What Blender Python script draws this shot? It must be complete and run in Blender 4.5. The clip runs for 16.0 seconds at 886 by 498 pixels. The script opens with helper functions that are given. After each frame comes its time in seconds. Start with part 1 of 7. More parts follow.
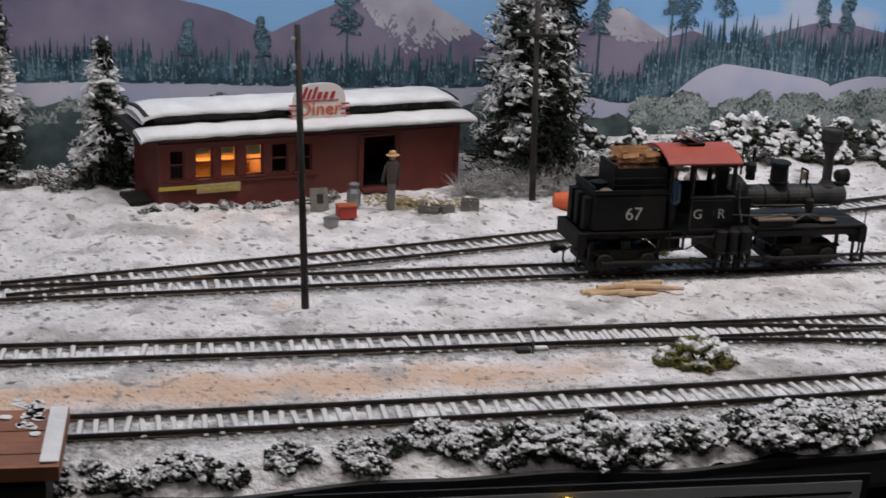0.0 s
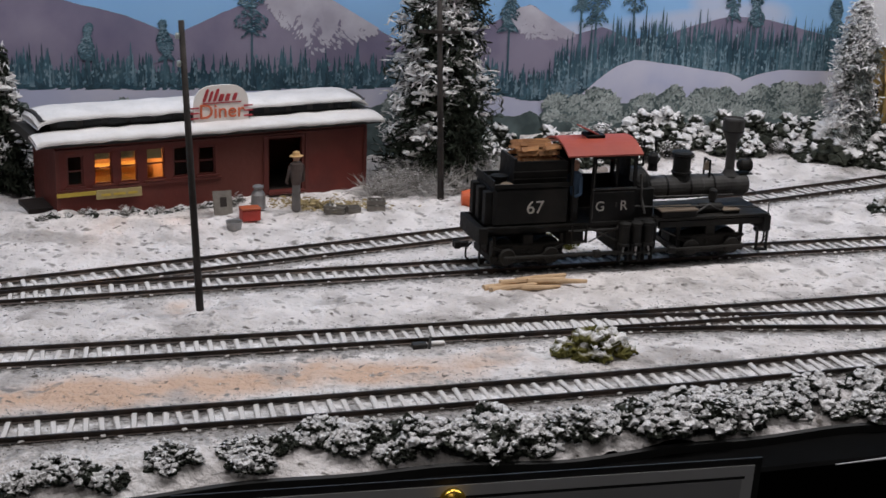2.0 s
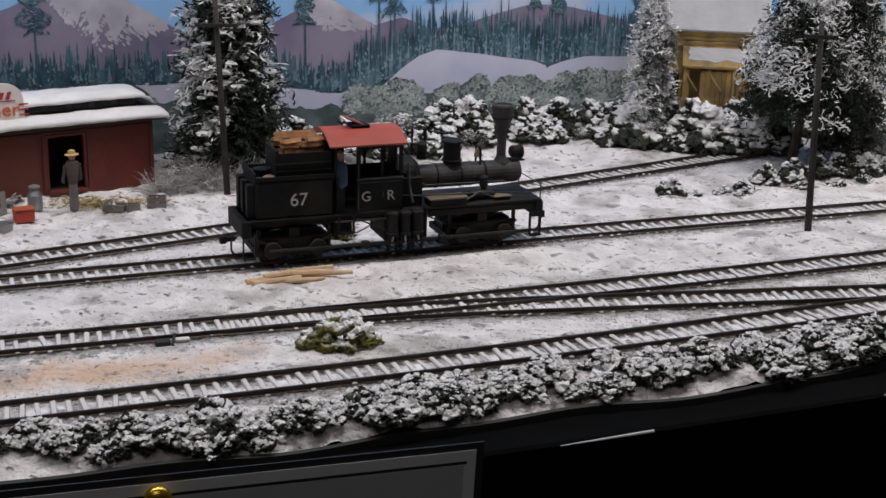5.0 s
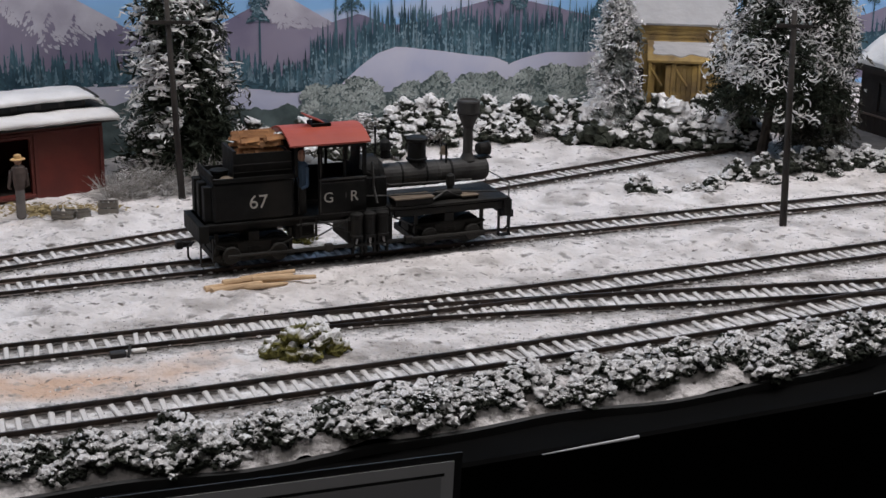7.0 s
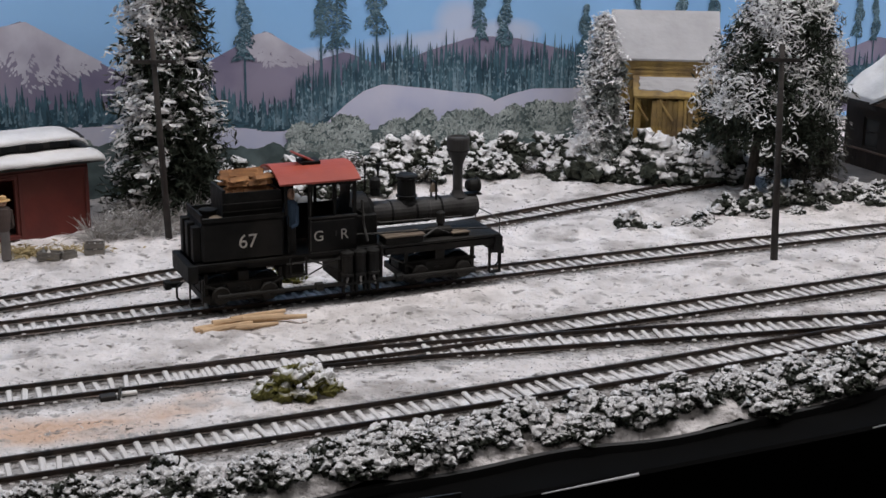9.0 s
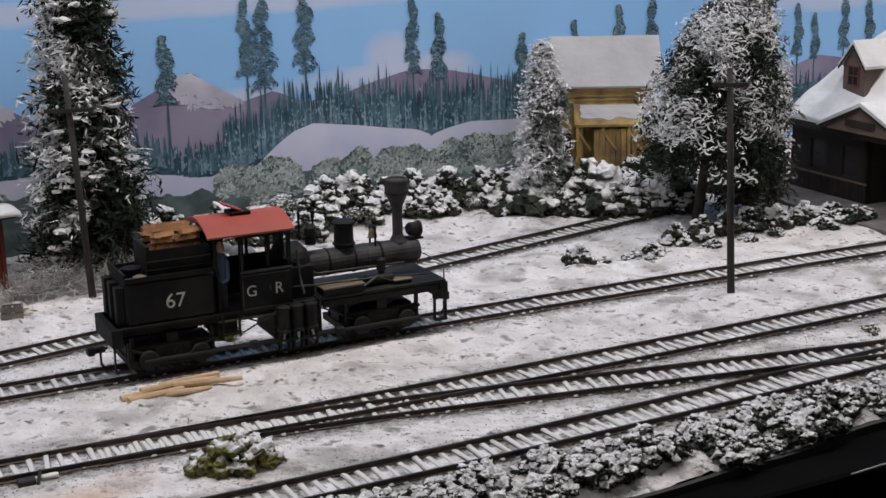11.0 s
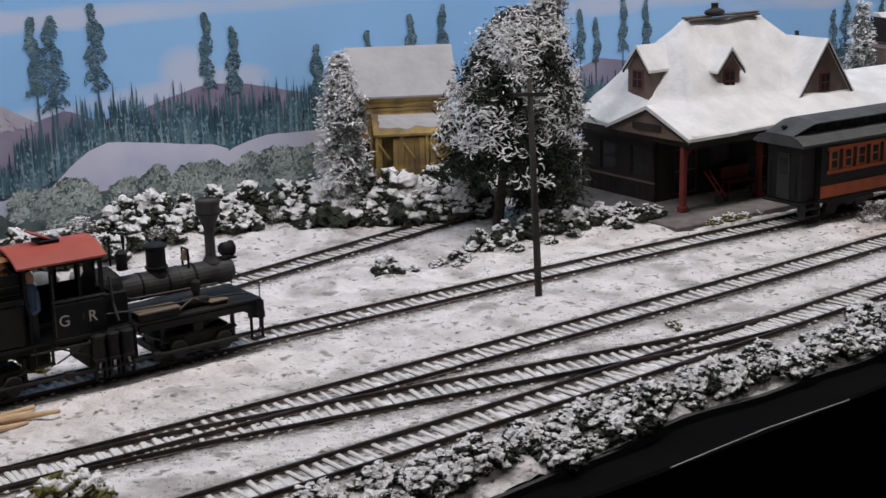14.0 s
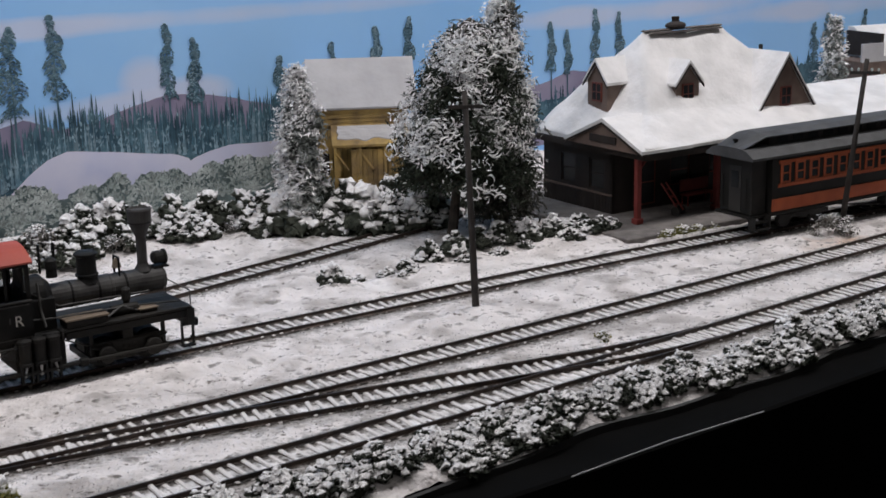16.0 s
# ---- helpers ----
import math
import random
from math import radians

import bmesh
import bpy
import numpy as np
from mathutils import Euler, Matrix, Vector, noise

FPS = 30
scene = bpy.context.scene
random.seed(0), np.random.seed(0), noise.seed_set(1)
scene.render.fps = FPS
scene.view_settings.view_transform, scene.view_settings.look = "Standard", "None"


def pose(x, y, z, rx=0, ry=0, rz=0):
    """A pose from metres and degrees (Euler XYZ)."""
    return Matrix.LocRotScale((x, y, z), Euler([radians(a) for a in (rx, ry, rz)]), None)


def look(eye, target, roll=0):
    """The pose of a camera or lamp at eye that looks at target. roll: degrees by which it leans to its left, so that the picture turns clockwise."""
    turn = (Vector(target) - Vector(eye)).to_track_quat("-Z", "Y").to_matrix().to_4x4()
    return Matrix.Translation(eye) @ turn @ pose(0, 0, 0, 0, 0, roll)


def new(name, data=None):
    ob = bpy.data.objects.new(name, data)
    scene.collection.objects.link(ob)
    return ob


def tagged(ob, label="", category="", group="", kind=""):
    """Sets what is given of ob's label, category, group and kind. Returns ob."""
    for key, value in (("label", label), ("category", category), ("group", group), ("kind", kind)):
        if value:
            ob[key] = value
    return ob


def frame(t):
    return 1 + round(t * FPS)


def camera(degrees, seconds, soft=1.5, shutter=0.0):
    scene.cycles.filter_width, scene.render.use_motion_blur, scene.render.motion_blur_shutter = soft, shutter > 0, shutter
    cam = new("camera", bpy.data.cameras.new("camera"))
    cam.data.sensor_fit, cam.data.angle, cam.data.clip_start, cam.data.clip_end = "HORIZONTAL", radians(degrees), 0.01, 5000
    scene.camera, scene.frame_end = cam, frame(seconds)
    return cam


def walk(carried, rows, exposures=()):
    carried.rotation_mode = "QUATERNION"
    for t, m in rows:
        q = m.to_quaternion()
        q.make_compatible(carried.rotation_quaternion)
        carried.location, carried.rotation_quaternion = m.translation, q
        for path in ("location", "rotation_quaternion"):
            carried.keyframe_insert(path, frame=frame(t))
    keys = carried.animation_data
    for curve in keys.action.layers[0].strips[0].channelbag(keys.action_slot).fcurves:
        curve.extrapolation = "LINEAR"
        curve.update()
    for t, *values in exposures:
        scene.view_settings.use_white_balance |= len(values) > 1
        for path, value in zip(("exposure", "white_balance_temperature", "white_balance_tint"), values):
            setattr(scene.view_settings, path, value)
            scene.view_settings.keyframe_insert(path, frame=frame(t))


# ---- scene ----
# A model railway layout. The plan is drawn in steps of U = 5 cm; every mesh and place is brought to metres by U.
U = 0.05
cam = camera(35.47, 16.0, soft=1.5, shutter=0.5)
PATH = [
    (0.0, (0.0646, 0.0094, 0.2133), (0.0139, 0.6740, -0.0007), 2.97),
    (0.5, (0.0745, 0.0118, 0.2068), (0.0312, 0.6764, -0.0088), 3.23),
    (1.0, (0.0824, 0.0163, 0.2053), (0.0421, 0.6811, -0.0102), 3.12),
    (1.5, (0.0857, 0.0191, 0.2030), (0.0524, 0.6854, -0.0089), 2.41),
    (2.0, (0.0881, 0.0163, 0.2044), (0.0616, 0.6847, -0.0017), 2.13),
    (2.5, (0.0922, 0.0124, 0.2060), (0.0724, 0.6822, 0.0032), 1.95),
    (3.0, (0.1004, 0.0092, 0.2069), (0.0851, 0.6796, 0.0062), 1.66),
    (3.5, (0.1140, 0.0080, 0.2045), (0.1006, 0.6771, -0.0008), 2.01),
    (4.0, (0.1381, 0.0099, 0.2052), (0.1357, 0.6790, -0.0005), 1.65),
    (4.5, (0.1569, 0.0139, 0.2047), (0.1657, 0.6824, -0.0028), 1.48),
    (7.0, (0.1505, 0.0448, 0.1944), (0.1928, 0.7130, -0.0097), 1.03),
    (7.5, (0.1501, 0.0452, 0.1911), (0.1936, 0.7141, -0.0107), 0.82),
    (8.0, (0.1464, 0.0471, 0.1920), (0.2001, 0.7174, -0.0025), 1.21),
    (8.5, (0.1425, 0.0520, 0.1924), (0.1961, 0.7231, 0.0006), 0.81),
    (9.0, (0.1453, 0.0499, 0.1928), (0.1982, 0.7227, 0.0072), 0.65),
    (9.5, (0.1433, 0.0566, 0.1927), (0.2213, 0.7287, 0.0133), 0.33),
    (12.0, (0.1495, 0.0968, 0.1918), (0.2422, 0.7697, 0.0227), -2.30),
    (12.5, (0.1429, 0.0936, 0.2015), (0.2820, 0.7591, 0.0351), -2.39),
    (13.0, (0.1352, 0.0842, 0.2014), (0.3032, 0.7423, 0.0320), -1.70),
    (13.5, (0.1296, 0.0860, 0.2045), (0.3215, 0.7369, 0.0326), -1.58),
    (14.0, (0.1314, 0.0885, 0.1994), (0.3243, 0.7384, 0.0249), -1.37),
    (14.5, (0.1488, 0.0860, 0.1997), (0.3478, 0.7339, 0.0250), -1.26),
    (15.0, (0.1581, 0.0808, 0.1988), (0.3479, 0.7317, 0.0246), -1.02),
    (15.5, (0.1668, 0.0706, 0.1976), (0.3474, 0.7239, 0.0228), -1.23),
    (16.0, (0.1740, 0.0680, 0.2005), (0.3527, 0.7233, 0.0312), -1.27),
]

walk(cam, [(t, look(eye, target, roll)) for t, eye, target, roll in PATH])

# ---- light ----
world = bpy.data.worlds.new("world")
scene.world = world
world.use_nodes = True
world.node_tree.nodes["Background"].inputs[0].default_value = (0.55, 0.58, 0.62, 1)
world.node_tree.nodes["Background"].inputs[1].default_value = 0.016
scene.view_settings.exposure = 0.0


def area_light(name, eye, target, sx, sy, power, colour):
    data = bpy.data.lights.new(name, "AREA")
    data.shape, data.size, data.size_y, data.energy, data.color = "RECTANGLE", sx, sy, power, colour
    ob = new(name, data)
    ob.matrix_world = look(eye, target)
    return ob


# a row of strip lights hangs over the layout, behind a valance
for x, power in ((-0.30, 2.12), (0.25, 2.82), (0.80, 2.52), (1.35, 2.08)):
    strip = area_light("strip_light", (x, 0.575 + 0.36 * x, 0.72), (x, 0.575 + 0.36 * x, 0.0), 0.50, 0.12, power, (0.988, 0.955, 0.970))
    strip.matrix_world = Matrix.Translation(strip.matrix_world.translation) @ pose(0, 0, 0, 12, 0, 19)

# the room's own ceiling light, high up behind the viewer
area_light("ceiling_light", (0.15, -0.85, 1.55), (0.2, 0.6, 0.0), 1.2, 0.6, 3.4, (1.0, 0.95, 0.93))

# ---- materials ----


def material(name, base, rough=0.7, metal=0.0, second=None, scale=60.0, mix=0.5, bump=0.0, bump_scale=300.0, bump_dist=0.001, detail=6.0, spec=0.4, third=None, island=0.0, objrand=0.0):
    """Two colours mingled by noise, with grain and relief; sizes in features per metre."""
    m = bpy.data.materials.new(name)
    m.use_nodes = True
    nt = m.node_tree
    b = nt.nodes["Principled BSDF"]
    b.inputs["Roughness"].default_value, b.inputs["Metallic"].default_value = rough, metal
    b.inputs["Specular IOR Level"].default_value = spec
    tc = nt.nodes.new("ShaderNodeTexCoord")
    second = second or tuple(c * 0.72 for c in base)
    n1 = nt.nodes.new("ShaderNodeTexNoise")
    n1.inputs["Scale"].default_value, n1.inputs["Detail"].default_value = scale, detail
    nt.links.new(tc.outputs["Object"], n1.inputs["Vector"])
    ramp = nt.nodes.new("ShaderNodeValToRGB")
    e = ramp.color_ramp.elements
    e[0].position, e[1].position = max(0.0, mix - 0.16), min(1.0, mix + 0.16)
    e[0].color, e[1].color = (*second, 1), (*base, 1)
    nt.links.new(n1.outputs["Fac"], ramp.inputs["Fac"])
    out = ramp.outputs["Color"]
    if third:
        n3 = nt.nodes.new("ShaderNodeTexNoise")
        n3.inputs["Scale"].default_value, n3.inputs["Detail"].default_value = scale * 0.23, 4
        nt.links.new(tc.outputs["Object"], n3.inputs["Vector"])
        r3 = nt.nodes.new("ShaderNodeValToRGB")
        r3.color_ramp.elements[0].position, r3.color_ramp.elements[1].position = 0.50, 0.66
        nt.links.new(n3.outputs["Fac"], r3.inputs["Fac"])
        mx = nt.nodes.new("ShaderNodeMix")
        mx.data_type = "RGBA"
        mx.inputs[7].default_value = (*third, 1)
        nt.links.new(r3.outputs["Color"], mx.inputs[0])
        nt.links.new(out, mx.inputs[6])
        out = mx.outputs[2]
    if island or objrand:
        src = nt.nodes.new("ShaderNodeNewGeometry").outputs["Random Per Island"] if island else nt.nodes.new("ShaderNodeObjectInfo").outputs["Random"]
        amount = island or objrand
        mr = nt.nodes.new("ShaderNodeMapRange")
        mr.inputs[3].default_value, mr.inputs[4].default_value = 1 - amount, 1 + amount * 0.6
        nt.links.new(src, mr.inputs[0])
        hs = nt.nodes.new("ShaderNodeHueSaturation")
        nt.links.new(mr.outputs[0], hs.inputs["Value"])
        nt.links.new(out, hs.inputs["Color"])
        out = hs.outputs["Color"]
    nt.links.new(out, b.inputs["Base Color"])
    if bump:
        n2 = nt.nodes.new("ShaderNodeTexNoise")
        n2.inputs["Scale"].default_value, n2.inputs["Detail"].default_value = bump_scale, 5
        nt.links.new(tc.outputs["Object"], n2.inputs["Vector"])
        bp = nt.nodes.new("ShaderNodeBump")
        bp.inputs["Strength"].default_value, bp.inputs["Distance"].default_value = bump, bump_dist
        nt.links.new(n2.outputs["Fac"], bp.inputs["Height"])
        nt.links.new(bp.outputs["Normal"], b.inputs["Normal"])
    return m


def snowy(name, under, under2, low=0.45, high=0.62, scale=220.0, snow=(0.84, 0.83, 0.83), island=0.35, settled=True):
    """Foliage or wood with settled snow: by the mesh's own "cap" of snow, or on what faces up."""
    m = material(name, under, 0.85, second=under2, scale=scale, bump=0.8, bump_scale=900, spec=0.12, island=island)
    nt = m.node_tree
    b = nt.nodes["Principled BSDF"]
    old = b.inputs["Base Color"].links[0].from_socket
    tc = nt.nodes.new("ShaderNodeTexCoord")
    if settled:
        at = nt.nodes.new("ShaderNodeAttribute")
        at.attribute_name = "cap"
        src = at.outputs["Fac"]
    else:
        sep = nt.nodes.new("ShaderNodeSeparateXYZ")
        nt.links.new(nt.nodes.new("ShaderNodeNewGeometry").outputs["True Normal"], sep.inputs[0])
        src = sep.outputs[2]
    n = nt.nodes.new("ShaderNodeTexNoise")
    n.inputs["Scale"].default_value, n.inputs["Detail"].default_value = 260, 4
    nt.links.new(tc.outputs["Object"], n.inputs["Vector"])
    add = nt.nodes.new("ShaderNodeMath")
    add.operation = "MULTIPLY_ADD"
    add.inputs[1].default_value = 0.24
    sub = nt.nodes.new("ShaderNodeMath")
    sub.inputs[1].default_value = -0.12
    nt.links.new(n.outputs["Fac"], add.inputs[0])
    nt.links.new(src, sub.inputs[0])
    nt.links.new(sub.outputs[0], add.inputs[2])
    ramp = nt.nodes.new("ShaderNodeMapRange")
    ramp.inputs[1].default_value, ramp.inputs[2].default_value = low, high
    nt.links.new(add.outputs[0], ramp.inputs[0])
    mx = nt.nodes.new("ShaderNodeMix")
    mx.data_type = "RGBA"
    mx.inputs[7].default_value = (*snow, 1)
    nt.links.new(ramp.outputs[0], mx.inputs[0])
    nt.links.new(old, mx.inputs[6])
    nt.links.new(mx.outputs[2], b.inputs["Base Color"])
    return m


def glow(name, colour, strength):
    m = bpy.data.materials.new(name)
    m.use_nodes = True
    b = m.node_tree.nodes["Principled BSDF"]
    b.inputs["Base Color"].default_value = (*colour, 1)
    b.inputs["Emission Color"].default_value, b.inputs["Emission Strength"].default_value = (*colour, 1), strength
    return m


SNOW = material("snow_powder", (0.80, 0.78, 0.77), 0.8, second=(0.60, 0.57, 0.55), scale=70, mix=0.42, bump=0.9, bump_scale=260, spec=0.25)
ROOF_SNOW = material("roof_snow", (0.78, 0.765, 0.76), 0.75, second=(0.64, 0.63, 0.625), scale=60, bump=0.7, bump_scale=220, spec=0.25)
RAIL = material("rusty_rail", (0.060, 0.040, 0.030), 0.42, 0.35, second=(0.022, 0.018, 0.016), scale=120)
TIE = snowy("snowy_tie", (0.10, 0.085, 0.075), (0.22, 0.20, 0.185), low=0.42, high=0.86, scale=200, island=0.0, settled=False, snow=(0.70, 0.68, 0.67))
SHRUB = snowy("snowy_shrub", (0.022, 0.027, 0.021), (0.065, 0.070, 0.055), low=0.40, high=0.58)
CONIFER = snowy("snowy_conifer", (0.022, 0.030, 0.022), (0.05, 0.058, 0.042))
FLOCKED = snowy("flocked_tree", (0.17, 0.185, 0.17), (0.28, 0.30, 0.285))
FROSTED = snowy("frosted_evergreen", (0.06, 0.065, 0.052), (0.15, 0.145, 0.125))
STRAND = material("white_fibre", (0.86, 0.855, 0.85), 0.7, second=(0.74, 0.735, 0.73), scale=90, spec=0.3)
BRUSHWOOD = snowy("frosted_brush", (0.13, 0.12, 0.105), (0.27, 0.26, 0.24))
MOSS = snowy("olive_moss", (0.24, 0.22, 0.065), (0.075, 0.08, 0.03), low=0.36, high=0.66)
HOAR = material("hoar_frosted_twig", (0.62, 0.61, 0.60), 0.85, second=(0.22, 0.20, 0.18), scale=160)
BARK = material("dark_bark", (0.075, 0.06, 0.05), 0.9, second=(0.035, 0.03, 0.027), scale=150, bump=0.8, bump_scale=300)
POLE = material("weathered_pole", (0.045, 0.038, 0.034), 0.85, second=(0.022, 0.019, 0.017), scale=140, bump=0.5)
GLASS_KNOB = material("glass_insulator", (0.55, 0.62, 0.60), 0.1, second=(0.45, 0.5, 0.5), spec=0.8)
RED = material("faded_red_siding", (0.150, 0.028, 0.020), 0.65, second=(0.105, 0.021, 0.016), scale=70, bump=0.25, third=(0.135, 0.038, 0.028), objrand=0.18)
RED_DARK = material("dark_red_trim", (0.11, 0.026, 0.020), 0.6, second=(0.11, 0.025, 0.02), scale=80)
BLACK = material("black_trim", (0.018, 0.017, 0.016), 0.6, second=(0.03, 0.028, 0.026), scale=90)
LOCO = material("weathered_black_metal", (0.011, 0.011, 0.0105), 0.62, 0.0, second=(0.005, 0.005, 0.005), scale=110, third=(0.022, 0.020, 0.017), bump=0.4, spec=0.22)
BOILER = material("grey_smokebox", (0.062, 0.060, 0.057), 0.6, 0.0, second=(0.030, 0.028, 0.027), scale=120, bump=0.4)
# weathered edge grey, lightened so that rim highlights are in the colour
WORN_GLINT = material("worn_edge_highlight", (0.060, 0.058, 0.054), 0.55, 0.0, second=(0.018, 0.017, 0.016), scale=160, bump=0.3)
STACK = material("grey_stack", (0.058, 0.055, 0.054), 0.75, 0.05, second=(0.034, 0.032, 0.031), scale=120, bump=0.3)
CABROOF = material("red_cab_roof", (0.40, 0.075, 0.045), 0.55, second=(0.31, 0.055, 0.036), scale=50, bump=0.15)
BRONZE = material("tan_box_top", (0.21, 0.165, 0.12), 0.75, second=(0.15, 0.115, 0.085), scale=120, bump=0.3)
LOGWOOD = material("split_firewood", (0.66, 0.33, 0.13), 0.8, second=(0.30, 0.16, 0.09), scale=120, bump=0.4, objrand=0.45)
STICK = material("peeled_pole_wood", (0.66, 0.47, 0.29), 0.75, second=(0.46, 0.31, 0.18), scale=140, bump=0.3)
LETTER = material("off_white_lettering", (0.62, 0.60, 0.54), 0.8, second=(0.45, 0.43, 0.39), scale=300)
GOLD = material("yellow_board", (0.62, 0.45, 0.07), 0.6, second=(0.5, 0.36, 0.06), scale=120)
TAN = material("tan_sign_board", (0.45, 0.36, 0.17), 0.7, second=(0.36, 0.28, 0.13), scale=200)
GLASS = material("dark_window_pane", (0.016, 0.018, 0.020), 0.22, second=(0.03, 0.032, 0.034), spec=0.3)
AMBER = glow("lit_bulb", (1.0, 0.45, 0.12), 6.0)
INSIDE = material("tan_inside_wall", (0.50, 0.33, 0.20), 0.8, second=(0.40, 0.25, 0.15), scale=60)
SIGN_WHITE = material("white_sign", (0.80, 0.76, 0.72), 0.6, second=(0.74, 0.70, 0.66), scale=120)
SIGN_RED = material("red_sign_paint", (0.45, 0.05, 0.06), 0.6, second=(0.38, 0.04, 0.05), scale=150)
SIGN_ORANGE = material("orange_sign_paint", (0.62, 0.16, 0.07), 0.6, second=(0.55, 0.13, 0.06), scale=150)
BROWN = material("brown_depot_wood", (0.032, 0.024, 0.021), 0.75, second=(0.020, 0.015, 0.013), scale=90, bump=0.3, objrand=0.2)
SHINGLE = material("brown_gable_boards", (0.20, 0.145, 0.12), 0.75, second=(0.15, 0.105, 0.085), scale=110, bump=0.3, objrand=0.15)
TOWNWOOD = material("orange_town_wood", (0.30, 0.155, 0.07), 0.75, second=(0.20, 0.10, 0.05), scale=90, bump=0.3)
SASH = material("red_sash", (0.17, 0.045, 0.03), 0.6, second=(0.13, 0.035, 0.025), scale=100)
POST = material("red_porch_post", (0.20, 0.035, 0.030), 0.6, second=(0.15, 0.028, 0.024), scale=100)
STONE = material("grey_platform", (0.17, 0.155, 0.145), 0.9, second=(0.11, 0.10, 0.095), scale=130, bump=0.6)
COACH = material("dark_coach_paint", (0.018, 0.017, 0.016), 0.55, second=(0.010, 0.010, 0.009), scale=90, spec=0.25)
COACH_ROOF = material("grey_coach_roof", (0.065, 0.066, 0.068), 0.65, second=(0.038, 0.038, 0.039), scale=90, bump=0.2)
COACH_RED = material("vermilion_coach_panel", (0.46, 0.105, 0.035), 0.5, second=(0.33, 0.07, 0.026), scale=80)
BARNWOOD = material("yellow_barn_board", (0.50, 0.34, 0.11), 0.8, second=(0.20, 0.135, 0.065), scale=70, bump=0.4, objrand=0.3)
FASCIA = material("black_fascia_cloth", (0.0035, 0.0035, 0.0035), 0.95, second=(0.0022, 0.0022, 0.0022), scale=40, spec=0.05)
PAPER = material("white_card", (0.62, 0.62, 0.63), 0.6, second=(0.58, 0.58, 0.59), scale=40)
PAPER_GREY = material("grey_print", (0.42, 0.42, 0.43), 0.6, second=(0.38, 0.38, 0.39), scale=40)
PAPER_RUST = material("rust_print", (0.22, 0.085, 0.05), 0.6, second=(0.17, 0.065, 0.04), scale=50)
INK = material("black_ink", (0.02, 0.02, 0.02), 0.7)
BRASS = material("brass_pin", (0.60, 0.38, 0.06), 0.25, 0.9, second=(0.5, 0.3, 0.05), scale=60)
ORANGE = material("orange_barrel_paint", (0.70, 0.14, 0.045), 0.55, second=(0.58, 0.11, 0.04), scale=120)
GREY_COAT = material("grey_figure", (0.22, 0.23, 0.235), 0.8, second=(0.16, 0.165, 0.17), scale=160)
TAN_COAT = material("tan_figure", (0.40, 0.27, 0.19), 0.8, second=(0.32, 0.21, 0.15), scale=160)
STRAW = material("straw", (0.42, 0.33, 0.17), 0.85, second=(0.28, 0.22, 0.11), scale=300, bump=0.6)
BLUE = material("blue_overall", (0.06, 0.105, 0.17), 0.8, second=(0.045, 0.075, 0.12), scale=160)
STEEL = material("dull_steel", (0.35, 0.35, 0.35), 0.45, 0.6, second=(0.25, 0.25, 0.25), scale=150)
REDBOX = material("red_box_paint", (0.45, 0.05, 0.035), 0.55, second=(0.35, 0.04, 0.03), scale=120)
CRATEWOOD = material("grey_crate_board", (0.24, 0.22, 0.19), 0.85, second=(0.15, 0.135, 0.12), scale=200, bump=0.4)
ROOFTIN = material("rust_brown_roof", (0.30, 0.125, 0.07), 0.6, second=(0.22, 0.09, 0.05), scale=60, bump=0.3, objrand=0.12)
CLEAR = bpy.data.materials.new("clear_pane")
CLEAR.use_nodes = True
CLEAR.node_tree.nodes["Principled BSDF"].inputs["Transmission Weight"].default_value = 1.0
CLEAR.node_tree.nodes["Principled BSDF"].inputs["Roughness"].default_value = 0.05
CLEAR.node_tree.nodes["Principled BSDF"].inputs["IOR"].default_value = 1.1
CARD_SNOW = material("grey_snow_sheet", (0.43, 0.42, 0.425), 0.8, second=(0.36, 0.35, 0.355), scale=50, bump=0.4, bump_scale=200)
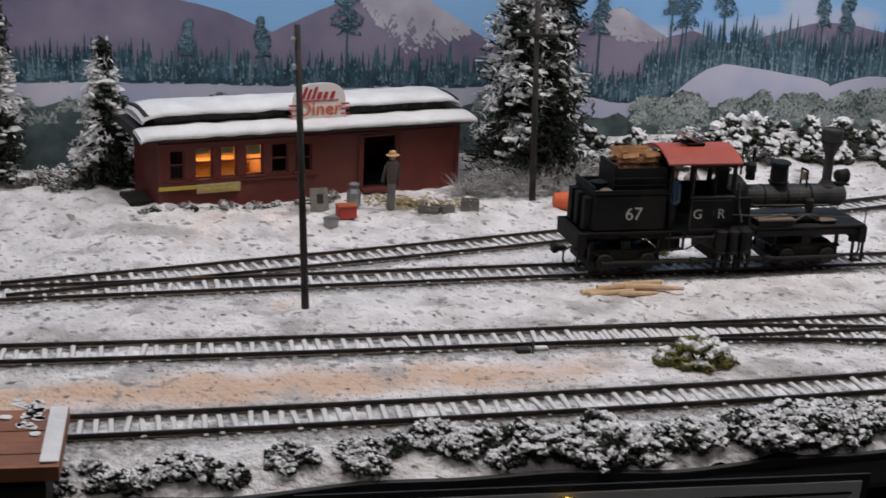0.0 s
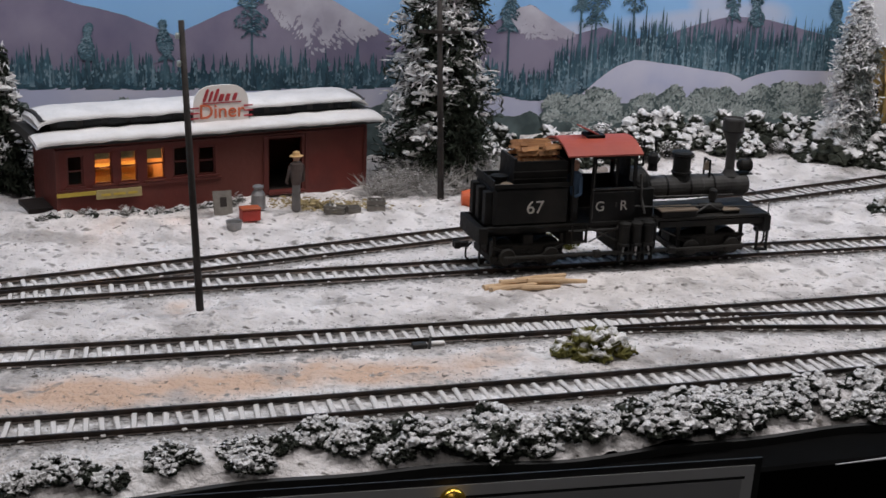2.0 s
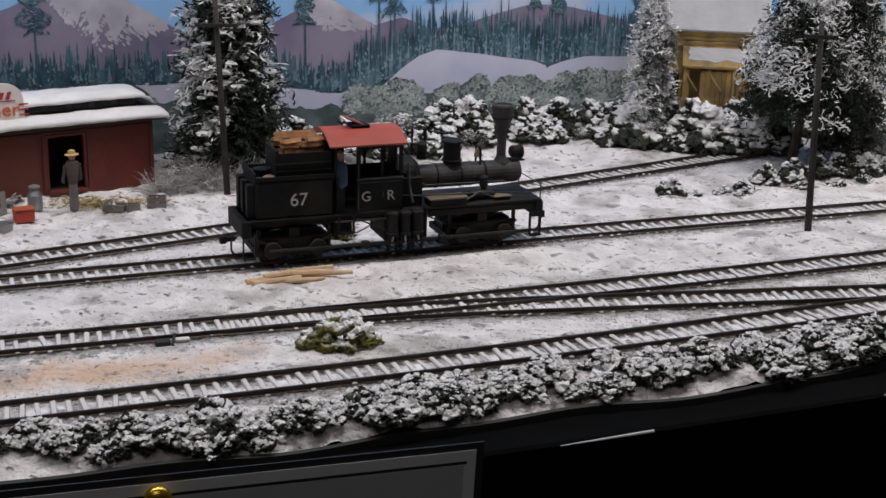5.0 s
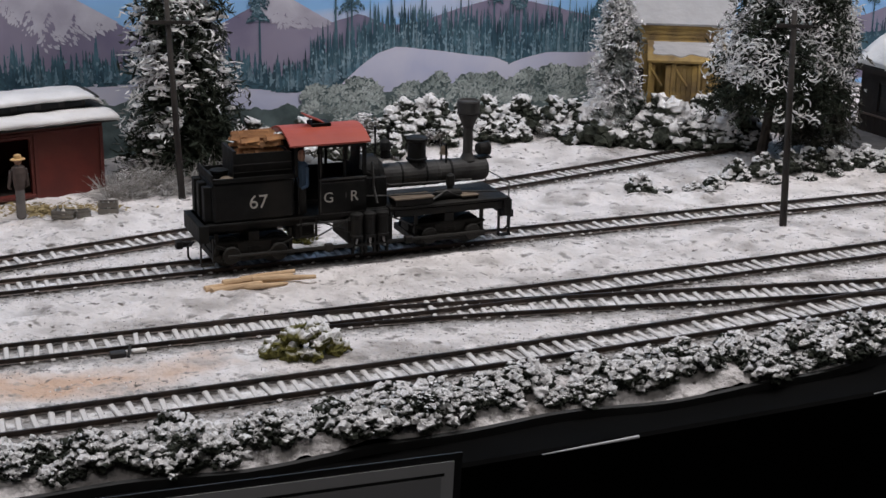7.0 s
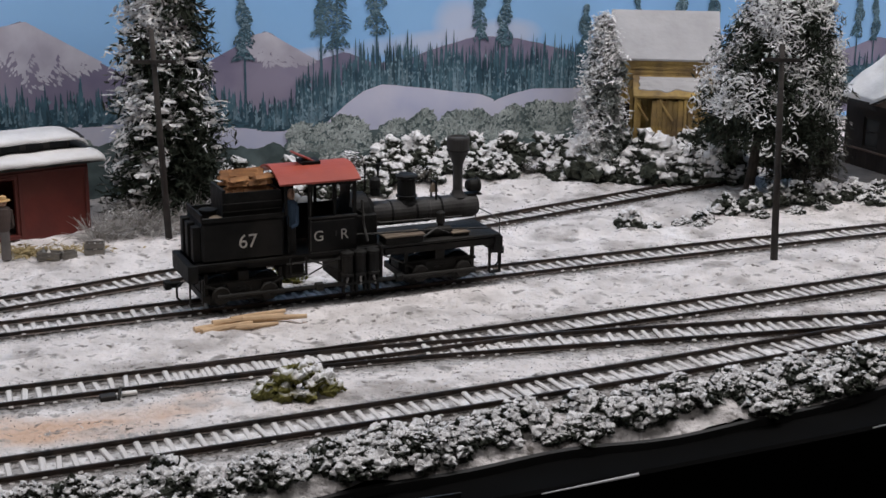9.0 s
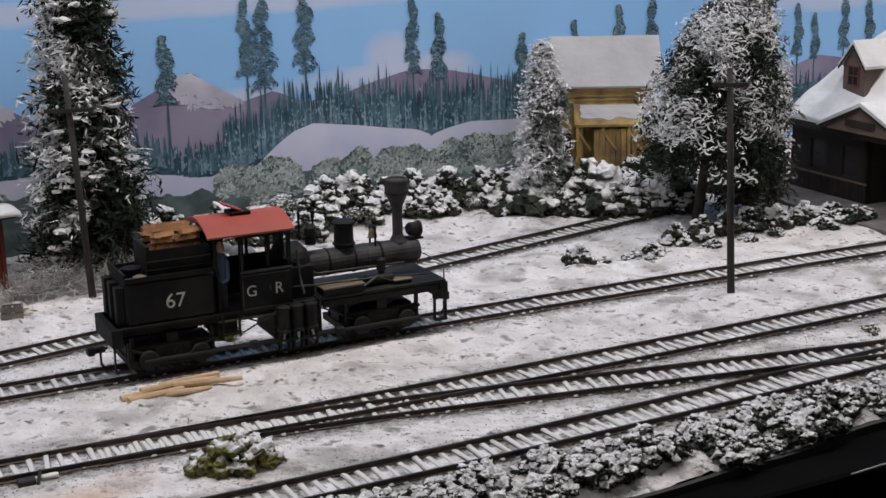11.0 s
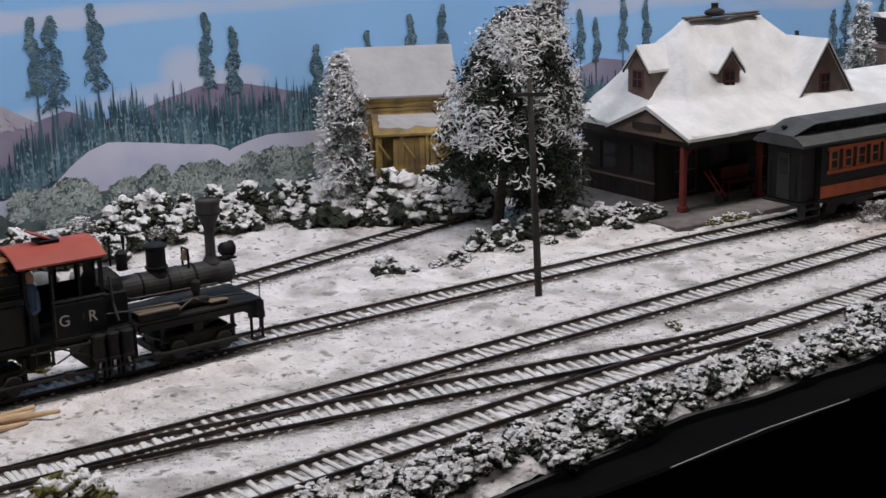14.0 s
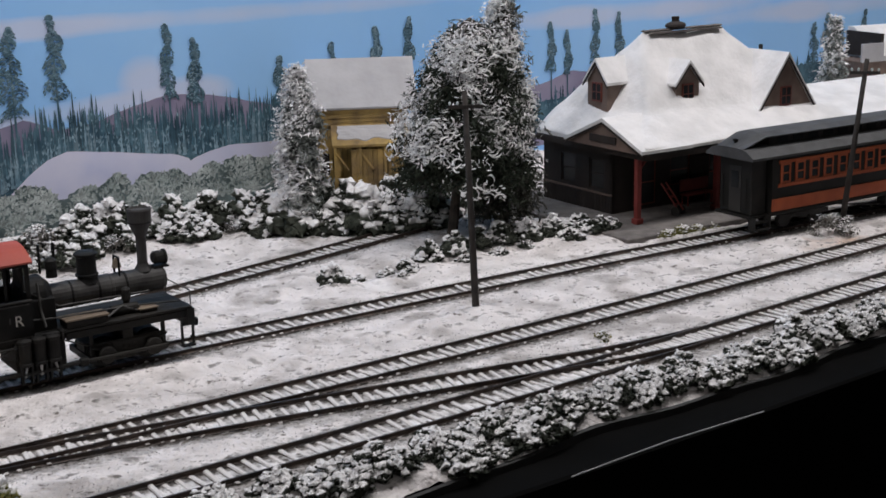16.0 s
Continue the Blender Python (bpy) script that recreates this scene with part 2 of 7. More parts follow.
# painted backdrop
def painted_sky():
    """Blue with a long soft streak of cloud and a few puffs, brushed on."""
    m = material("painted_sky", (0.26, 0.53, 0.92), 0.85, second=(0.34, 0.60, 0.93), scale=5, mix=0.5)
    nt = m.node_tree
    b = nt.nodes["Principled BSDF"]
    out = b.inputs["Base Color"].links[0].from_socket
    sep = nt.nodes.new("ShaderNodeSeparateXYZ")
    tc = nt.nodes.new("ShaderNodeTexCoord")
    nt.links.new(tc.outputs["Object"], sep.inputs[0])
    n = nt.nodes.new("ShaderNodeTexNoise")
    n.inputs["Scale"].default_value, n.inputs["Detail"].default_value = 14, 5
    nt.links.new(tc.outputs["Object"], n.inputs["Vector"])

    def math_node(op, p, q, r=None):
        k = nt.nodes.new("ShaderNodeMath")
        k.operation = op
        for i, v in enumerate((p, q, r)):
            if v is None:
                continue
            if isinstance(v, float):
                k.inputs[i].default_value = v
            else:
                nt.links.new(v, k.inputs[i])
        return k.outputs[0]

    for cx, cz, rx, rz in ((0.12, 0.134, 0.42, 0.008), (0.225, 0.098, 0.020, 0.018), (0.205, 0.083, 0.05, 0.010), (0.255, 0.087, 0.03, 0.012), (0.135, 0.078, 0.03, 0.008), (0.62, 0.112, 0.20, 0.010), (0.85, 0.10, 0.16, 0.012)):
        dx = math_node("DIVIDE", math_node("SUBTRACT", sep.outputs[0], float(cx)), float(rx))
        dz = math_node("DIVIDE", math_node("SUBTRACT", sep.outputs[2], float(cz)), float(rz))
        r2 = math_node("ADD", math_node("MULTIPLY", dx, dx), math_node("MULTIPLY", dz, dz))
        v = math_node("MULTIPLY_ADD", n.outputs["Fac"], 1.6, math_node("SUBTRACT", 0.2, r2))
        mr = nt.nodes.new("ShaderNodeMapRange")
        mr.inputs[1].default_value, mr.inputs[2].default_value, mr.inputs[4].default_value = 0.1, 0.9, 0.75
        nt.links.new(v, mr.inputs[0])
        mx = nt.nodes.new("ShaderNodeMix")
        mx.data_type = "RGBA"
        mx.inputs[7].default_value = (0.62, 0.66, 0.82, 1)
        nt.links.new(mr.outputs[0], mx.inputs[0])
        nt.links.new(out, mx.inputs[6])
        out = mx.outputs[2]
    nt.links.new(out, b.inputs["Base Color"])
    return m


P_SKY = painted_sky()
P_MOUNT = material("painted_mauve_mountain", (0.185, 0.165, 0.26), 0.85, second=(0.31, 0.28, 0.38), scale=22, third=(0.12, 0.125, 0.21))
P_PEAK = material("painted_snow_peak", (0.66, 0.65, 0.73), 0.85, second=(0.44, 0.42, 0.51), scale=40)
P_FAR = material("painted_far_trees", (0.026, 0.070, 0.105), 0.85, second=(0.085, 0.17, 0.22), scale=70, island=0.45)
P_FROST = material("painted_frost", (0.24, 0.35, 0.42), 0.85, second=(0.10, 0.19, 0.25), scale=120, island=0.4)
P_HILL = material("painted_snow_hill", (0.74, 0.73, 0.84), 0.85, second=(0.52, 0.55, 0.74), scale=20)
P_BUSH = material("painted_bush", (0.26, 0.31, 0.30), 0.85, second=(0.47, 0.52, 0.51), scale=60, island=0.5)
P_THICKET = material("painted_thicket", (0.055, 0.080, 0.082), 0.85, second=(0.13, 0.175, 0.18), scale=70)
CARPET = material("room_floor", (0.10, 0.10, 0.11), 0.9, second=(0.08, 0.08, 0.09), scale=30)
WALLPAINT = material("room_wall", (0.45, 0.44, 0.42), 0.85, second=(0.41, 0.40, 0.385), scale=8)

# ---- helpers for building ----


def part(name, bm, mat, parent=None, label="", smooth=False):
    """Links a bmesh, drawn in plan steps, as one mesh object under a thing or part."""
    me = bpy.data.meshes.new(name)
    bmesh.ops.recalc_face_normals(bm, faces=bm.faces)
    bm.to_mesh(me)
    bm.free()
    me.transform(Matrix.Scale(U, 4))
    if smooth:
        me.shade_smooth()
    me.materials.append(mat)
    ob = new(name, me)
    ob.parent = parent
    if label:
        ob["label"] = label
    return ob


def mesh_part(name, verts, faces, mat, parent=None, label=""):
    me = bpy.data.meshes.new(name)
    me.from_pydata([tuple(U * float(c) for c in v) for v in verts], [], [tuple(int(i) for i in f) for f in faces])
    me.materials.append(mat)
    ob = new(name, me)
    ob.parent = parent
    if label:
        ob["label"] = label
    return ob


def thing(name, label, category, x=0.0, y=0.0, z=0.0, rz=0.0, group="", kind="", rx=0.0, ry=0.0):
    ob = new(name)
    ob.empty_display_size = 0.02
    ob.matrix_basis = pose(U * x, U * y, U * z, rx, ry, rz)
    return tagged(ob, label, category, group, kind)


def box(bm, x0, x1, y0, y1, z0, z1, bevel=0.0, m=None):
    r = bmesh.ops.create_cube(bm, size=1.0)
    vs = r["verts"]
    for v in vs:
        v.co = Vector(((x0 + x1) / 2 + v.co.x * (x1 - x0), (y0 + y1) / 2 + v.co.y * (y1 - y0), (z0 + z1) / 2 + v.co.z * (z1 - z0)))
    if bevel:
        es = {e for v in vs for e in v.link_edges}
        rb = bmesh.ops.bevel(bm, geom=list(es), offset=bevel, segments=1, affect="EDGES")
        vs = list({v for f in rb["faces"] for v in f.verts} | {v for v in vs if v.is_valid})
    if m:
        bmesh.ops.transform(bm, matrix=m, verts=vs)
    return bm


def boxes(*specs, bevel=0.0):
    bm = bmesh.new()
    for s in specs:
        box(bm, *s, bevel=bevel)
    return bm


def rod(bm, a, b, r0, r1=None, n=8, caps=True):
    a, b = Vector(a), Vector(b)
    r1 = r0 if r1 is None else r1
    d = b - a
    q = d.to_track_quat("Z", "Y").to_matrix().to_4x4()
    bmesh.ops.create_cone(bm, cap_ends=caps, segments=n, radius1=r0, radius2=max(r1, 1e-4), depth=d.length, matrix=Matrix.Translation((a + b) / 2) @ q)
    return bm


def lathe(profile, n=20, m=None):
    """A turned shape about z from (radius, height) pairs."""
    bm = bmesh.new()
    rings = []
    for r, z in profile:
        rings.append([bm.verts.new((max(r, 1e-4) * math.cos(2 * math.pi * k / n), max(r, 1e-4) * math.sin(2 * math.pi * k / n), z)) for k in range(n)])
    for a, b in zip(rings, rings[1:]):
        for k in range(n):
            bm.faces.new((a[k], a[(k + 1) % n], b[(k + 1) % n], b[k]))
    bm.faces.new(list(reversed(rings[0])))
    bm.faces.new(rings[-1])
    if m:
        bmesh.ops.transform(bm, matrix=m, verts=bm.verts)
    return bm


def prism(outline, x0, x1):
    """An outline in (y, z) drawn out along x."""
    bm = bmesh.new()
    a = [bm.verts.new((x0, y, z)) for y, z in outline]
    b = [bm.verts.new((x1, y, z)) for y, z in outline]
    n = len(outline)
    for k in range(n):
        bm.faces.new((a[k], a[(k + 1) % n], b[(k + 1) % n], b[k]))
    bm.faces.new(list(reversed(a)))
    bm.faces.new(b)
    return bm


def tube(points, r, n=6):
    bm = bmesh.new()
    for a, b in zip(points, points[1:]):
        rod(bm, a, b, r, r, n)
    return bm


def lettering(name, text, size, depth, mat, parent, m, label=""):
    cu = bpy.data.curves.new(name, "FONT")
    cu.body, cu.size, cu.extrude, cu.align_x, cu.align_y = text, size * U, depth * U, "CENTER", "CENTER"
    tmp = bpy.data.objects.new(name, cu)
    scene.collection.objects.link(tmp)
    me = bpy.data.meshes.new_from_object(tmp.evaluated_get(bpy.context.evaluated_depsgraph_get()))
    bpy.data.objects.remove(tmp)
    me.materials.clear()
    me.materials.append(mat)
    ob = new(name, me)
    ob.parent = parent
    ob.matrix_basis = Matrix.Translation(U * m.translation) @ m.to_3x3().to_4x4()
    if label:
        ob["label"] = label
    return ob


rng = np.random.default_rng(7)


def chips(centres, size, up=0.0, long=1.6, flat=0.35, drift=None, lay=None):
    """Little bent leaf chips at the given places: a ridge of two triangles pairs each, turned at random."""
    c = np.asarray(centres, float)
    n = len(c)
    a = rng.normal(size=(n, 3))
    if drift is not None:
        a = a * 0.85 + np.asarray(drift)
    a[:, 2] *= flat
    a /= np.linalg.norm(a, axis=1, keepdims=True)
    b = np.cross(a, rng.normal(size=(n, 3)) + np.array([0, 0, up]))
    b /= np.linalg.norm(b, axis=1, keepdims=True)
    b = np.cross(a, b) if up else b
    if lay is not None:
        k = 1 - 0.8 * np.clip((np.asarray(lay, float) - 0.35) * 4, 0, 1)
        a[:, 2] *= k
        b[:, 2] *= k
    nn = np.cross(a, b)
    nn *= np.where(nn[:, 2:] < 0, -1, 1)
    s = size * rng.uniform(0.55, 1.3, (n, 1))
    v = np.stack([c - a * s * long, c + b * s, c + a * s * long, c - b * s, c + nn * s * 0.35], 1).reshape(-1, 3)
    k = 5 * np.arange(n)[:, None]
    f = np.concatenate([k + [0, 1, 4], k + [1, 2, 4], k + [2, 3, 4], k + [3, 0, 4]])
    return v, f


def with_cap(me, caps):
    """Stores how much snow has settled on each chip (five corners a chip)."""
    me.attributes.new("cap", "FLOAT", "POINT").data.foreach_set("value", np.repeat(np.clip(np.asarray(caps, float), 0, 1), 5))
    return me

# ---- the lie of the land: lines of the tracks, the front edge and the backdrop ----
def line_main(x):
    return 12.433 + 0.3705 * x - 0.0027 * x * x


def line_branch(x):
    return max(13.237 + 0.594 * x + 0.004 * x * x, line_main(x))


def line_yard(x):
    return 10.733 + 0.3168 * x + 0.0037 * x * x


def line_front(x):
    return 9.318 + 0.3319 * x + 0.0044 * x * x


def line_cross(x):
    k = 9.0
    a, b, c = line_yard(x), 11.244 + 0.1503 * x, line_front(x)
    m = -math.log(math.exp(-k * (a - 11)) + math.exp(-k * (b - 11))) / k + 11
    return max(min(m, a), c) if x < 8 else max(math.log(math.exp(k * (m - 12)) + math.exp(k * (c - 12))) / k + 12 - 0.02, c)


def line_edge(x):
    return 8.46 + 0.318 * x + 0.0044 * x * x + 0.045 * math.sin(1.9 * x) + 0.03 * math.sin(4.3 * x + 1) + 0.09 * min(1.0, max(0.0, (x - 5.8) / 1.4))


def line_back(x):
    return 17.2 + 0.42 * x


TRACKS = (("main_track", line_main, -8.0, 18.0), ("branch_track", line_branch, -3.4, 8.1), ("yard_track", line_yard, -8.0, 18.0), ("front_track", line_front, -8.0, 18.0), ("crossover_track", line_cross, 1.6, 9.2))
GAUGE = 0.33


def near_track(x, y):
    best = 9.0
    for _, f, x0, x1 in TRACKS:
        if x0 - 0.2 <= x <= x1 + 0.2:
            best = min(best, abs(y - f(x)) * 0.93)
    return best


def lie(x, y):
    """Height of the snow at a place of the plan."""
    d = near_track(x, y)
    n = noise.noise(Vector((x * 0.9, y * 0.9, 0.0))) * 0.06 + noise.noise(Vector((x * 2.7, y * 2.7, 3.0))) * 0.050 + noise.noise(Vector((x * 7, y * 7, 5.0))) * 0.034
    k = min(1.0, max(0.0, (d - 0.22) / 0.5))
    z = -0.006 + 0.006 * noise.noise(Vector((x * 9, y * 9, 1.0))) + k * (n + 0.012)
    e = y - line_edge(x)
    if e < 0.5:
        z -= 0.16 * (1 - max(0.0, e) / 0.5) ** 2
    r = line_back(x) - y
    if r < 1.6 and x > 2:
        z += 0.25 * (1 - r / 1.6) ** 2
    return z


def ground_material():
    m = material("layout_snow", (0.84, 0.80, 0.79), 0.8, second=(0.58, 0.545, 0.53), scale=60, mix=0.45, bump=1.0, bump_scale=300, bump_dist=0.0034, spec=0.25)
    nt = m.node_tree
    b = nt.nodes["Principled BSDF"]
    old = b.inputs["Base Color"].links[0].from_socket
    tc = nt.nodes.new("ShaderNodeTexCoord")

    def layer(old, colour, scale, lo, hi, attr=None, gain=1.0, detail=6):
        n = nt.nodes.new("ShaderNodeTexNoise")
        n.inputs["Scale"].default_value, n.inputs["Detail"].default_value = scale, detail
        nt.links.new(tc.outputs["Object"], n.inputs["Vector"])
        fac = n.outputs["Fac"]
        if attr:
            at = nt.nodes.new("ShaderNodeAttribute")
            at.attribute_name = attr
            mad = nt.nodes.new("ShaderNodeMath")
            mad.operation = "MULTIPLY_ADD"
            mad.inputs[1].default_value = gain
            nt.links.new(at.outputs["Fac"], mad.inputs[0])
            nt.links.new(fac, mad.inputs[2])
            fac = mad.outputs[0]
        r = nt.nodes.new("ShaderNodeMapRange")
        r.inputs[1].default_value, r.inputs[2].default_value = lo, hi
        nt.links.new(fac, r.inputs[0])
        mx = nt.nodes.new("ShaderNodeMix")
        mx.data_type = "RGBA"
        mx.inputs[7].default_value = (*colour, 1)
        nt.links.new(r.outputs[0], mx.inputs[0])
        nt.links.new(old, mx.inputs[6])
        return mx.outputs[2]

    out = layer(old, (0.68, 0.48, 0.36), 26, 0.72, 1.10, "tan_tint", 0.74)
    out = layer(out, (0.44, 0.41, 0.395), 34, 0.53, 0.66, detail=9)
    out = layer(out, (0.28, 0.262, 0.25), 120, 0.58, 0.68, detail=9)
    out = layer(out, (0.36, 0.345, 0.335), 230, 0.80, 1.05, "ballast", 0.66)
    out = layer(out, (0.11, 0.10, 0.092), 420, 0.92, 1.06, "ballast", 0.45)
    out = layer(out, (0.86, 0.84, 0.835), 90, 0.72, 0.95, "bed", 0.34)
    # shade between the ties beside the rails, put into the snow's colour
    out = layer(out, (0.055, 0.048, 0.043), 240, 0.86, 1.14, "rail_shade", 0.55)
    out = layer(out, (0.15, 0.135, 0.12), 190, 0.61, 0.69, detail=10)
    out = layer(out, (0.90, 0.875, 0.87), 16, 0.58, 0.74)
    nt.links.new(out, b.inputs["Base Color"])
    return m


def build_ground():
    nx, ny = 620, 230
    xs = np.linspace(-9, 20, nx)
    verts, bal, tan_tint, rail_shade, bed = [], [], [], [], []
    for x in xs:
        e, bk = line_edge(x), line_back(x) + 0.2
        for j in range(ny):
            y = e + (bk - e) * (j / (ny - 1)) ** 1.12
            verts.append((x, y, lie(x, y)))
            d = near_track(x, y)
            wide = 0.46 if y < line_front(x) else 0.26
            bal.append(max(0.0, 1 - max(0.0, d - 0.20) / wide))
            # mask of the painted shade: a band under and beside each rail
            rail_shade.append(max(0.0, 1 - max(0.0, 0.13 - d) / 0.085 - max(0.0, d - 0.20) / 0.05))
            bed.append(max(0.0, 1 - max(0.0, d - 0.06) / 0.06))
            # where the snow turns tan: a front left strip and two round patches
            s = max(0.0, 1 - abs(y - (9.98 + 0.335 * x)) / 0.55) * max(0.0, min(1.0, (2.6 - x) / 1.5))
            s2 = max(0.0, 1 - math.hypot(x + 0.9, (y - 11.6)) / 0.5) * 0.7
            s3 = max(0.0, 1 - math.hypot((x - 12.4) * 0.5, y - 15.5) / 0.7) * 0.7
            tan_tint.append(max(s, s2, s3))
    faces = [(i * ny + j, (i + 1) * ny + j, (i + 1) * ny + j + 1, i * ny + j + 1) for i in range(nx - 1) for j in range(ny - 1)]
    ob = mesh_part("ground", verts, faces, ground_material())
    for key, values in (("ballast", bal), ("tan_tint", tan_tint), ("rail_shade", rail_shade), ("bed", bed)):
        ob.data.attributes.new(key, "FLOAT", "POINT").data.foreach_set("value", values)
    ob.data.shade_smooth()
    tagged(ob, "snow covered layout ground with grey ballast, tan patches and shade coloured along the rails", "ground", kind="structure")


def sweep(f, x0, x1, profile, step=0.1):
    """A profile of (offset to the left, height) carried along the line y = f(x)."""
    n = max(2, int((x1 - x0) / step))
    verts, faces, k = [], [], len(profile)
    for i in range(n + 1):
        x = x0 + (x1 - x0) * i / n
        s = (f(x + 0.02) - f(x - 0.02)) / 0.04
        l = math.hypot(1, s)
        for o, z in profile:
            verts.append((x - o * s / l, f(x) + o / l, z))
    for i in range(n):
        for j in range(k):
            a, b = i * k + j, i * k + (j + 1) % k
            faces.append((a, b, b + k, a + k))
    faces.append(tuple(range(k)))
    faces.append(tuple(reversed(range(n * k, n * k + k))))
    return verts, faces


def build_track(name, f, x0, x1, tie_mesh):
    top = thing(name, "rusty model railway track on snowy wooden ties", "railway track", kind="structure")
    for side in (-1, 1):
        o = side * GAUGE / 2
        prof = [(o - 0.020, 0.004), (o + 0.020, 0.004), (o + 0.006, 0.014), (o + 0.009, 0.043), (o - 0.009, 0.043), (o - 0.006, 0.014)]
        mesh_part("rail", *sweep(f, x0, x1, prof), RAIL, top)
    x = x0 + 0.05
    while x < x1:
        s = (f(x + 0.02) - f(x - 0.02)) / 0.04
        ob = new("tie", tie_mesh[int(rng.integers(len(tie_mesh)))])
        ob.parent = top
        ob.matrix_basis = pose(U * x, U * f(x), U * float(rng.uniform(-0.025, -0.010)), float(rng.normal(0, 1.8)), float(rng.normal(0, 4)), math.degrees(math.atan(s)) + float(rng.normal(0, 3.5)))
        x += 0.108 / math.hypot(1, s)
    return top


def tie_meshes():
    out = []
    for k in range(4):
        bm = bmesh.new()
        l = 0.176 + 0.007 * k
        box(bm, -0.023, 0.023, -l, l - 0.01 * k, -0.04, 0.024, bevel=0.009)
        for v in bm.verts:
            v.co += Vector((0.006, 0.01, 0.004)) * noise.noise(v.co * 40 + Vector((k * 3, 0, 0)))
        me = bpy.data.meshes.new("tie")
        bm.to_mesh(me)
        bm.free()
        me.transform(Matrix.Scale(U, 4))
        me.materials.append(TIE)
        out.append(me)
    return out


def flat_shape(name, outline, layer, mat, parent, label=""):
    """A painted shape on the backdrop: (along, height) outline."""
    verts = [(a, line_back(a) - 0.0016 * layer, z) for a, z in outline]
    return mesh_part(name, verts, [tuple(range(len(verts)))], mat, parent, label)


def ridge(points, base, rough, seed, step=0.08):
    """An outline from a few heights, roughened."""
    xs = [p[0] for p in points]
    out = []
    x = xs[0]
    while x <= xs[-1]:
        z = float(np.interp(x, xs, [p[1] for p in points])) + rough * noise.noise(Vector((x * 4, seed, 0))) + rough * 0.5 * noise.noise(Vector((x * 13, seed, 2)))
        out.append((x, z))
        x += step
    return out + [(xs[-1], base), (xs[0], base)]


def paint_trees(name, spots, layer, mat, parent, label=""):
    """Many little painted spruces in one mesh: jagged upright strokes."""
    verts, faces = [], []
    for x, z, h, w in spots:
        n = 5
        left, right = [], []
        for i in range(n):
            t = i / n
            ww = w * (1 - t) * 0.5
            left += [(x - ww * rng.uniform(0.8, 1.2), z + h * t), (x - ww * 0.45, z + h * (t + 0.13))]
            right += [(x + ww * rng.uniform(0.8, 1.2), z + h * t), (x + ww * 0.45, z + h * (t + 0.13))]
        ring = left + [(x, z + h)] + right[::-1]
        k = len(verts)
        verts += [(a, line_back(a) - 0.0016 * layer - 0.0012 * rng.random(), b) for a, b in ring]
        faces.append(tuple(range(k, k + len(ring))))
    return mesh_part(name, verts, faces, mat, parent, label)


def paint_dabs(name, spots, layer, mat, parent, label=""):
    """Brush dabs, small leaning lozenges, in one mesh."""
    verts, faces = [], []
    for x, z, s, lean in spots:
        k = len(verts)
        for a, b in ((-s, 0), (0, s * 0.45), (s, 0), (0, -s * 0.45)):
            c, d = math.cos(lean), math.sin(lean)
            xx = x + a * c - b * d
            verts.append((xx, line_back(xx) - 0.0016 * layer - 0.0012 * rng.random(), z + a * d + b * c))
        faces.append((k, k + 1, k + 2, k + 3))
    return mesh_part(name, verts, faces, mat, parent, label)


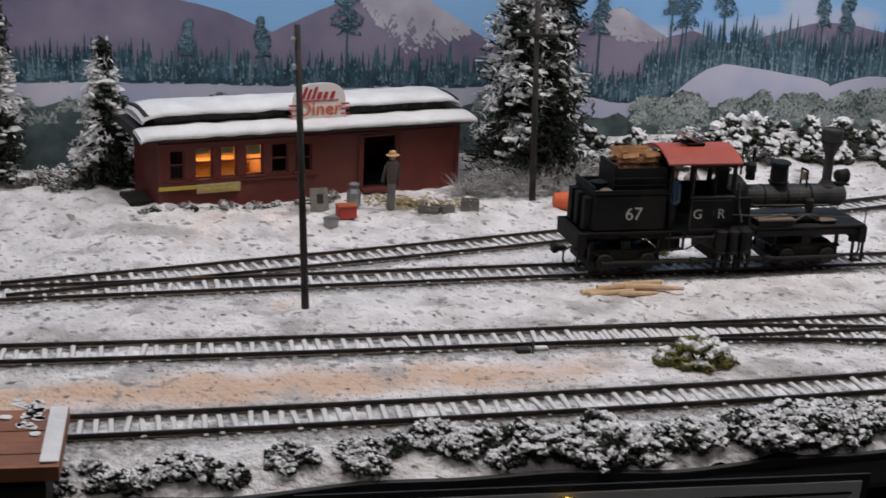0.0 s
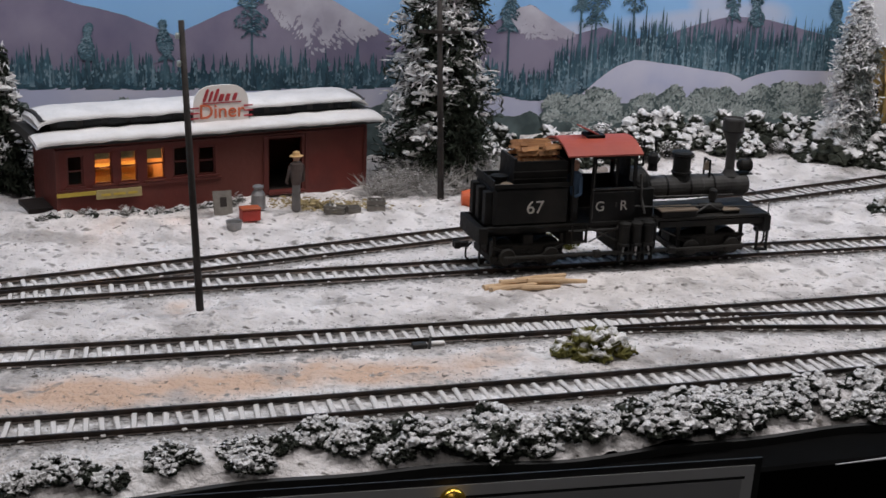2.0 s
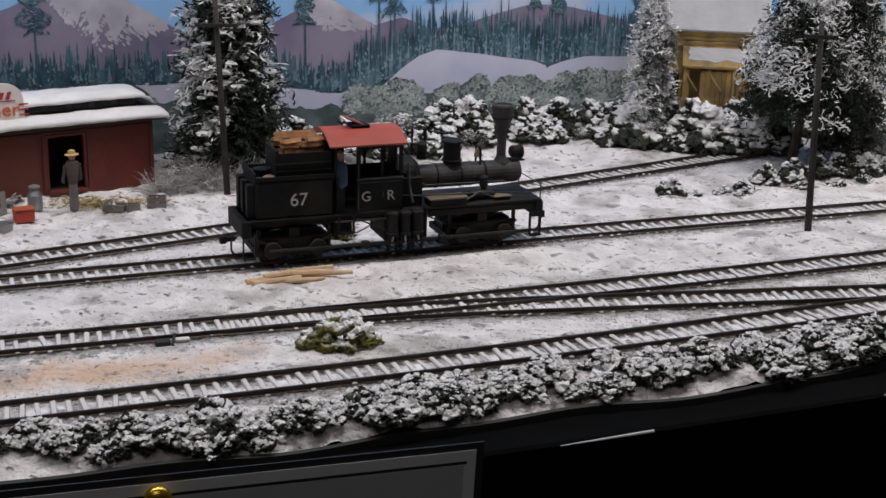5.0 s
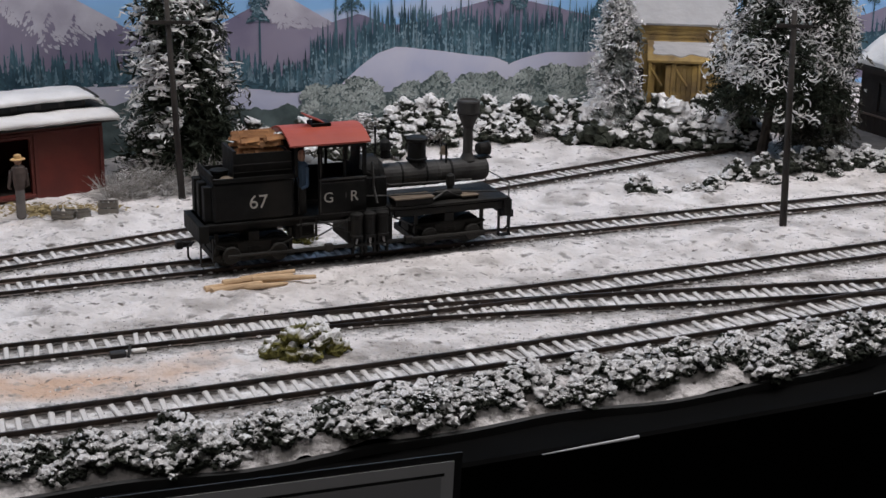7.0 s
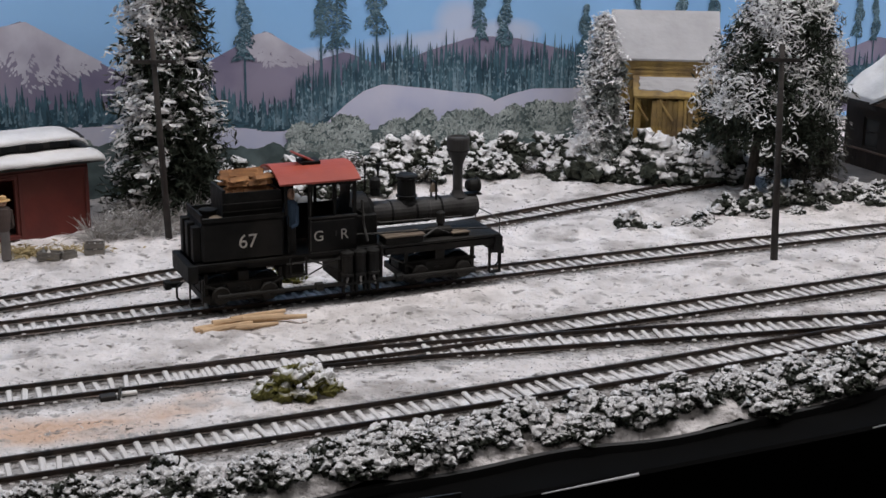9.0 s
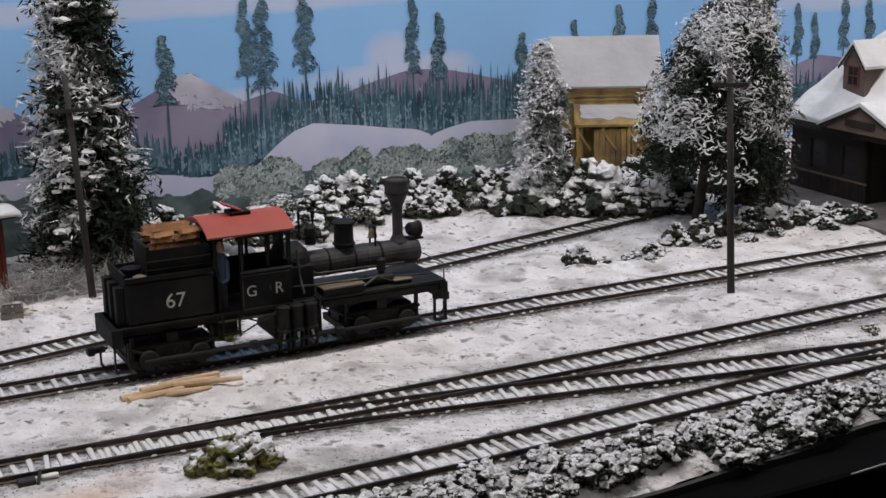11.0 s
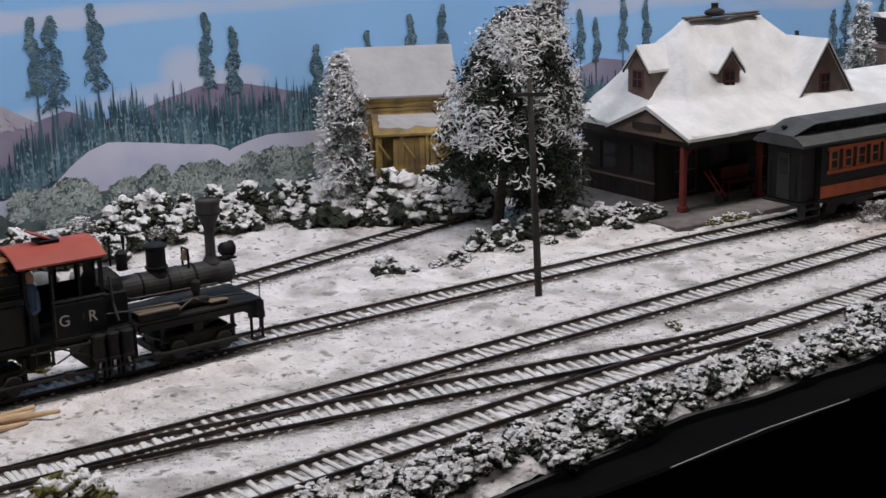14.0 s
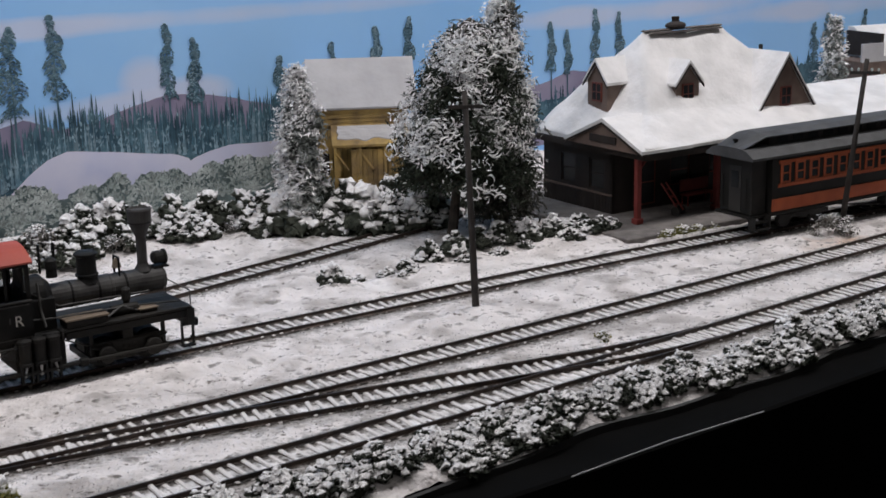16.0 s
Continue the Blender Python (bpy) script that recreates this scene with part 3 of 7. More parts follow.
def build_backdrop():
    back = thing("backdrop", "hand painted winter mountain backdrop board behind the layout", "backdrop", kind="structure")
    bm = bmesh.new()
    q = [(-14, -2), (26, -2), (26, 9), (-14, 9)]
    f = [bm.verts.new((x, line_back(x), z)) for x, z in q]
    g = [bm.verts.new((x, line_back(x) + 0.2, z)) for x, z in q]
    bm.faces.new(f), bm.faces.new(g[::-1])
    for k in range(4):
        bm.faces.new((f[k], f[(k + 1) % 4], g[(k + 1) % 4], g[k]))
    part("sky_board", bm, P_SKY, back, "painted blue sky board")
    # mountains
    flat_shape("mountain", ridge([(-9, 1.7), (-5.5, 2.05), (-4.0, 2.25), (-3.08, 1.97), (-2.6, 1.84), (-2.0, 1.55)], 0.6, 0.02, 1), 2, P_MOUNT, back)
    flat_shape("mountain", ridge([(-2.3, 1.5), (-2.07, 1.62), (-1.42, 1.93), (-1.0, 2.02), (-0.6, 2.16), (-0.2, 1.9), (0.1, 1.7), (0.4, 1.5), (1.0, 1.3)], 0.6, 0.015, 2), 3, P_MOUNT, back)
    flat_shape("mountain", ridge([(0.6, 1.3), (1.2, 1.5), (1.68, 1.74), (2.07, 1.93), (2.36, 1.70), (2.67, 1.53), (3.01, 1.62), (3.4, 1.45), (3.83, 1.49), (4.26, 1.62), (4.78, 1.74), (5.31, 1.68), (6.26, 1.43), (8, 1.3)], 0.5, 0.015, 3), 4, P_MOUNT, back)
    flat_shape("mountain", ridge([(8.5, 1.1), (10.68, 1.26), (11.25, 1.42), (12.5, 1.2), (17.13, 0.95), (18.1, 1.22), (18.93, 1.58), (19.6, 1.2)], 0.3, 0.015, 4), 4, P_MOUNT, back)
    for px, pz, left, right, deep in ((-0.57, 2.155, 0.55, 0.78, 0.66), (2.07, 1.925, 0.34, 0.60, 0.36)):
        slope = lambda q: pz - 0.012 - (0.19 * left * abs(q) if q < 0 else 0.64 * right * q)
        qs = np.linspace(-1, 1, 25)
        top = [(px + q * (left if q < 0 else right), slope(q)) for q in qs]
        low = [(px + q * (left if q < 0 else right) * 0.98, slope(q) - deep * (1 - abs(q)) ** 0.8 * (0.35 + 0.65 * abs(math.sin(q * 9.0 + px))) - 0.004) for q in qs[::-1]]
        flat_shape("snow_peak", top + low, 5, P_PEAK, back, "streaky painted snow peak")
        dabs = []
        for k in range(420):
            q = float(rng.uniform(-0.95, 0.95))
            z = slope(q) - deep * (1 - abs(q)) ** 0.8 * float(rng.uniform(0.2, 1.2))
            dabs.append((px + q * (left if q < 0 else right), z, float(rng.uniform(0.015, 0.05)), (1.1 if q < 0 else -0.85) + float(rng.normal(0, 0.15))))
        paint_dabs("snow_streak", dabs, 6, P_PEAK, back)
    # valley strips of snow, far forest
    flat_shape("snow_field", ridge([(-9, 1.04), (-4, 1.04), (-2, 0.98), (0.3, 0.93), (1.6, 0.76), (2.6, 0.68)], 0.2, 0.02, 7), 6.4, P_HILL, back)
    spots = []
    for k in range(1050):
        x = float(rng.uniform(-8, 2.75))
        base = float(np.interp(x, [-8, -4, -1, 1.4, 2.0, 2.8], [1.04, 1.04, 0.93, 0.90, 0.70, 0.66]))
        h = float(rng.uniform(0.16, 0.42)) * (1.3 if rng.random() < 0.12 else 1)
        spots.append((x, base + float(rng.uniform(-0.02, 0.05)), h, float(rng.uniform(0.05, 0.13))))
    for k in range(900):
        x = float(rng.uniform(2.4, 7.2))
        base = float(np.interp(x, [2.4, 3.0, 3.5, 5.0, 7.2], [0.66, 0.85, 1.05, 0.9, 0.88]))
        h = float(rng.uniform(0.26, 0.72)) * (1.25 if rng.random() < 0.15 else 1)
        spots.append((x, base, h, float(rng.uniform(0.05, 0.13))))
    for k in range(220):
        x = float(rng.uniform(7.2, 20))
        spots.append((x, float(rng.uniform(0.75, 0.95)), float(rng.uniform(0.15, 0.36)), float(rng.uniform(0.07, 0.13))))
    flat_shape("forest_band", ridge([(-9, 1.24), (-4, 1.22), (-1, 1.12), (1.4, 1.06), (2.0, 0.86), (2.8, 0.90), (3.5, 1.22), (5.0, 1.16), (7.2, 1.10), (8, 1.0), (20, 1.0)], 0.5, 0.07, 41, 0.03), 5.6, P_FAR, back, "dark blue green painted forest")
    paint_trees("far_forest", spots, 7, P_FAR, back, "blue green painted spruce forest")
    paint_dabs("frost_dab", [(s[0] + float(rng.normal(0, 0.03)), s[1] + s[2] * float(rng.uniform(0.1, 0.9)), float(rng.uniform(0.012, 0.035)), 1.57 + float(rng.normal(0, 0.35))) for s in spots[::2] for _ in range(2)], 8.5, P_FROST, back, "dabs of painted frost")
    paint_trees("frosted_forest", [(s[0] + 0.02, s[1] + 0.03, s[2] * 0.7, s[3] * 0.5) for s in spots[::8]], 8, P_FROST, back, "pale frosted painted spruces")
    # tall painted pines with bare stems
    for x, lo, hi, w in ((-1.25, 0.95, 2.5, 0.34), (-3.0, 1.05, 1.75, 0.16), (-2.2, 1.0, 1.78, 0.18), (1.80, 1.05, 2.36, 0.24), (2.72, 1.2, 2.72, 0.20), (2.92, 0.9, 2.72, 0.32), (3.42, 1.1, 2.82, 0.26), (4.79, 1.0, 2.62, 0.2), (5.14, 1.0, 2.42, 0.2), (6.32, 1.0, 2.08, 0.22), (7.1, 1.0, 2.2, 0.16), (7.77, 1.4, 2.36, 0.18), (8.31, 1.4, 2.46, 0.18), (10.85, 0.9, 2.2, 0.18), (11.17, 0.9, 2.05, 0.16), (11.73, 0.9, 2.34, 0.2), (12.22, 0.9, 2.26, 0.2), (16.9, 0.6, 1.75, 0.3), (17.25, 0.6, 1.9, 0.4), (17.6, 0.6, 1.8, 0.3), (18.3, 0.8, 1.9, 0.25)):
        flat_shape("pine_stem", [(x - 0.014, lo), (x + 0.014, lo), (x + 0.008, hi - 0.05), (x - 0.008, hi - 0.05)], 9, P_FAR, back)
        crown = lo + (hi - lo) * (0.42 if lo > 0.8 else 0.1)
        dabs, frost = [], []
        for k in range(420):
            t = float(rng.random())
            z = crown + (hi - crown) * t
            sway = 0.02 * math.sin(z * 9 + x * 5)
            ww = w * 0.62 * (1.04 - t) ** 0.45 * (0.30 + 0.70 * abs(math.sin(z * 11 + x * 7)))
            dx = float(rng.uniform(-ww, ww))
            bow = -2.2 * dx / w
            dabs.append((x + sway + dx, z - 0.25 * abs(dx), float(rng.uniform(0.014, 0.036)), bow + float(rng.uniform(-0.3, 0.3))))
            if k % 2:
                frost.append((x + sway + dx * 0.95, z + 0.012 - 0.25 * abs(dx), float(rng.uniform(0.008, 0.022)), bow + float(rng.uniform(-0.4, 0.4))))
        paint_dabs("pine_crown", dabs, 10, P_FAR, back)
        paint_dabs("pine_frost", frost, 11, P_FROST, back)
    # snow hills and painted bushes at their foot
    flat_shape("snow_hill", ridge([(2.2, 0.45), (2.47, 0.56), (2.76, 0.72), (3.04, 0.97), (3.25, 1.11), (3.48, 1.18), (3.92, 1.12), (4.46, 1.02), (4.8, 0.97), (5.03, 0.87)], 0.1, 0.006, 21), 12, P_HILL, back)
    flat_shape("snow_hill", ridge([(4.9, 0.80), (5.03, 0.87), (5.25, 0.94), (5.55, 0.99), (6.3, 0.95), (7.5, 0.8)], 0.1, 0.006, 22), 12.5, P_HILL, back)
    # each painted bush: a dark round ground with pale strokes fanned over its upper side
    flat_shape("painted_thicket", ridge([(-9, 0.74), (-4, 0.76), (0.3, 0.70), (1.3, 0.56), (2.4, 0.46), (3.2, 0.62), (5, 0.58), (7.4, 0.5)], -0.3, 0.08, 31, 0.04), 13, P_THICKET, back, "dark painted undergrowth")
    for k in range(170):
        near = k >= 40
        cx = float(rng.uniform(2.3, 6.9)) if near else float(rng.uniform(-6.5, 1.2))
        cz = 0.68 - 0.36 * (k - 40) / 130 + float(rng.uniform(-0.05, 0.03)) if near else float(rng.uniform(0.56, 0.76))
        r = float(rng.uniform(0.10, 0.19))
        ring = [(cx + r * (1 + 0.12 * math.sin(5 * a + k)) * math.cos(a), cz + r * 0.9 * (1 + 0.12 * math.sin(7 * a + k)) * math.sin(a)) for a in np.linspace(0, 6.0, 22)]
        flat_shape("bush_shade", ring, 14 + 0.05 * k, P_THICKET, back)
        dabs = []
        for j in range(70):
            a, q = float(rng.uniform(-0.2, 3.34)), float(rng.uniform(0.25, 1.0))
            dabs.append((cx + r * q * math.cos(a), cz + r * 0.92 * q * math.sin(a), float(rng.uniform(0.012, 0.040)), a + float(rng.normal(0, 0.5))))
        paint_dabs("painted_bush", dabs, 14.03 + 0.05 * k, P_BUSH, back, "grey green painted bush")


def build_fascia():
    def smooth_edge(x):
        return 8.46 + 0.318 * x + 0.0044 * x * x

    top = thing("layout_fascia", "black cloth covered front ledge of the layout", "fascia", kind="structure")
    # strip coloured lighter than the cloth to paint the highlight along the edge
    mesh_part("edge_strip", *sweep(line_edge, -9, 20, [(0.05, -0.30), (0.05, -0.15), (0.0, -0.12), (-0.04, -0.125), (-0.05, -0.30)], 0.15), material("highlit_black_edge", (0.03, 0.03, 0.03), 0.6, second=(0.018, 0.018, 0.018), scale=60), top)
    mesh_part("ledge", *sweep(smooth_edge, -9, 20, [(0.3, -0.20), (-0.40, -0.16), (-0.43, -0.18), (-0.43, -9.0), (-0.2, -9.0), (0.3, -0.6)], 0.3), FASCIA, top)
    mesh_part("table_base", *sweep(smooth_edge, -9, 20, [(9.3, -0.7), (0.3, -0.7), (0.3, -21.5), (9.3, -21.5)], 0.5), FASCIA, top)


def build_room():
    fl = part("floor", boxes((-60, 80, -60, 60, -22.5, -22.0)), CARPET)
    tagged(fl, "dark carpeted exhibition room floor", "floor", kind="structure")
    for nm, b in (("wall_south", (-60, 80, -61, -60, -22, 34)), ("wall_north", (-60, 80, 60, 61, -22, 34)), ("wall_west", (-61, -60, -60, 60, -22, 34)), ("wall_east", (80, 81, -60, 60, -22, 34))):
        tagged(part(nm, boxes(b), WALLPAINT), "plain light painted room wall", "wall", kind="structure")


def scatter(name, label, n, near, size, mat, flat, height, seed):
    r = np.random.default_rng(seed)
    pts = []
    while len(pts) < n:
        x = float(r.uniform(-4.5, 12.5))
        e = line_edge(x)
        y = float(r.uniform(e + 0.05, min(e + 9.0, line_back(x) - 0.4)))
        dd = near_track(x, y)
        keep = math.exp(-((dd - 0.26) / 0.16) ** 2) if near else max(0.02, noise.noise(Vector((x * 2.2, y * 2.2, 8.0))) - 0.18) * 2.2 * (dd > 0.32)
        if r.random() < keep:
            pts.append((x, y, lie(x, y) + height))
    v, f = chips(pts, size, long=1.1, flat=flat)
    return tagged(mesh_part(name, v, f, mat), label, "ballast" if near else "litter", kind="stuff")


build_ground()
scatter("ballast_grit", "grey and dark ballast grit beside the rails", 16000, True, 0.0062, material("ballast_grit", (0.34, 0.325, 0.315), 0.9, second=(0.16, 0.15, 0.14), scale=200, island=0.5), 0.6, 0.004, 1)
scatter("snow_clod", "small clods of snow strewn on the ground", 2600, False, 0.007, SNOW, 0.5, 0.004, 2)
scatter("ground_litter", "dark bits of turf poking through the snow", 1500, False, 0.0055, material("turf_bits", (0.12, 0.105, 0.085), 0.95, second=(0.05, 0.045, 0.04), scale=150, island=0.5), 0.5, 0.003, 3)
build_fascia()
build_backdrop()
build_room()


# ---- utility poles ----
def utility_pole(x, y, tx, ty, h, arm_turn, arm_z, label, arm=0.19, r=0.038):
    t = thing("utility_pole", label, "utility pole", x, y, lie(x, y) - 0.02, group="line of utility poles")
    top = (tx - x, ty - y, h)
    bm = bmesh.new()
    rod(bm, (0, 0, 0), top, r, r * 0.72, 10)
    part("shaft", bm, POLE, t, smooth=True)
    k = arm_z / h
    cx, cy = top[0] * k, top[1] * k
    a = math.radians(arm_turn)
    if arm:
        m = Matrix.Translation((cx, cy, arm_z)) @ pose(0, 0, 0, 0, 0, arm_turn)
        c = part("crossarm", box(bmesh.new(), -arm, arm, -0.055, -0.025, -0.018, 0.018, m=m), POLE, t)
        for s in (-0.9, -0.45, 0.45, 0.9):
            p = (cx + s * arm * math.cos(a) + 0.04 * math.sin(a), cy + s * arm * math.sin(a) - 0.04 * math.cos(a), arm_z + 0.016)
            part("insulator", lathe([(0.006, 0), (0.012, 0.008), (0.016, 0.02), (0.011, 0.034), (0.004, 0.04)], 8, Matrix.Translation(p)), GLASS_KNOB, c, smooth=True)
    else:
        for k in (0.85, 0.94):
            part("insulator", lathe([(0.008, 0), (0.022, 0.01), (0.02, 0.045), (0.006, 0.055)], 10, Matrix.Translation((top[0] * k - 0.035, top[1] * k - 0.02, h * k))), GLASS_KNOB, t, smooth=True)
    return t


utility_pole(-0.745, 11.43, -0.856, 11.41, 2.50, 15, 2.3, "dark weathered wooden pole leaning beside the tracks", arm=0.0, r=0.034)
utility_pole(7.35, 14.33, 7.275, 14.35, 2.21, -14, 2.06, "slender dark wooden pole with crossarm beside main track", arm=0.17)
utility_pole(1.12, 15.37, 1.03, 15.37, 2.24, 2, 1.91, "dark wooden pole with crossarm before tall conifer", arm=0.23)
utility_pole(12.53, 16.0, 12.71, 15.9, 2.13, -32, 1.97, "leaning dark pole with crossarm beside parked coach", arm=0.17)


def wall(x0, x1, z0, z1, openings, y0, y1):
    """Blocks that leave real openings (xa, xb, za, zb) in a wall along x."""
    bm = bmesh.new()
    xs = sorted({x0, x1, *[o[0] for o in openings], *[o[1] for o in openings]})
    for a, b in zip(xs, xs[1:]):
        hole = sorted((o[2], o[3]) for o in openings if o[0] <= a + 1e-6 and o[1] >= b - 1e-6)
        z = z0
        for za, zb in hole:
            if za > z + 1e-6:
                box(bm, a, b, y0, y1, z, za)
            z = zb
        if z < z1 - 1e-6:
            box(bm, a, b, y0, y1, z, z1)
    bmesh.ops.remove_doubles(bm, verts=bm.verts, dist=1e-5)
    return bm


def sash(parent, xa, xb, za, zb, y, mat, pane, bars=(), w=0.018):
    """A window in its opening: frame, rails and panes as parts."""
    f = part("window", boxes((xa, xa + w, y - 0.012, y + 0.012, za, zb), (xb - w, xb, y - 0.012, y + 0.012, za, zb), (xa + w, xb - w, y - 0.012, y + 0.012, za, za + w), (xa + w, xb - w, y - 0.012, y + 0.012, zb - w, zb)), mat, parent)
    mid = (za + zb) / 2
    part("rail", boxes((xa + w, xb - w, y - 0.009, y + 0.009, mid - w * 0.4, mid + w * 0.4)), mat, f)
    for a, b in ((za + w, mid - w * 0.4), (mid + w * 0.4, zb - w)):
        p = part("pane", boxes((xa + w, xb - w, y - 0.003, y + 0.003, a, b)), pane, f)
        p.visible_shadow = False
    return f


# ---- diner in an old coach body ----
def build_diner():
    t = thing("diner", "red wooden coach diner with snowy clerestory roof and lit windows", "diner car", -2.81, 14.0, 0.0, 32.09)
    L, D, H = 3.57, 0.95, 0.80
    wins = [(0.12, 0.29, 0.32, 0.65), (0.40, 0.60, 0.32, 0.67), (0.68, 0.87, 0.32, 0.67), (0.96, 1.17, 0.32, 0.67), (1.26, 1.46, 0.32, 0.66), (1.54, 1.74, 0.32, 0.64)]
    door = (2.36, 2.76, 0.06, 0.66)
    part("front_wall", wall(0, L, -0.03, H, wins + [door], 0, 0.05), RED, t)
    part("back_wall", boxes((0, L, D - 0.05, D, -0.03, H)), RED, t)
    for nm, x in (("end_wall", 0.0), ("end_wall", L - 0.05)):
        part(nm, boxes((x, x + 0.05, 0.05, D - 0.05, -0.03, H)), RED, t)
    part("floor_board", boxes((0.05, L - 0.05, 0.05, D - 0.05, 0.02, 0.06)), BROWN, t)
    # added cross walls that keep the lamp light to the middle windows
    for x in (0.33, 1.20, 2.2):
        part("light_baffle", boxes((x, x + 0.03, 0.05, D - 0.05, 0.06, H)), INSIDE, t)
    part("inside_panel", boxes((0.36, 2.2, D - 0.09, D - 0.06, 0.06, H)), INSIDE, t)
    part("counter", boxes((0.42, 1.12, 0.52, 0.62, 0.06, 0.36), (0.40, 1.14, 0.49, 0.65, 0.36, 0.385)), TAN, t)
    for k, w in enumerate(wins):
        sash(t, *w, 0.025, RED_DARK if k in (0, 4, 5) else RED, CLEAR)
        part("window_sill", boxes((w[0] - 0.02, w[1] + 0.02, -0.02, 0.0, w[2] - 0.02, w[2])), RED_DARK, t)
        if 0 < k < 4:
            part("blind", boxes((w[0] + 0.02, w[1] - 0.02, 0.045, 0.05, w[3] - (0.09, 0.10, 0.13)[k - 1], w[3] - 0.01)), TAN, t, "half drawn window blind")
    part("belt_rail", boxes((0.0, 1.8, -0.022, -0.002, 0.27, 0.292)), RED_DARK, t)
    part("letter_board", boxes((0.0, L, -0.015, -0.002, 0.70, 0.722)), RED_DARK, t)
    for x in (0.0, 2.30, 2.80, L - 0.04):
        part("corner_trim", boxes((x, x + 0.04, -0.016, -0.002, -0.02, 0.70)), RED_DARK, t)
    part("stripe_board", boxes((0.0, 0.41, -0.03, -0.016, 0.222, 0.262)), GOLD, t, "narrow yellow board")
    b = part("name_board", boxes((0.41, 0.90, -0.035, -0.016, 0.165, 0.265), bevel=0.004), TAN, t, "tan board with unreadable writing")
    part("writing", boxes((0.46, 0.56, -0.040, -0.035, 0.20, 0.225), (0.59, 0.72, -0.040, -0.035, 0.20, 0.225), (0.75, 0.85, -0.040, -0.035, 0.20, 0.225)), GOLD, b)
    # sliding freight door, open, with a ledge
    d = part("freight_door", boxes((2.80, 3.18, 0.055, 0.075, 0.06, 0.66)), RED_DARK, t)
    part("door_ledge", boxes((2.34, 2.78, -0.07, 0.0, 0.03, 0.06)), RED_DARK, t)
    part("door_frame", boxes((2.335, 2.36, -0.012, 0.0, 0.06, 0.69), (2.76, 2.785, -0.012, 0.0, 0.06, 0.69), (2.36, 2.76, -0.012, 0.0, 0.66, 0.69)), RED_DARK, t)
    # lower roof, clerestory, upper roof, with rounded snow
    o = 0.11
    low = [(-o, H - 0.03), (-o, H + 0.01), (0.0, H + 0.045), (0.22, H + 0.07), (D - 0.22, H + 0.07), (D, H + 0.045), (D + o, H + 0.01), (D + o, H - 0.03)]
    part("lower_roof", prism(low, -0.20, L + 0.15), BLACK, t)
    part("clerestory", boxes((0.02, L - 0.1, 0.20, D - 0.20, H + 0.07, H + 0.20)), BLACK, t)
    for k in range(13):
        x = 0.10 + k * 0.262
        part("clerestory_light", boxes((x, x + 0.19, 0.192, 0.20, H + 0.115, H + 0.185)), GLASS, t)
    up = [(0.13, H + 0.20), (0.13, H + 0.21), (0.3, H + 0.235), (D / 2, H + 0.245), (D - 0.3, H + 0.235), (D - 0.13, H + 0.21), (D - 0.13, H + 0.20)]
    part("upper_roof", prism(up, -0.10, L + 0.04), BLACK, t)

    def snow_roll(name, x0, x1, section, drop, rough, seed):
        n, verts, faces = 90, [], []
        k = len(section)
        for i in range(n + 1):
            s = i / n
            x = x0 + (x1 - x0) * s
            e = min(s, 1 - s) * (x1 - x0)
            f = math.sqrt(max(0.0, 1 - (1 - min(1, e / 0.30)) ** 2))
            dz = -drop * (1 - f)
            for j, (y, z) in enumerate(section):
                jit = rough * noise.noise(Vector((x * 5, y * 6 + seed, z * 6)))
                mid = section[k // 2][1]
                verts.append((x, y + jit, (z if z < H + 0.05 and name == "eave_snow" else z) * 1.0 + dz + jit))
        for i in range(n):
            for j in range(k):
                a, b = i * k + j, i * k + (j + 1) % k
                faces.append((a, b, b + k, a + k))
        faces.append(tuple(range(k)))
        faces.append(tuple(range(n * k, n * k + k)))
        ob = mesh_part(name, verts, faces, ROOF_SNOW, t, "thick rounded roof snow")
        ob.data.shade_smooth()

    snow_roll("eave_snow", -0.21, L + 0.16, [(-o - 0.015, H + 0.0), (-o - 0.03, H + 0.025), (-o, H + 0.06), (0.02, H + 0.085), (0.12, H + 0.095), (0.19, H + 0.09), (0.19, H + 0.065), (0.0, H + 0.035)], 0.03, 0.012, 1.0)
    snow_roll("crown_snow", -0.13, L + 0.07, [(0.11, H + 0.195), (0.095, H + 0.215), (0.16, H + 0.243), (0.30, H + 0.262), (D / 2, H + 0.272), (D - 0.30, H + 0.262), (D - 0.13, H + 0.235), (D - 0.13, H + 0.195)], 0.08, 0.012, 4.0)
    # end platform step and sign
    part("end_step", boxes((-0.26, 0.0, 0.15, 0.6, 0.03, 0.08), (-0.22, -0.02, 0.2, 0.55, -0.03, 0.03)), BROWN, t)
    sg = thing("rooftop_sign", "rounded white roof sign with red and orange diner lettering", "sign", 0, 0, 0)
    sg.matrix_basis = t.matrix_basis @ pose(U * 1.84, U * 0.08, U * (H + 0.06), 0, 0, 0) @ Matrix.Scale(1.12, 4)
    out = []
    for k in range(21):
        a = math.pi * k / 20
        out.append((0.28 * math.copysign(abs(math.cos(a)) ** 0.62, math.cos(a)), 0.14 + 0.24 * math.sin(a) ** 0.7))
    bm = bmesh.new()
    fr = [bm.verts.new((x, -0.012, z)) for x, z in out + [(-0.28, 0.02), (0.28, 0.02)]]
    bk = [bm.verts.new((x, 0.012, z)) for x, z in out + [(-0.28, 0.02), (0.28, 0.02)]]
    bm.faces.new(fr), bm.faces.new(bk[::-1])
    for k in range(len(fr)):
        bm.faces.new((fr[k], fr[(k + 1) % len(fr)], bk[(k + 1) % len(fr)], bk[k]))
    part("board", bm, SIGN_WHITE, sg)
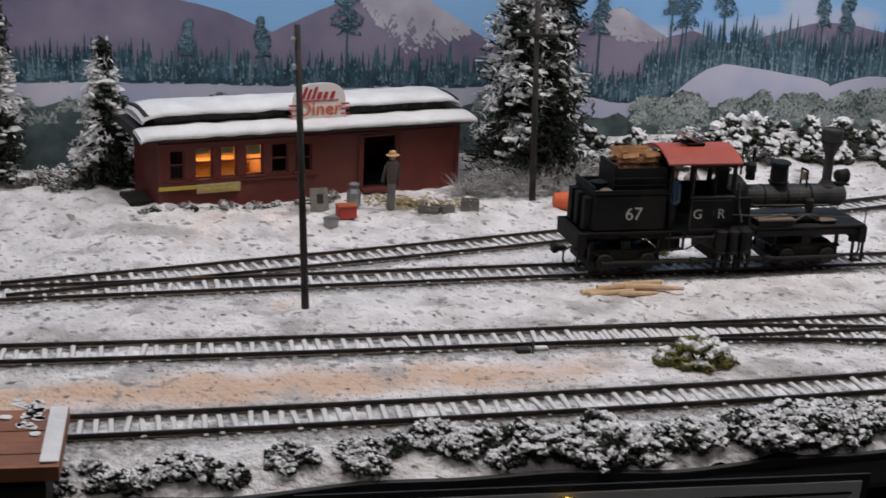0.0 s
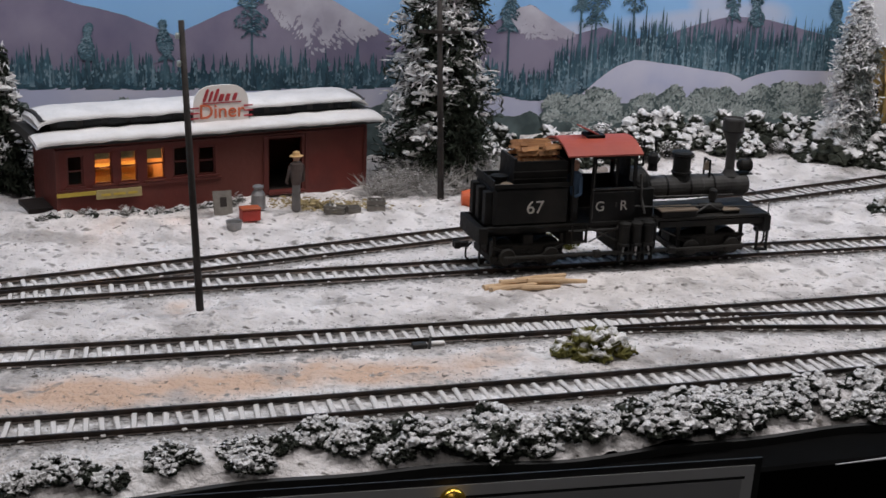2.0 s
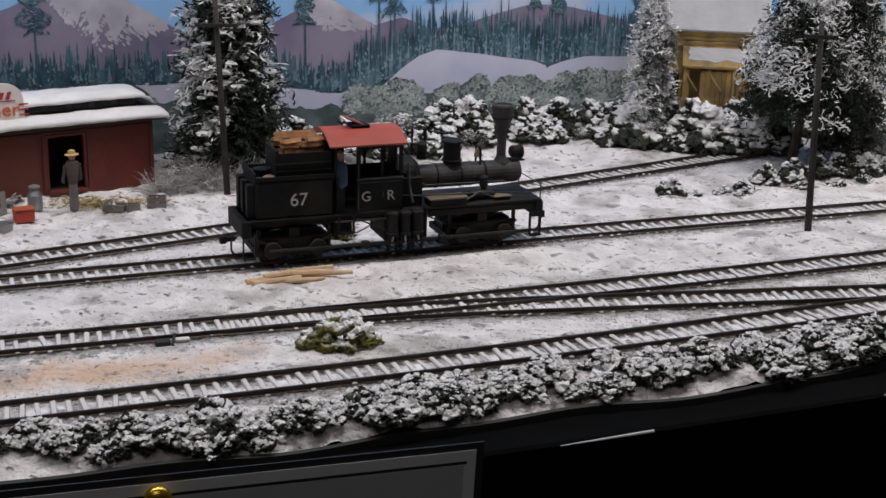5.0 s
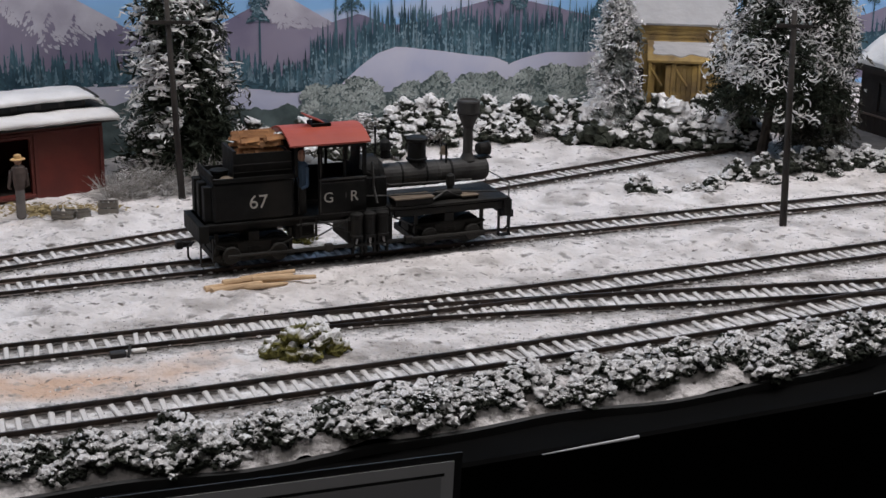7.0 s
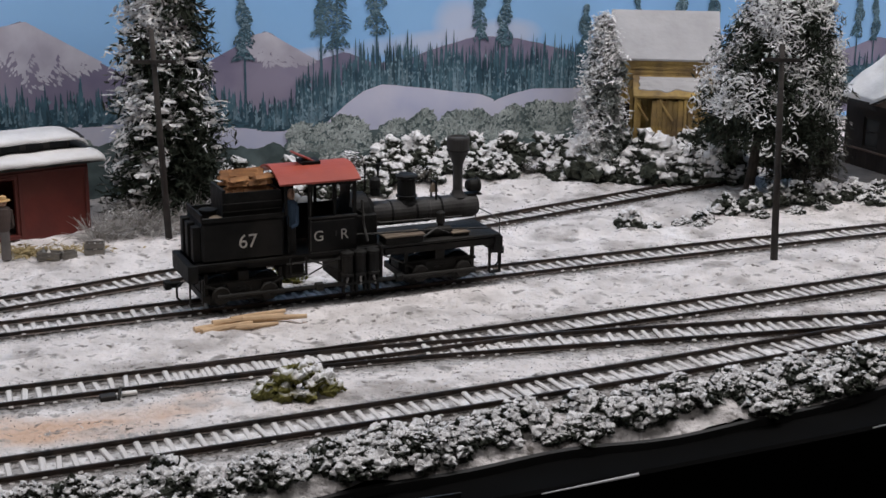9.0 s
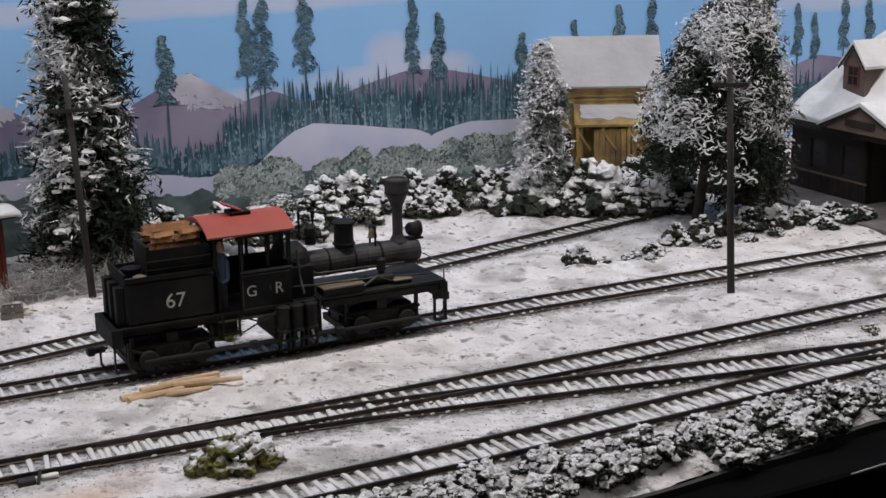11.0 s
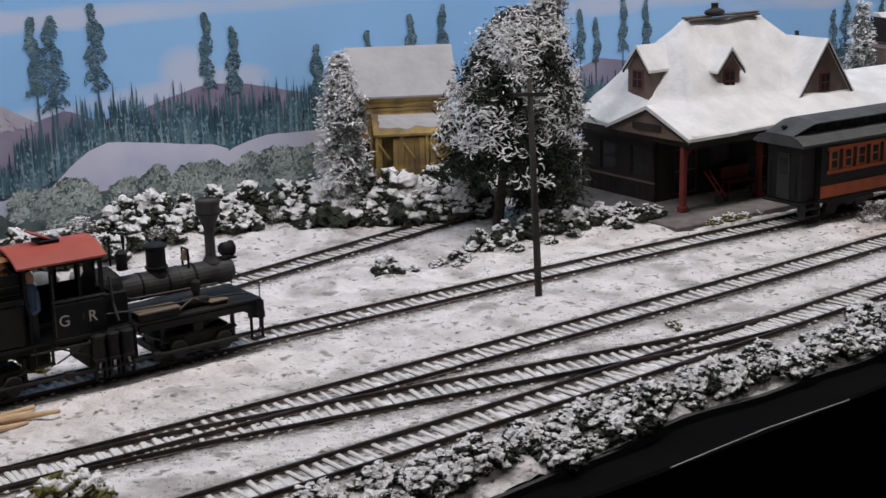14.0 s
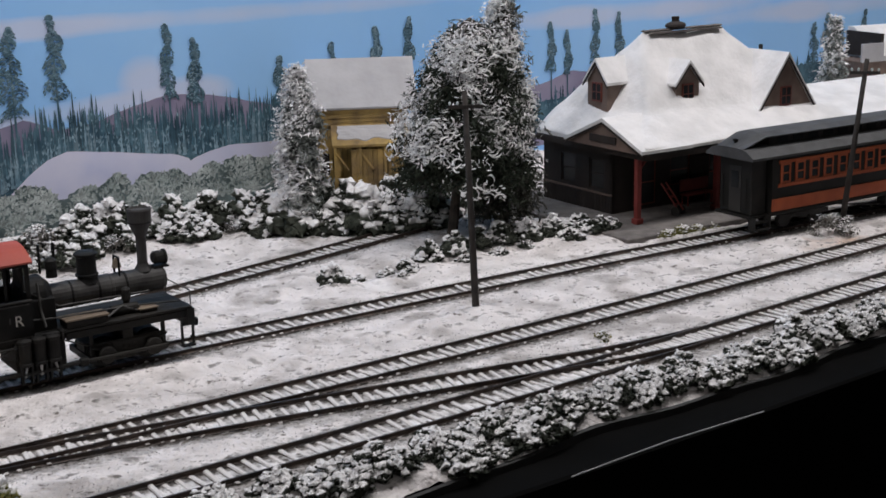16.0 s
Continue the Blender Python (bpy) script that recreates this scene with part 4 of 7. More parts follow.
    for z in (0.16, 0.11, 0.06):
        for s in (-1, 1):
            part("stripe", boxes((s * 0.275 - 0.045, s * 0.275 + 0.045, -0.02, -0.013, z, z + 0.014)), SIGN_RED, sg)
    # a person's name stands as plain slanted bars over a thin rule
    bm = bmesh.new()
    for x0, w, top in ((-0.175, 0.030, 0.345), (-0.120, 0.026, 0.325), (-0.070, 0.030, 0.345), (-0.015, 0.042, 0.292), (0.050, 0.042, 0.292), (0.125, 0.036, 0.296)):
        n = len(bm.verts)
        box(bm, x0, x0 + w, -0.02, -0.013, 0.222, top, bevel=0.008)
        bm.verts.ensure_lookup_table()
        for v in bm.verts[n:]:
            v.co.x += 0.35 * (v.co.z - 0.28)
    box(bm, -0.19, 0.20, -0.02, -0.013, 0.203, 0.211)
    part("name_bars", bm, SIGN_RED, sg)
    lettering("lettering", "Diner", 0.20, 0.006, SIGN_ORANGE, sg, Matrix.Translation((0, -0.018, 0.12)) @ pose(0, 0, 0, 90, 0, 0))
    for s in (-0.2, 0.2):
        part("leg", boxes((s - 0.01, s + 0.01, 0.0, 0.012, -0.02, 0.03)), BLACK, sg)
    # lamps inside
    for x in (0.62, 1.0):
        p = t.matrix_basis @ Vector((U * x, U * 0.42, U * 0.60))
        data = bpy.data.lights.new("diner_lamp", "POINT")
        data.energy, data.color, data.shadow_soft_size = 0.020, (1.0, 0.44, 0.13), 0.002
        new("diner_lamp", data).location = p
    for k, x in enumerate((0.50, 0.78, 1.06)):
        part("lamp_bulb", lathe([(0.004, -0.02), (0.022, 0.0), (0.02, 0.02), (0.004, 0.035)], 10, Matrix.Translation((x, 0.3, 0.55))), AMBER, t, "glowing lamp globe", smooth=True)
    for k in range(3):
        part("stool", lathe([(0.02, 0.06), (0.012, 0.08), (0.012, 0.2), (0.045, 0.21), (0.045, 0.24), (0.03, 0.25)], 10, Matrix.Translation((0.52 + 0.24 * k, 0.36, 0))), SIGN_ORANGE, t, smooth=True)


build_diner()


# ---- geared wood-burning locomotive ----
def build_loco():
    x0 = 1.55
    t = thing("locomotive", "weathered black geared wood burning locomotive with red cab roof", "locomotive", x0, line_main(x0), 0.055, math.degrees(math.atan(0.3705 - 0.0054 * 2.8)))
    B = 0.006
    # frame
    part("frame", boxes((-0.02, 2.98, -0.20, -0.13, 0.33, 0.42), (-0.02, 2.98, 0.13, 0.20, 0.33, 0.42), (-0.05, 0.04, -0.30, 0.30, 0.27, 0.43), (2.92, 3.0, -0.31, 0.31, 0.26, 0.42), (0.0, 1.6, -0.28, 0.28, 0.405, 0.43), bevel=B), LOCO, t)
    # tank with rolled rim
    tank = part("water_tank", boxes((0.09, 0.84, -0.275, 0.275, 0.43, 0.80), bevel=0.025), LOCO, t)
    part("rim", tube([(0.10, -0.265, 0.83), (0.84, -0.265, 0.80), ], 0.012, 8), WORN_GLINT, tank)
    part("coping", boxes((0.09, 0.84, -0.278, -0.262, 0.795, 0.835), (0.09, 0.84, 0.262, 0.278, 0.795, 0.835), (0.087, 0.102, -0.262, 0.262, 0.795, 0.87)), LOCO, tank)
    part("filler_hatch", lathe([(0.075, 0.80), (0.075, 0.86), (0.085, 0.865), (0.085, 0.88), (0.01, 0.89)], 18, Matrix.Translation((0.20, -0.08, 0))), LOCO, tank, smooth=False)
    part("hose_coil", lathe([(0.05, 0.80), (0.06, 0.82), (0.03, 0.835)], 12, Matrix.Translation((0.24, -0.18, 0))), BRONZE, tank)
    for y in (-0.23, -0.03, 0.15):
        part("rear_pocket", boxes((0.02, 0.09, y, y + 0.09, 0.44, 0.76), bevel=0.006), LOCO, tank)
    lettering("number", "67", 0.175, 0.002, LETTER, tank, Matrix.Translation((0.50, -0.279, 0.60)) @ pose(0, 0, 0, 90, 0, 0))
    for k in range(9):
        part("rivet", lathe([(0.008, 0.0), (0.006, 0.005), (0.001, 0.007)], 6, Matrix.Translation((0.14 + 0.08 * k, -0.275, 0.455)) @ pose(0, 0, 0, 90, 0, 0)), LOCO, tank)
    # wood bunker
    bunk = part("wood_bunker", boxes((0.30, 0.33, -0.20, 0.20, 0.80, 1.06), (0.33, 0.82, -0.20, -0.175, 0.80, 1.03), (0.33, 0.82, 0.175, 0.20, 0.80, 1.03), (0.82, 0.84, -0.20, 0.20, 0.80, 1.02)), LOCO, t)
    for z in (0.86, 0.93):
        part("slat", boxes((0.29, 0.84, -0.208, -0.20, z, z + 0.008)), BLACK, bunk)
    # cab
    cab = part("cab_side", wall(1.06, 1.52, 0.40, 1.08, [(1.10, 1.30, 0.77, 1.05), (1.325, 1.485, 0.77, 1.05)], -0.285, -0.265), LOCO, t)
    part("cab_side", wall(0.86, 1.52, 0.40, 1.08, [(1.10, 1.30, 0.77, 1.05), (1.325, 1.485, 0.77, 1.05)], 0.265, 0.285), LOCO, t)
    part("cab_front", boxes((1.505, 1.52, -0.265, -0.12, 0.43, 0.8), (1.505, 1.52, 0.12, 0.265, 0.43, 0.8), (1.505, 1.52, -0.265, 0.265, 1.02, 1.08), (1.505, 1.52, -0.265, -0.24, 0.8, 1.02), (1.505, 1.52, 0.24, 0.265, 0.8, 1.02), (1.505, 1.52, -0.12, 0.12, 0.43, 1.02)), LOCO, t)
    part("window_ledge", boxes((1.06, 1.52, -0.315, -0.285, 0.755, 0.77), bevel=0.004), WORN_GLINT, cab)
    part("panel_edge", boxes((1.08, 1.50, -0.291, -0.285, 0.72, 0.73), (1.08, 1.50, -0.291, -0.285, 0.43, 0.44)), WORN_GLINT, cab)
    part("cab_post", boxes((0.845, 0.87, -0.28, -0.255, 0.80, 1.10)), LOCO, t)
    part("grab_rail", tube([(1.075, -0.30, 0.46), (1.075, -0.30, 1.0)], 0.006), WORN_GLINT, cab)
    part("grab_rail", tube([(0.87, -0.295, 0.46), (0.87, -0.295, 0.80)], 0.006), LOCO, cab)
    lettering("letter", "G", 0.135, 0.002, LETTER, cab, Matrix.Translation((1.155, -0.288, 0.585)) @ pose(0, 0, 0, 90, 0, 0))
    lettering("letter", "R", 0.135, 0.002, LETTER, cab, Matrix.Translation((1.40, -0.288, 0.585)) @ pose(0, 0, 0, 90, 0, 0))
    part("worn_letter", boxes((1.315, 1.330, -0.288, -0.286, 0.575, 0.625)), STACK, cab, "worn away letter stroke")
    arc = [(0.35 - 0.70 * k / 12, 1.105 + 0.108 * (1 - (1 - k / 6) ** 2)) for k in range(13)]
    roof = part("cab_roof", prism(arc + [(0.345 * (k / 4 - 1), 1.088 + 0.104 * (1 - (k / 4 - 1) ** 2)) for k in range(9)], 0.78, 1.54), CABROOF, t, "bright red curved roof")
    part("roof_vent", boxes((1.07, 1.25, -0.09, 0.09, 1.205, 1.240), bevel=B), LOCO, roof)
    part("vent_lid", box(bmesh.new(), -0.11, 0.11, -0.085, 0.085, -0.006, 0.006, m=Matrix.Translation((1.12, 0.0, 1.266)) @ pose(0, 0, 0, 0, 24, 0)), CABROOF, roof)
    # boiler
    def along(profile, x, y, z, n=22):
        return lathe(profile, n, Matrix.Translation((x, y, z)) @ pose(0, 0, 0, 0, 90, 0))
    boil = part("boiler", along([(0.10, 0), (0.118, 0.02), (0.118, 0.62), (0.121, 0.625), (0.121, 0.645), (0.115, 0.65), (0.115, 1.12), (0.108, 1.14), (0.06, 1.16)], 1.70, 0.03, 0.665), BOILER, t, smooth=False)
    part("firebox_wrapper", along([(0.12, 0), (0.19, 0.01), (0.19, 0.20), (0.12, 0.27)], 1.50, 0.03, 0.70), LOCO, boil)
    part("firebox_side", boxes((1.50, 1.76, -0.19, 0.22, 0.40, 0.72), bevel=0.01), LOCO, t)
    for x in (1.95, 2.2, 2.46):
        part("boiler_band", along([(0.119, 0), (0.123, 0.002), (0.123, 0.018), (0.119, 0.02)], x, 0.03, 0.665), LOCO, boil)
    part("steam_dome", lathe([(0.105, 0.74), (0.085, 0.79), (0.085, 0.80), (0.102, 0.805), (0.102, 0.82), (0.088, 0.825), (0.086, 0.98), (0.104, 0.99), (0.106, 1.01), (0.08, 1.025), (0.03, 1.03)], 22, Matrix.Translation((2.14, 0.03, 0))), LOCO, boil)
    part("sand_dome", lathe([(0.05, 0.75), (0.045, 0.82), (0.055, 0.83), (0.05, 0.9), (0.02, 0.93)], 16, Matrix.Translation((1.81, 0.0, 0.10))), LOCO, boil)
    part("whistle", lathe([(0.012, 0.8), (0.012, 1.02), (0.018, 1.03), (0.018, 1.09), (0.004, 1.1)], 8, Matrix.Translation((1.87, 0.08, 0.04))), LOCO, boil)
    part("safety_valve", lathe([(0.010, 0.8), (0.010, 1.0), (0.014, 1.01), (0.012, 1.06)], 8, Matrix.Translation((1.72, 0.03, 0.09))), LOCO, boil)
    bell = part("bell_bracket", tube([(2.42, -0.03, 0.76), (2.42, -0.03, 0.93), (2.42, 0.09, 0.93), (2.42, 0.09, 0.76)], 0.010), LOCO, boil)
    part("bell", lathe([(0.045, 0.80), (0.038, 0.83), (0.028, 0.87), (0.006, 0.89)], 12, Matrix.Translation((2.42, 0.03, 0.03))), BRONZE, bell)
    st = part("smokestack", lathe([(0.085, 0.76), (0.060, 0.80), (0.047, 0.83), (0.047, 1.07), (0.056, 1.10), (0.098, 1.195), (0.106, 1.21), (0.110, 1.325), (0.104, 1.34), (0.092, 1.345), (0.082, 1.325)], 22, Matrix.Translation((2.67, 0.03, 0))), STACK, t, "grey cabbage topped smokestack")
    part("stack_band", lathe([(0.105, 1.205), (0.112, 1.21), (0.112, 1.222), (0.105, 1.226)], 22, Matrix.Translation((2.67, 0.03, 0))), LOCO, st)
    lamp = part("headlamp_bracket", boxes((2.76, 2.90, -0.03, 0.09, 0.77, 0.785), (2.775, 2.79, -0.02, 0.08, 0.70, 0.77)), LOCO, t)
    part("headlamp", along([(0.045, 0), (0.06, 0.02), (0.062, 0.10), (0.07, 0.105), (0.07, 0.125), (0.055, 0.128)], 2.765, 0.03, 0.86, 16), LOCO, lamp)
    part("smokebox_door", along([(0.10, 0), (0.095, 0.015), (0.03, 0.022)], 2.845, 0.03, 0.665), BOILER, boil)
    # deck, boxes and pipes
    part("deck", boxes((1.74, 2.98, -0.31, 0.31, 0.415, 0.445), bevel=B), LOCO, t)
    tb = part("tool_box", boxes((1.80, 2.18, -0.305, -0.13, 0.445, 0.505), bevel=B), LOCO, t)
    part("lid", box(bmesh.new(), 1.79, 2.19, -0.315, -0.12, 0.505, 0.522, bevel=0.004), BRONZE, tb, "tan wooden lid")
    tb = part("tool_box", boxes((2.50, 2.66, -0.26, -0.16, 0.445, 0.475)), LOCO, t)
    part("lid", box(bmesh.new(), 2.49, 2.67, -0.27, -0.15, 0.475, 0.488, bevel=0.003), BRONZE, tb, "tan wooden lid")
    for p, r in (([(1.55, -0.16, 0.78), (1.8, -0.15, 0.62), (2.65, -0.12, 0.60)], 0.009), ([(1.55, -0.2, 0.55), (1.75, -0.26, 0.55), (2.4, -0.2, 0.52), (2.9, -0.2, 0.48)], 0.008), ([(1.62, -0.16, 0.86), (1.62, -0.2, 0.64), (1.62, -0.3, 0.5)], 0.012), ([(1.76, -0.3, 0.46), (1.76, -0.3, 0.36), (1.98, -0.28, 0.25)], 0.008), ([(2.98, -0.27, 0.42), (2.98, -0.27, 0.58), (2.98, 0.27, 0.58), (2.98, 0.27, 0.42)], 0.006), ([(1.06, -0.29, 0.38), (1.36, -0.29, 0.24)], 0.008), ([(1.06, -0.29, 0.24), (1.36, -0.29, 0.38)], 0.008), ([(0.85, -0.29, 0.36), (1.36, -0.29, 0.36)], 0.010), ([(2.2, -0.25, 0.47), (2.35, -0.2, 0.53), (2.48, -0.22, 0.47)], 0.012)):
        part("pipe", tube(p, r), WORN_GLINT, t)
    part("air_tank", along([(0.03, 0), (0.05, 0.02), (0.05, 0.26), (0.03, 0.28)], 2.24, -0.17, 0.49, 14), LOCO, t)
    part("pump", lathe([(0.04, 0.44), (0.04, 0.52), (0.03, 0.53), (0.03, 0.56), (0.042, 0.57), (0.042, 0.66), (0.02, 0.68)], 12, Matrix.Translation((2.42, -0.14, 0))), LOCO, t)
    # three upright cylinders with crankshaft
    for k in range(3):
        cy = part("cylinder", lathe([(0.058, 0.20), (0.062, 0.21), (0.062, 0.225), (0.052, 0.23), (0.052, 0.395), (0.062, 0.40), (0.062, 0.425), (0.02, 0.44)], 16, Matrix.Translation((1.41 + 0.125 * k, -0.33, 0))), LOCO, t)
        part("crosshead_guide", boxes((1.36 + 0.125 * k, 1.375 + 0.125 * k, -0.36, -0.30, 0.04, 0.20), (1.445 + 0.125 * k, 1.46 + 0.125 * k, -0.36, -0.30, 0.04, 0.20)), LOCO, cy)
        part("connecting_rod", tube([(1.41 + 0.125 * k, -0.345, 0.20), (1.41 + 0.125 * k + 0.02 * (k - 1), -0.345, 0.10)], 0.012), STEEL, cy)
    part("crankshaft", tube([(1.3, -0.335, 0.13), (1.80, -0.335, 0.13)], 0.022, 10), LOCO, t)
    part("line_shaft", tube([(0.2, -0.315, 0.13), (1.3, -0.33, 0.13)], 0.016, 8), LOCO, t)
    part("line_shaft", tube([(1.80, -0.33, 0.13), (2.72, -0.315, 0.13)], 0.016, 8), LOCO, t)
    for x in (1.14, 1.92):
        part("shaft_joint", boxes((x - 0.04, x + 0.04, -0.36, -0.295, 0.095, 0.165), bevel=0.01), LOCO, t)
    # trucks
    for cx in (0.46, 2.37):
        tr = part("truck_frame", boxes((cx - 0.34, cx + 0.34, -0.255, -0.225, 0.20, 0.245), (cx - 0.34, cx + 0.34, 0.225, 0.255, 0.20, 0.245), (cx - 0.30, cx + 0.30, -0.255, -0.225, 0.06, 0.09), (cx - 0.30, cx + 0.30, 0.225, 0.255, 0.06, 0.09), (cx - 0.05, cx + 0.05, -0.25, 0.25, 0.10, 0.33), (cx - 0.36, cx + 0.36, -0.10, 0.10, 0.10, 0.22), (cx - 0.16, cx + 0.16, -0.262, -0.222, 0.09, 0.235), bevel=0.005), LOCO, t)
        for sx in (-0.34, 0.34):
            part("brake_beam", boxes((cx + sx - 0.03, cx + sx + 0.03, -0.26, 0.26, 0.07, 0.13), (cx + sx - 0.015, cx + sx + 0.015, -0.25, -0.22, 0.10, 0.33)), LOCO, tr)
        part("truss_bar", tube([(cx - 0.36, -0.262, 0.23), (cx - 0.12, -0.262, 0.12), (cx + 0.12, -0.262, 0.12), (cx + 0.36, -0.262, 0.23)], 0.016), LOCO, tr)
        for sx in (-0.22, 0.22):
            for sy in (-1, 1):
                w = part("wheel", lathe([(0.02, -0.02), (0.128, -0.02), (0.128, 0.012), (0.142, 0.014), (0.142, 0.022), (0.03, 0.022)], 24, Matrix.Translation((cx + sx, sy * 0.165, 0.132)) @ pose(0, 0, 0, 90 * sy, 0, 0)), LOCO, tr)
                part("journal_box", boxes((cx + sx - 0.045, cx + sx + 0.045, sy * 0.255 - 0.025, sy * 0.255 + 0.025, 0.09, 0.20), bevel=0.008), LOCO, tr)
            part("bevel_gear", lathe([(0.02, 0), (0.085, 0.004), (0.075, 0.03), (0.02, 0.03)], 18, Matrix.Translation((cx + sx, -0.285, 0.132)) @ pose(0, 0, 0, 90, 0, 0)), LOCO, tr)
            part("axle", tube([(cx + sx, -0.2, 0.132), (cx + sx, 0.2, 0.132)], 0.02), LOCO, tr)
        for k in range(3):
            part("spring", lathe([(0.022, 0.09), (0.03, 0.10), (0.022, 0.115), (0.03, 0.13), (0.022, 0.145), (0.03, 0.16), (0.022, 0.18), (0.03, 0.195)], 10, Matrix.Translation((cx - 0.05 + 0.05 * k, -0.24, 0))), LOCO, tr)
    # tanks and boxes hung below the frame
    part("under_tank", boxes((0.84, 1.04, -0.22, 0.22, 0.20, 0.34), bevel=0.02), LOCO, t)
    part("bolster_plate", boxes((0.26, 0.66, -0.09, 0.09, 0.28, 0.33)), LOCO, t)
    part("bolster_plate", boxes((2.17, 2.57, -0.09, 0.09, 0.28, 0.33)), LOCO, t)
    part("side_stringer", boxes((1.80, 2.95, -0.285, -0.255, 0.34, 0.40)), LOCO, t)
    part("ash_pan", boxes((1.36, 1.80, -0.24, 0.24, 0.10, 0.36), bevel=0.02), LOCO, t)
    part("cylinder_saddle", boxes((1.34, 1.74, -0.29, -0.20, 0.16, 0.44), bevel=0.01), LOCO, t)
    # couplers, steps
    for x, s in ((-0.05, -1), (3.0, 1)):
        c = part("coupler", boxes((min(x, x + s * 0.11), max(x, x + s * 0.11), -0.025, 0.025, 0.17, 0.22), (min(x + s * 0.09, x + s * 0.15), max(x + s * 0.09, x + s * 0.15), -0.045, 0.045, 0.16, 0.235), bevel=0.008), LOCO, t)
        part("air_hose", tube([(x, -0.10, 0.24), (x + s * 0.06, -0.10, 0.2), (x + s * 0.06, -0.10, 0.10), (x + s * 0.02, -0.10, 0.06)], 0.010), LOCO, c)
    for x in (0.02, 2.93):
        part("step", boxes((x - 0.06, x + 0.06, -0.31, -0.25, 0.06, 0.075), (x - 0.06, x - 0.05, -0.30, -0.26, 0.075, 0.30), (x + 0.05, x + 0.06, -0.30, -0.26, 0.075, 0.30)), LOCO, t)
    part("cab_step", boxes((0.88, 1.04, -0.31, -0.25, 0.24, 0.255), (0.88, 0.895, -0.30, -0.27, 0.255, 0.405), (1.025, 1.04, -0.30, -0.27, 0.255, 0.405)), LOCO, t)
    return t


loco = build_loco()


def on_loco(name, label, category, x, y, z, rz=0.0, group=""):
    ob = thing(name, label, category, 0, 0, 0, group=group)
    ob.matrix_basis = loco.matrix_basis @ pose(U * x, U * y, U * z, 0, 0, rz)
    return ob


# split firewood lying in the bunker, each billet its own piece
for k in range(84):
    layer = k // 21
    ob = on_loco("firewood_billet", "split orange brown firewood billet in the bunker", "firewood", 0.43 + 0.31 * ((k * 7) % 10) / 10 + float(rng.uniform(-0.02, 0.02)), float(rng.uniform(-0.12, 0.12)), 0.93 + 0.075 * layer * (1 - 0.25 * abs(((k * 7) % 10) / 5 - 1)) + float(rng.uniform(0, 0.02)), float(rng.normal(0, 12)) + 4, "firewood in the bunker")
    l, w = float(rng.uniform(0.08, 0.12)), float(rng.uniform(0.013, 0.025))
    bm = prism([(-w, 0), (w, 0.004), (w * 0.8, w * 1.1), (-w * 0.4, w * 1.6)], -l, l)
    part("billet", bm, LOGWOOD, ob)


def figure(name, label, x, y, z, h, mats, rz=0.0, hat=False, m=None, cut=0.0):
    """A painted toy figure as one plain turned shape."""
    bm = lathe([(0.05, cut), (0.075, 0.02 + cut), (0.07, 0.45), (0.085, 0.5), (0.11, 0.72), (0.10, 0.80), (0.04, 0.84), (0.06, 0.88), (0.062, 0.95), (0.03, 1.0)] if not hat else [(0.05, cut), (0.075, 0.02 + cut), (0.07, 0.45), (0.085, 0.5), (0.11, 0.72), (0.10, 0.80), (0.04, 0.84), (0.06, 0.88), (0.06, 0.91), (0.115, 0.915), (0.115, 0.925), (0.065, 0.935), (0.055, 0.985), (0.02, 1.0)], 14)
    for s in (-1, 1):
        rod(bm, (s * 0.11, 0, 0.76), (s * 0.15, -0.05, 0.50), 0.032, 0.026, 8)
        rod(bm, (s * 0.15, -0.05, 0.50), (s * 0.10, -0.14, 0.46), 0.026, 0.022, 8)
    bmesh.ops.scale(bm, vec=(h, h * 0.8, h), verts=bm.verts)
    ob = part(name, bm, mats[0], None, smooth=False)
    for mt in mats[1:]:
        ob.data.materials.append(mt)
    for p in ob.data.polygons:
        zz = p.center.z / (h * U)
        p.material_index = min(len(mats) - 1, 0 if zz < 0.46 else 1 if zz < 0.84 else 2)
        if len(mats) > 3 and zz > 0.91:
            p.material_index = 3
    ob.matrix_basis = m if m else pose(U * x, U * y, U * z, 0, 0, rz)
    return tagged(ob, label, "figurine")


SKIN = material("painted_skin", (0.45, 0.27, 0.19), 0.7, second=(0.38, 0.22, 0.15), scale=200)
COAT = material("brown_coat", (0.10, 0.075, 0.065), 0.8, second=(0.07, 0.05, 0.045), scale=160)
TROUSER = material("grey_trousers", (0.17, 0.155, 0.15), 0.8, second=(0.12, 0.11, 0.105), scale=160)
HAT = material("straw_hat", (0.62, 0.40, 0.18), 0.8, second=(0.52, 0.32, 0.14), scale=200)
# the driver's legs are coloured black for the shade of the cab doorway
figure("driver_figurine", "small painted figurine in blue overalls leaning from the cab", 0, 0, 0, 0.62, (BLACK, BLUE, SKIN), m=loco.matrix_basis @ pose(U * 0.95, U * -0.13, U * 0.39, 0, 0, -60))
figure("worker_figurine", "small painted figurine with straw hat beside the diner door", -0.41, 14.67, lie(-0.41, 14.67), 0.67, (TROUSER, COAT, SKIN, HAT), rz=215, hat=True)


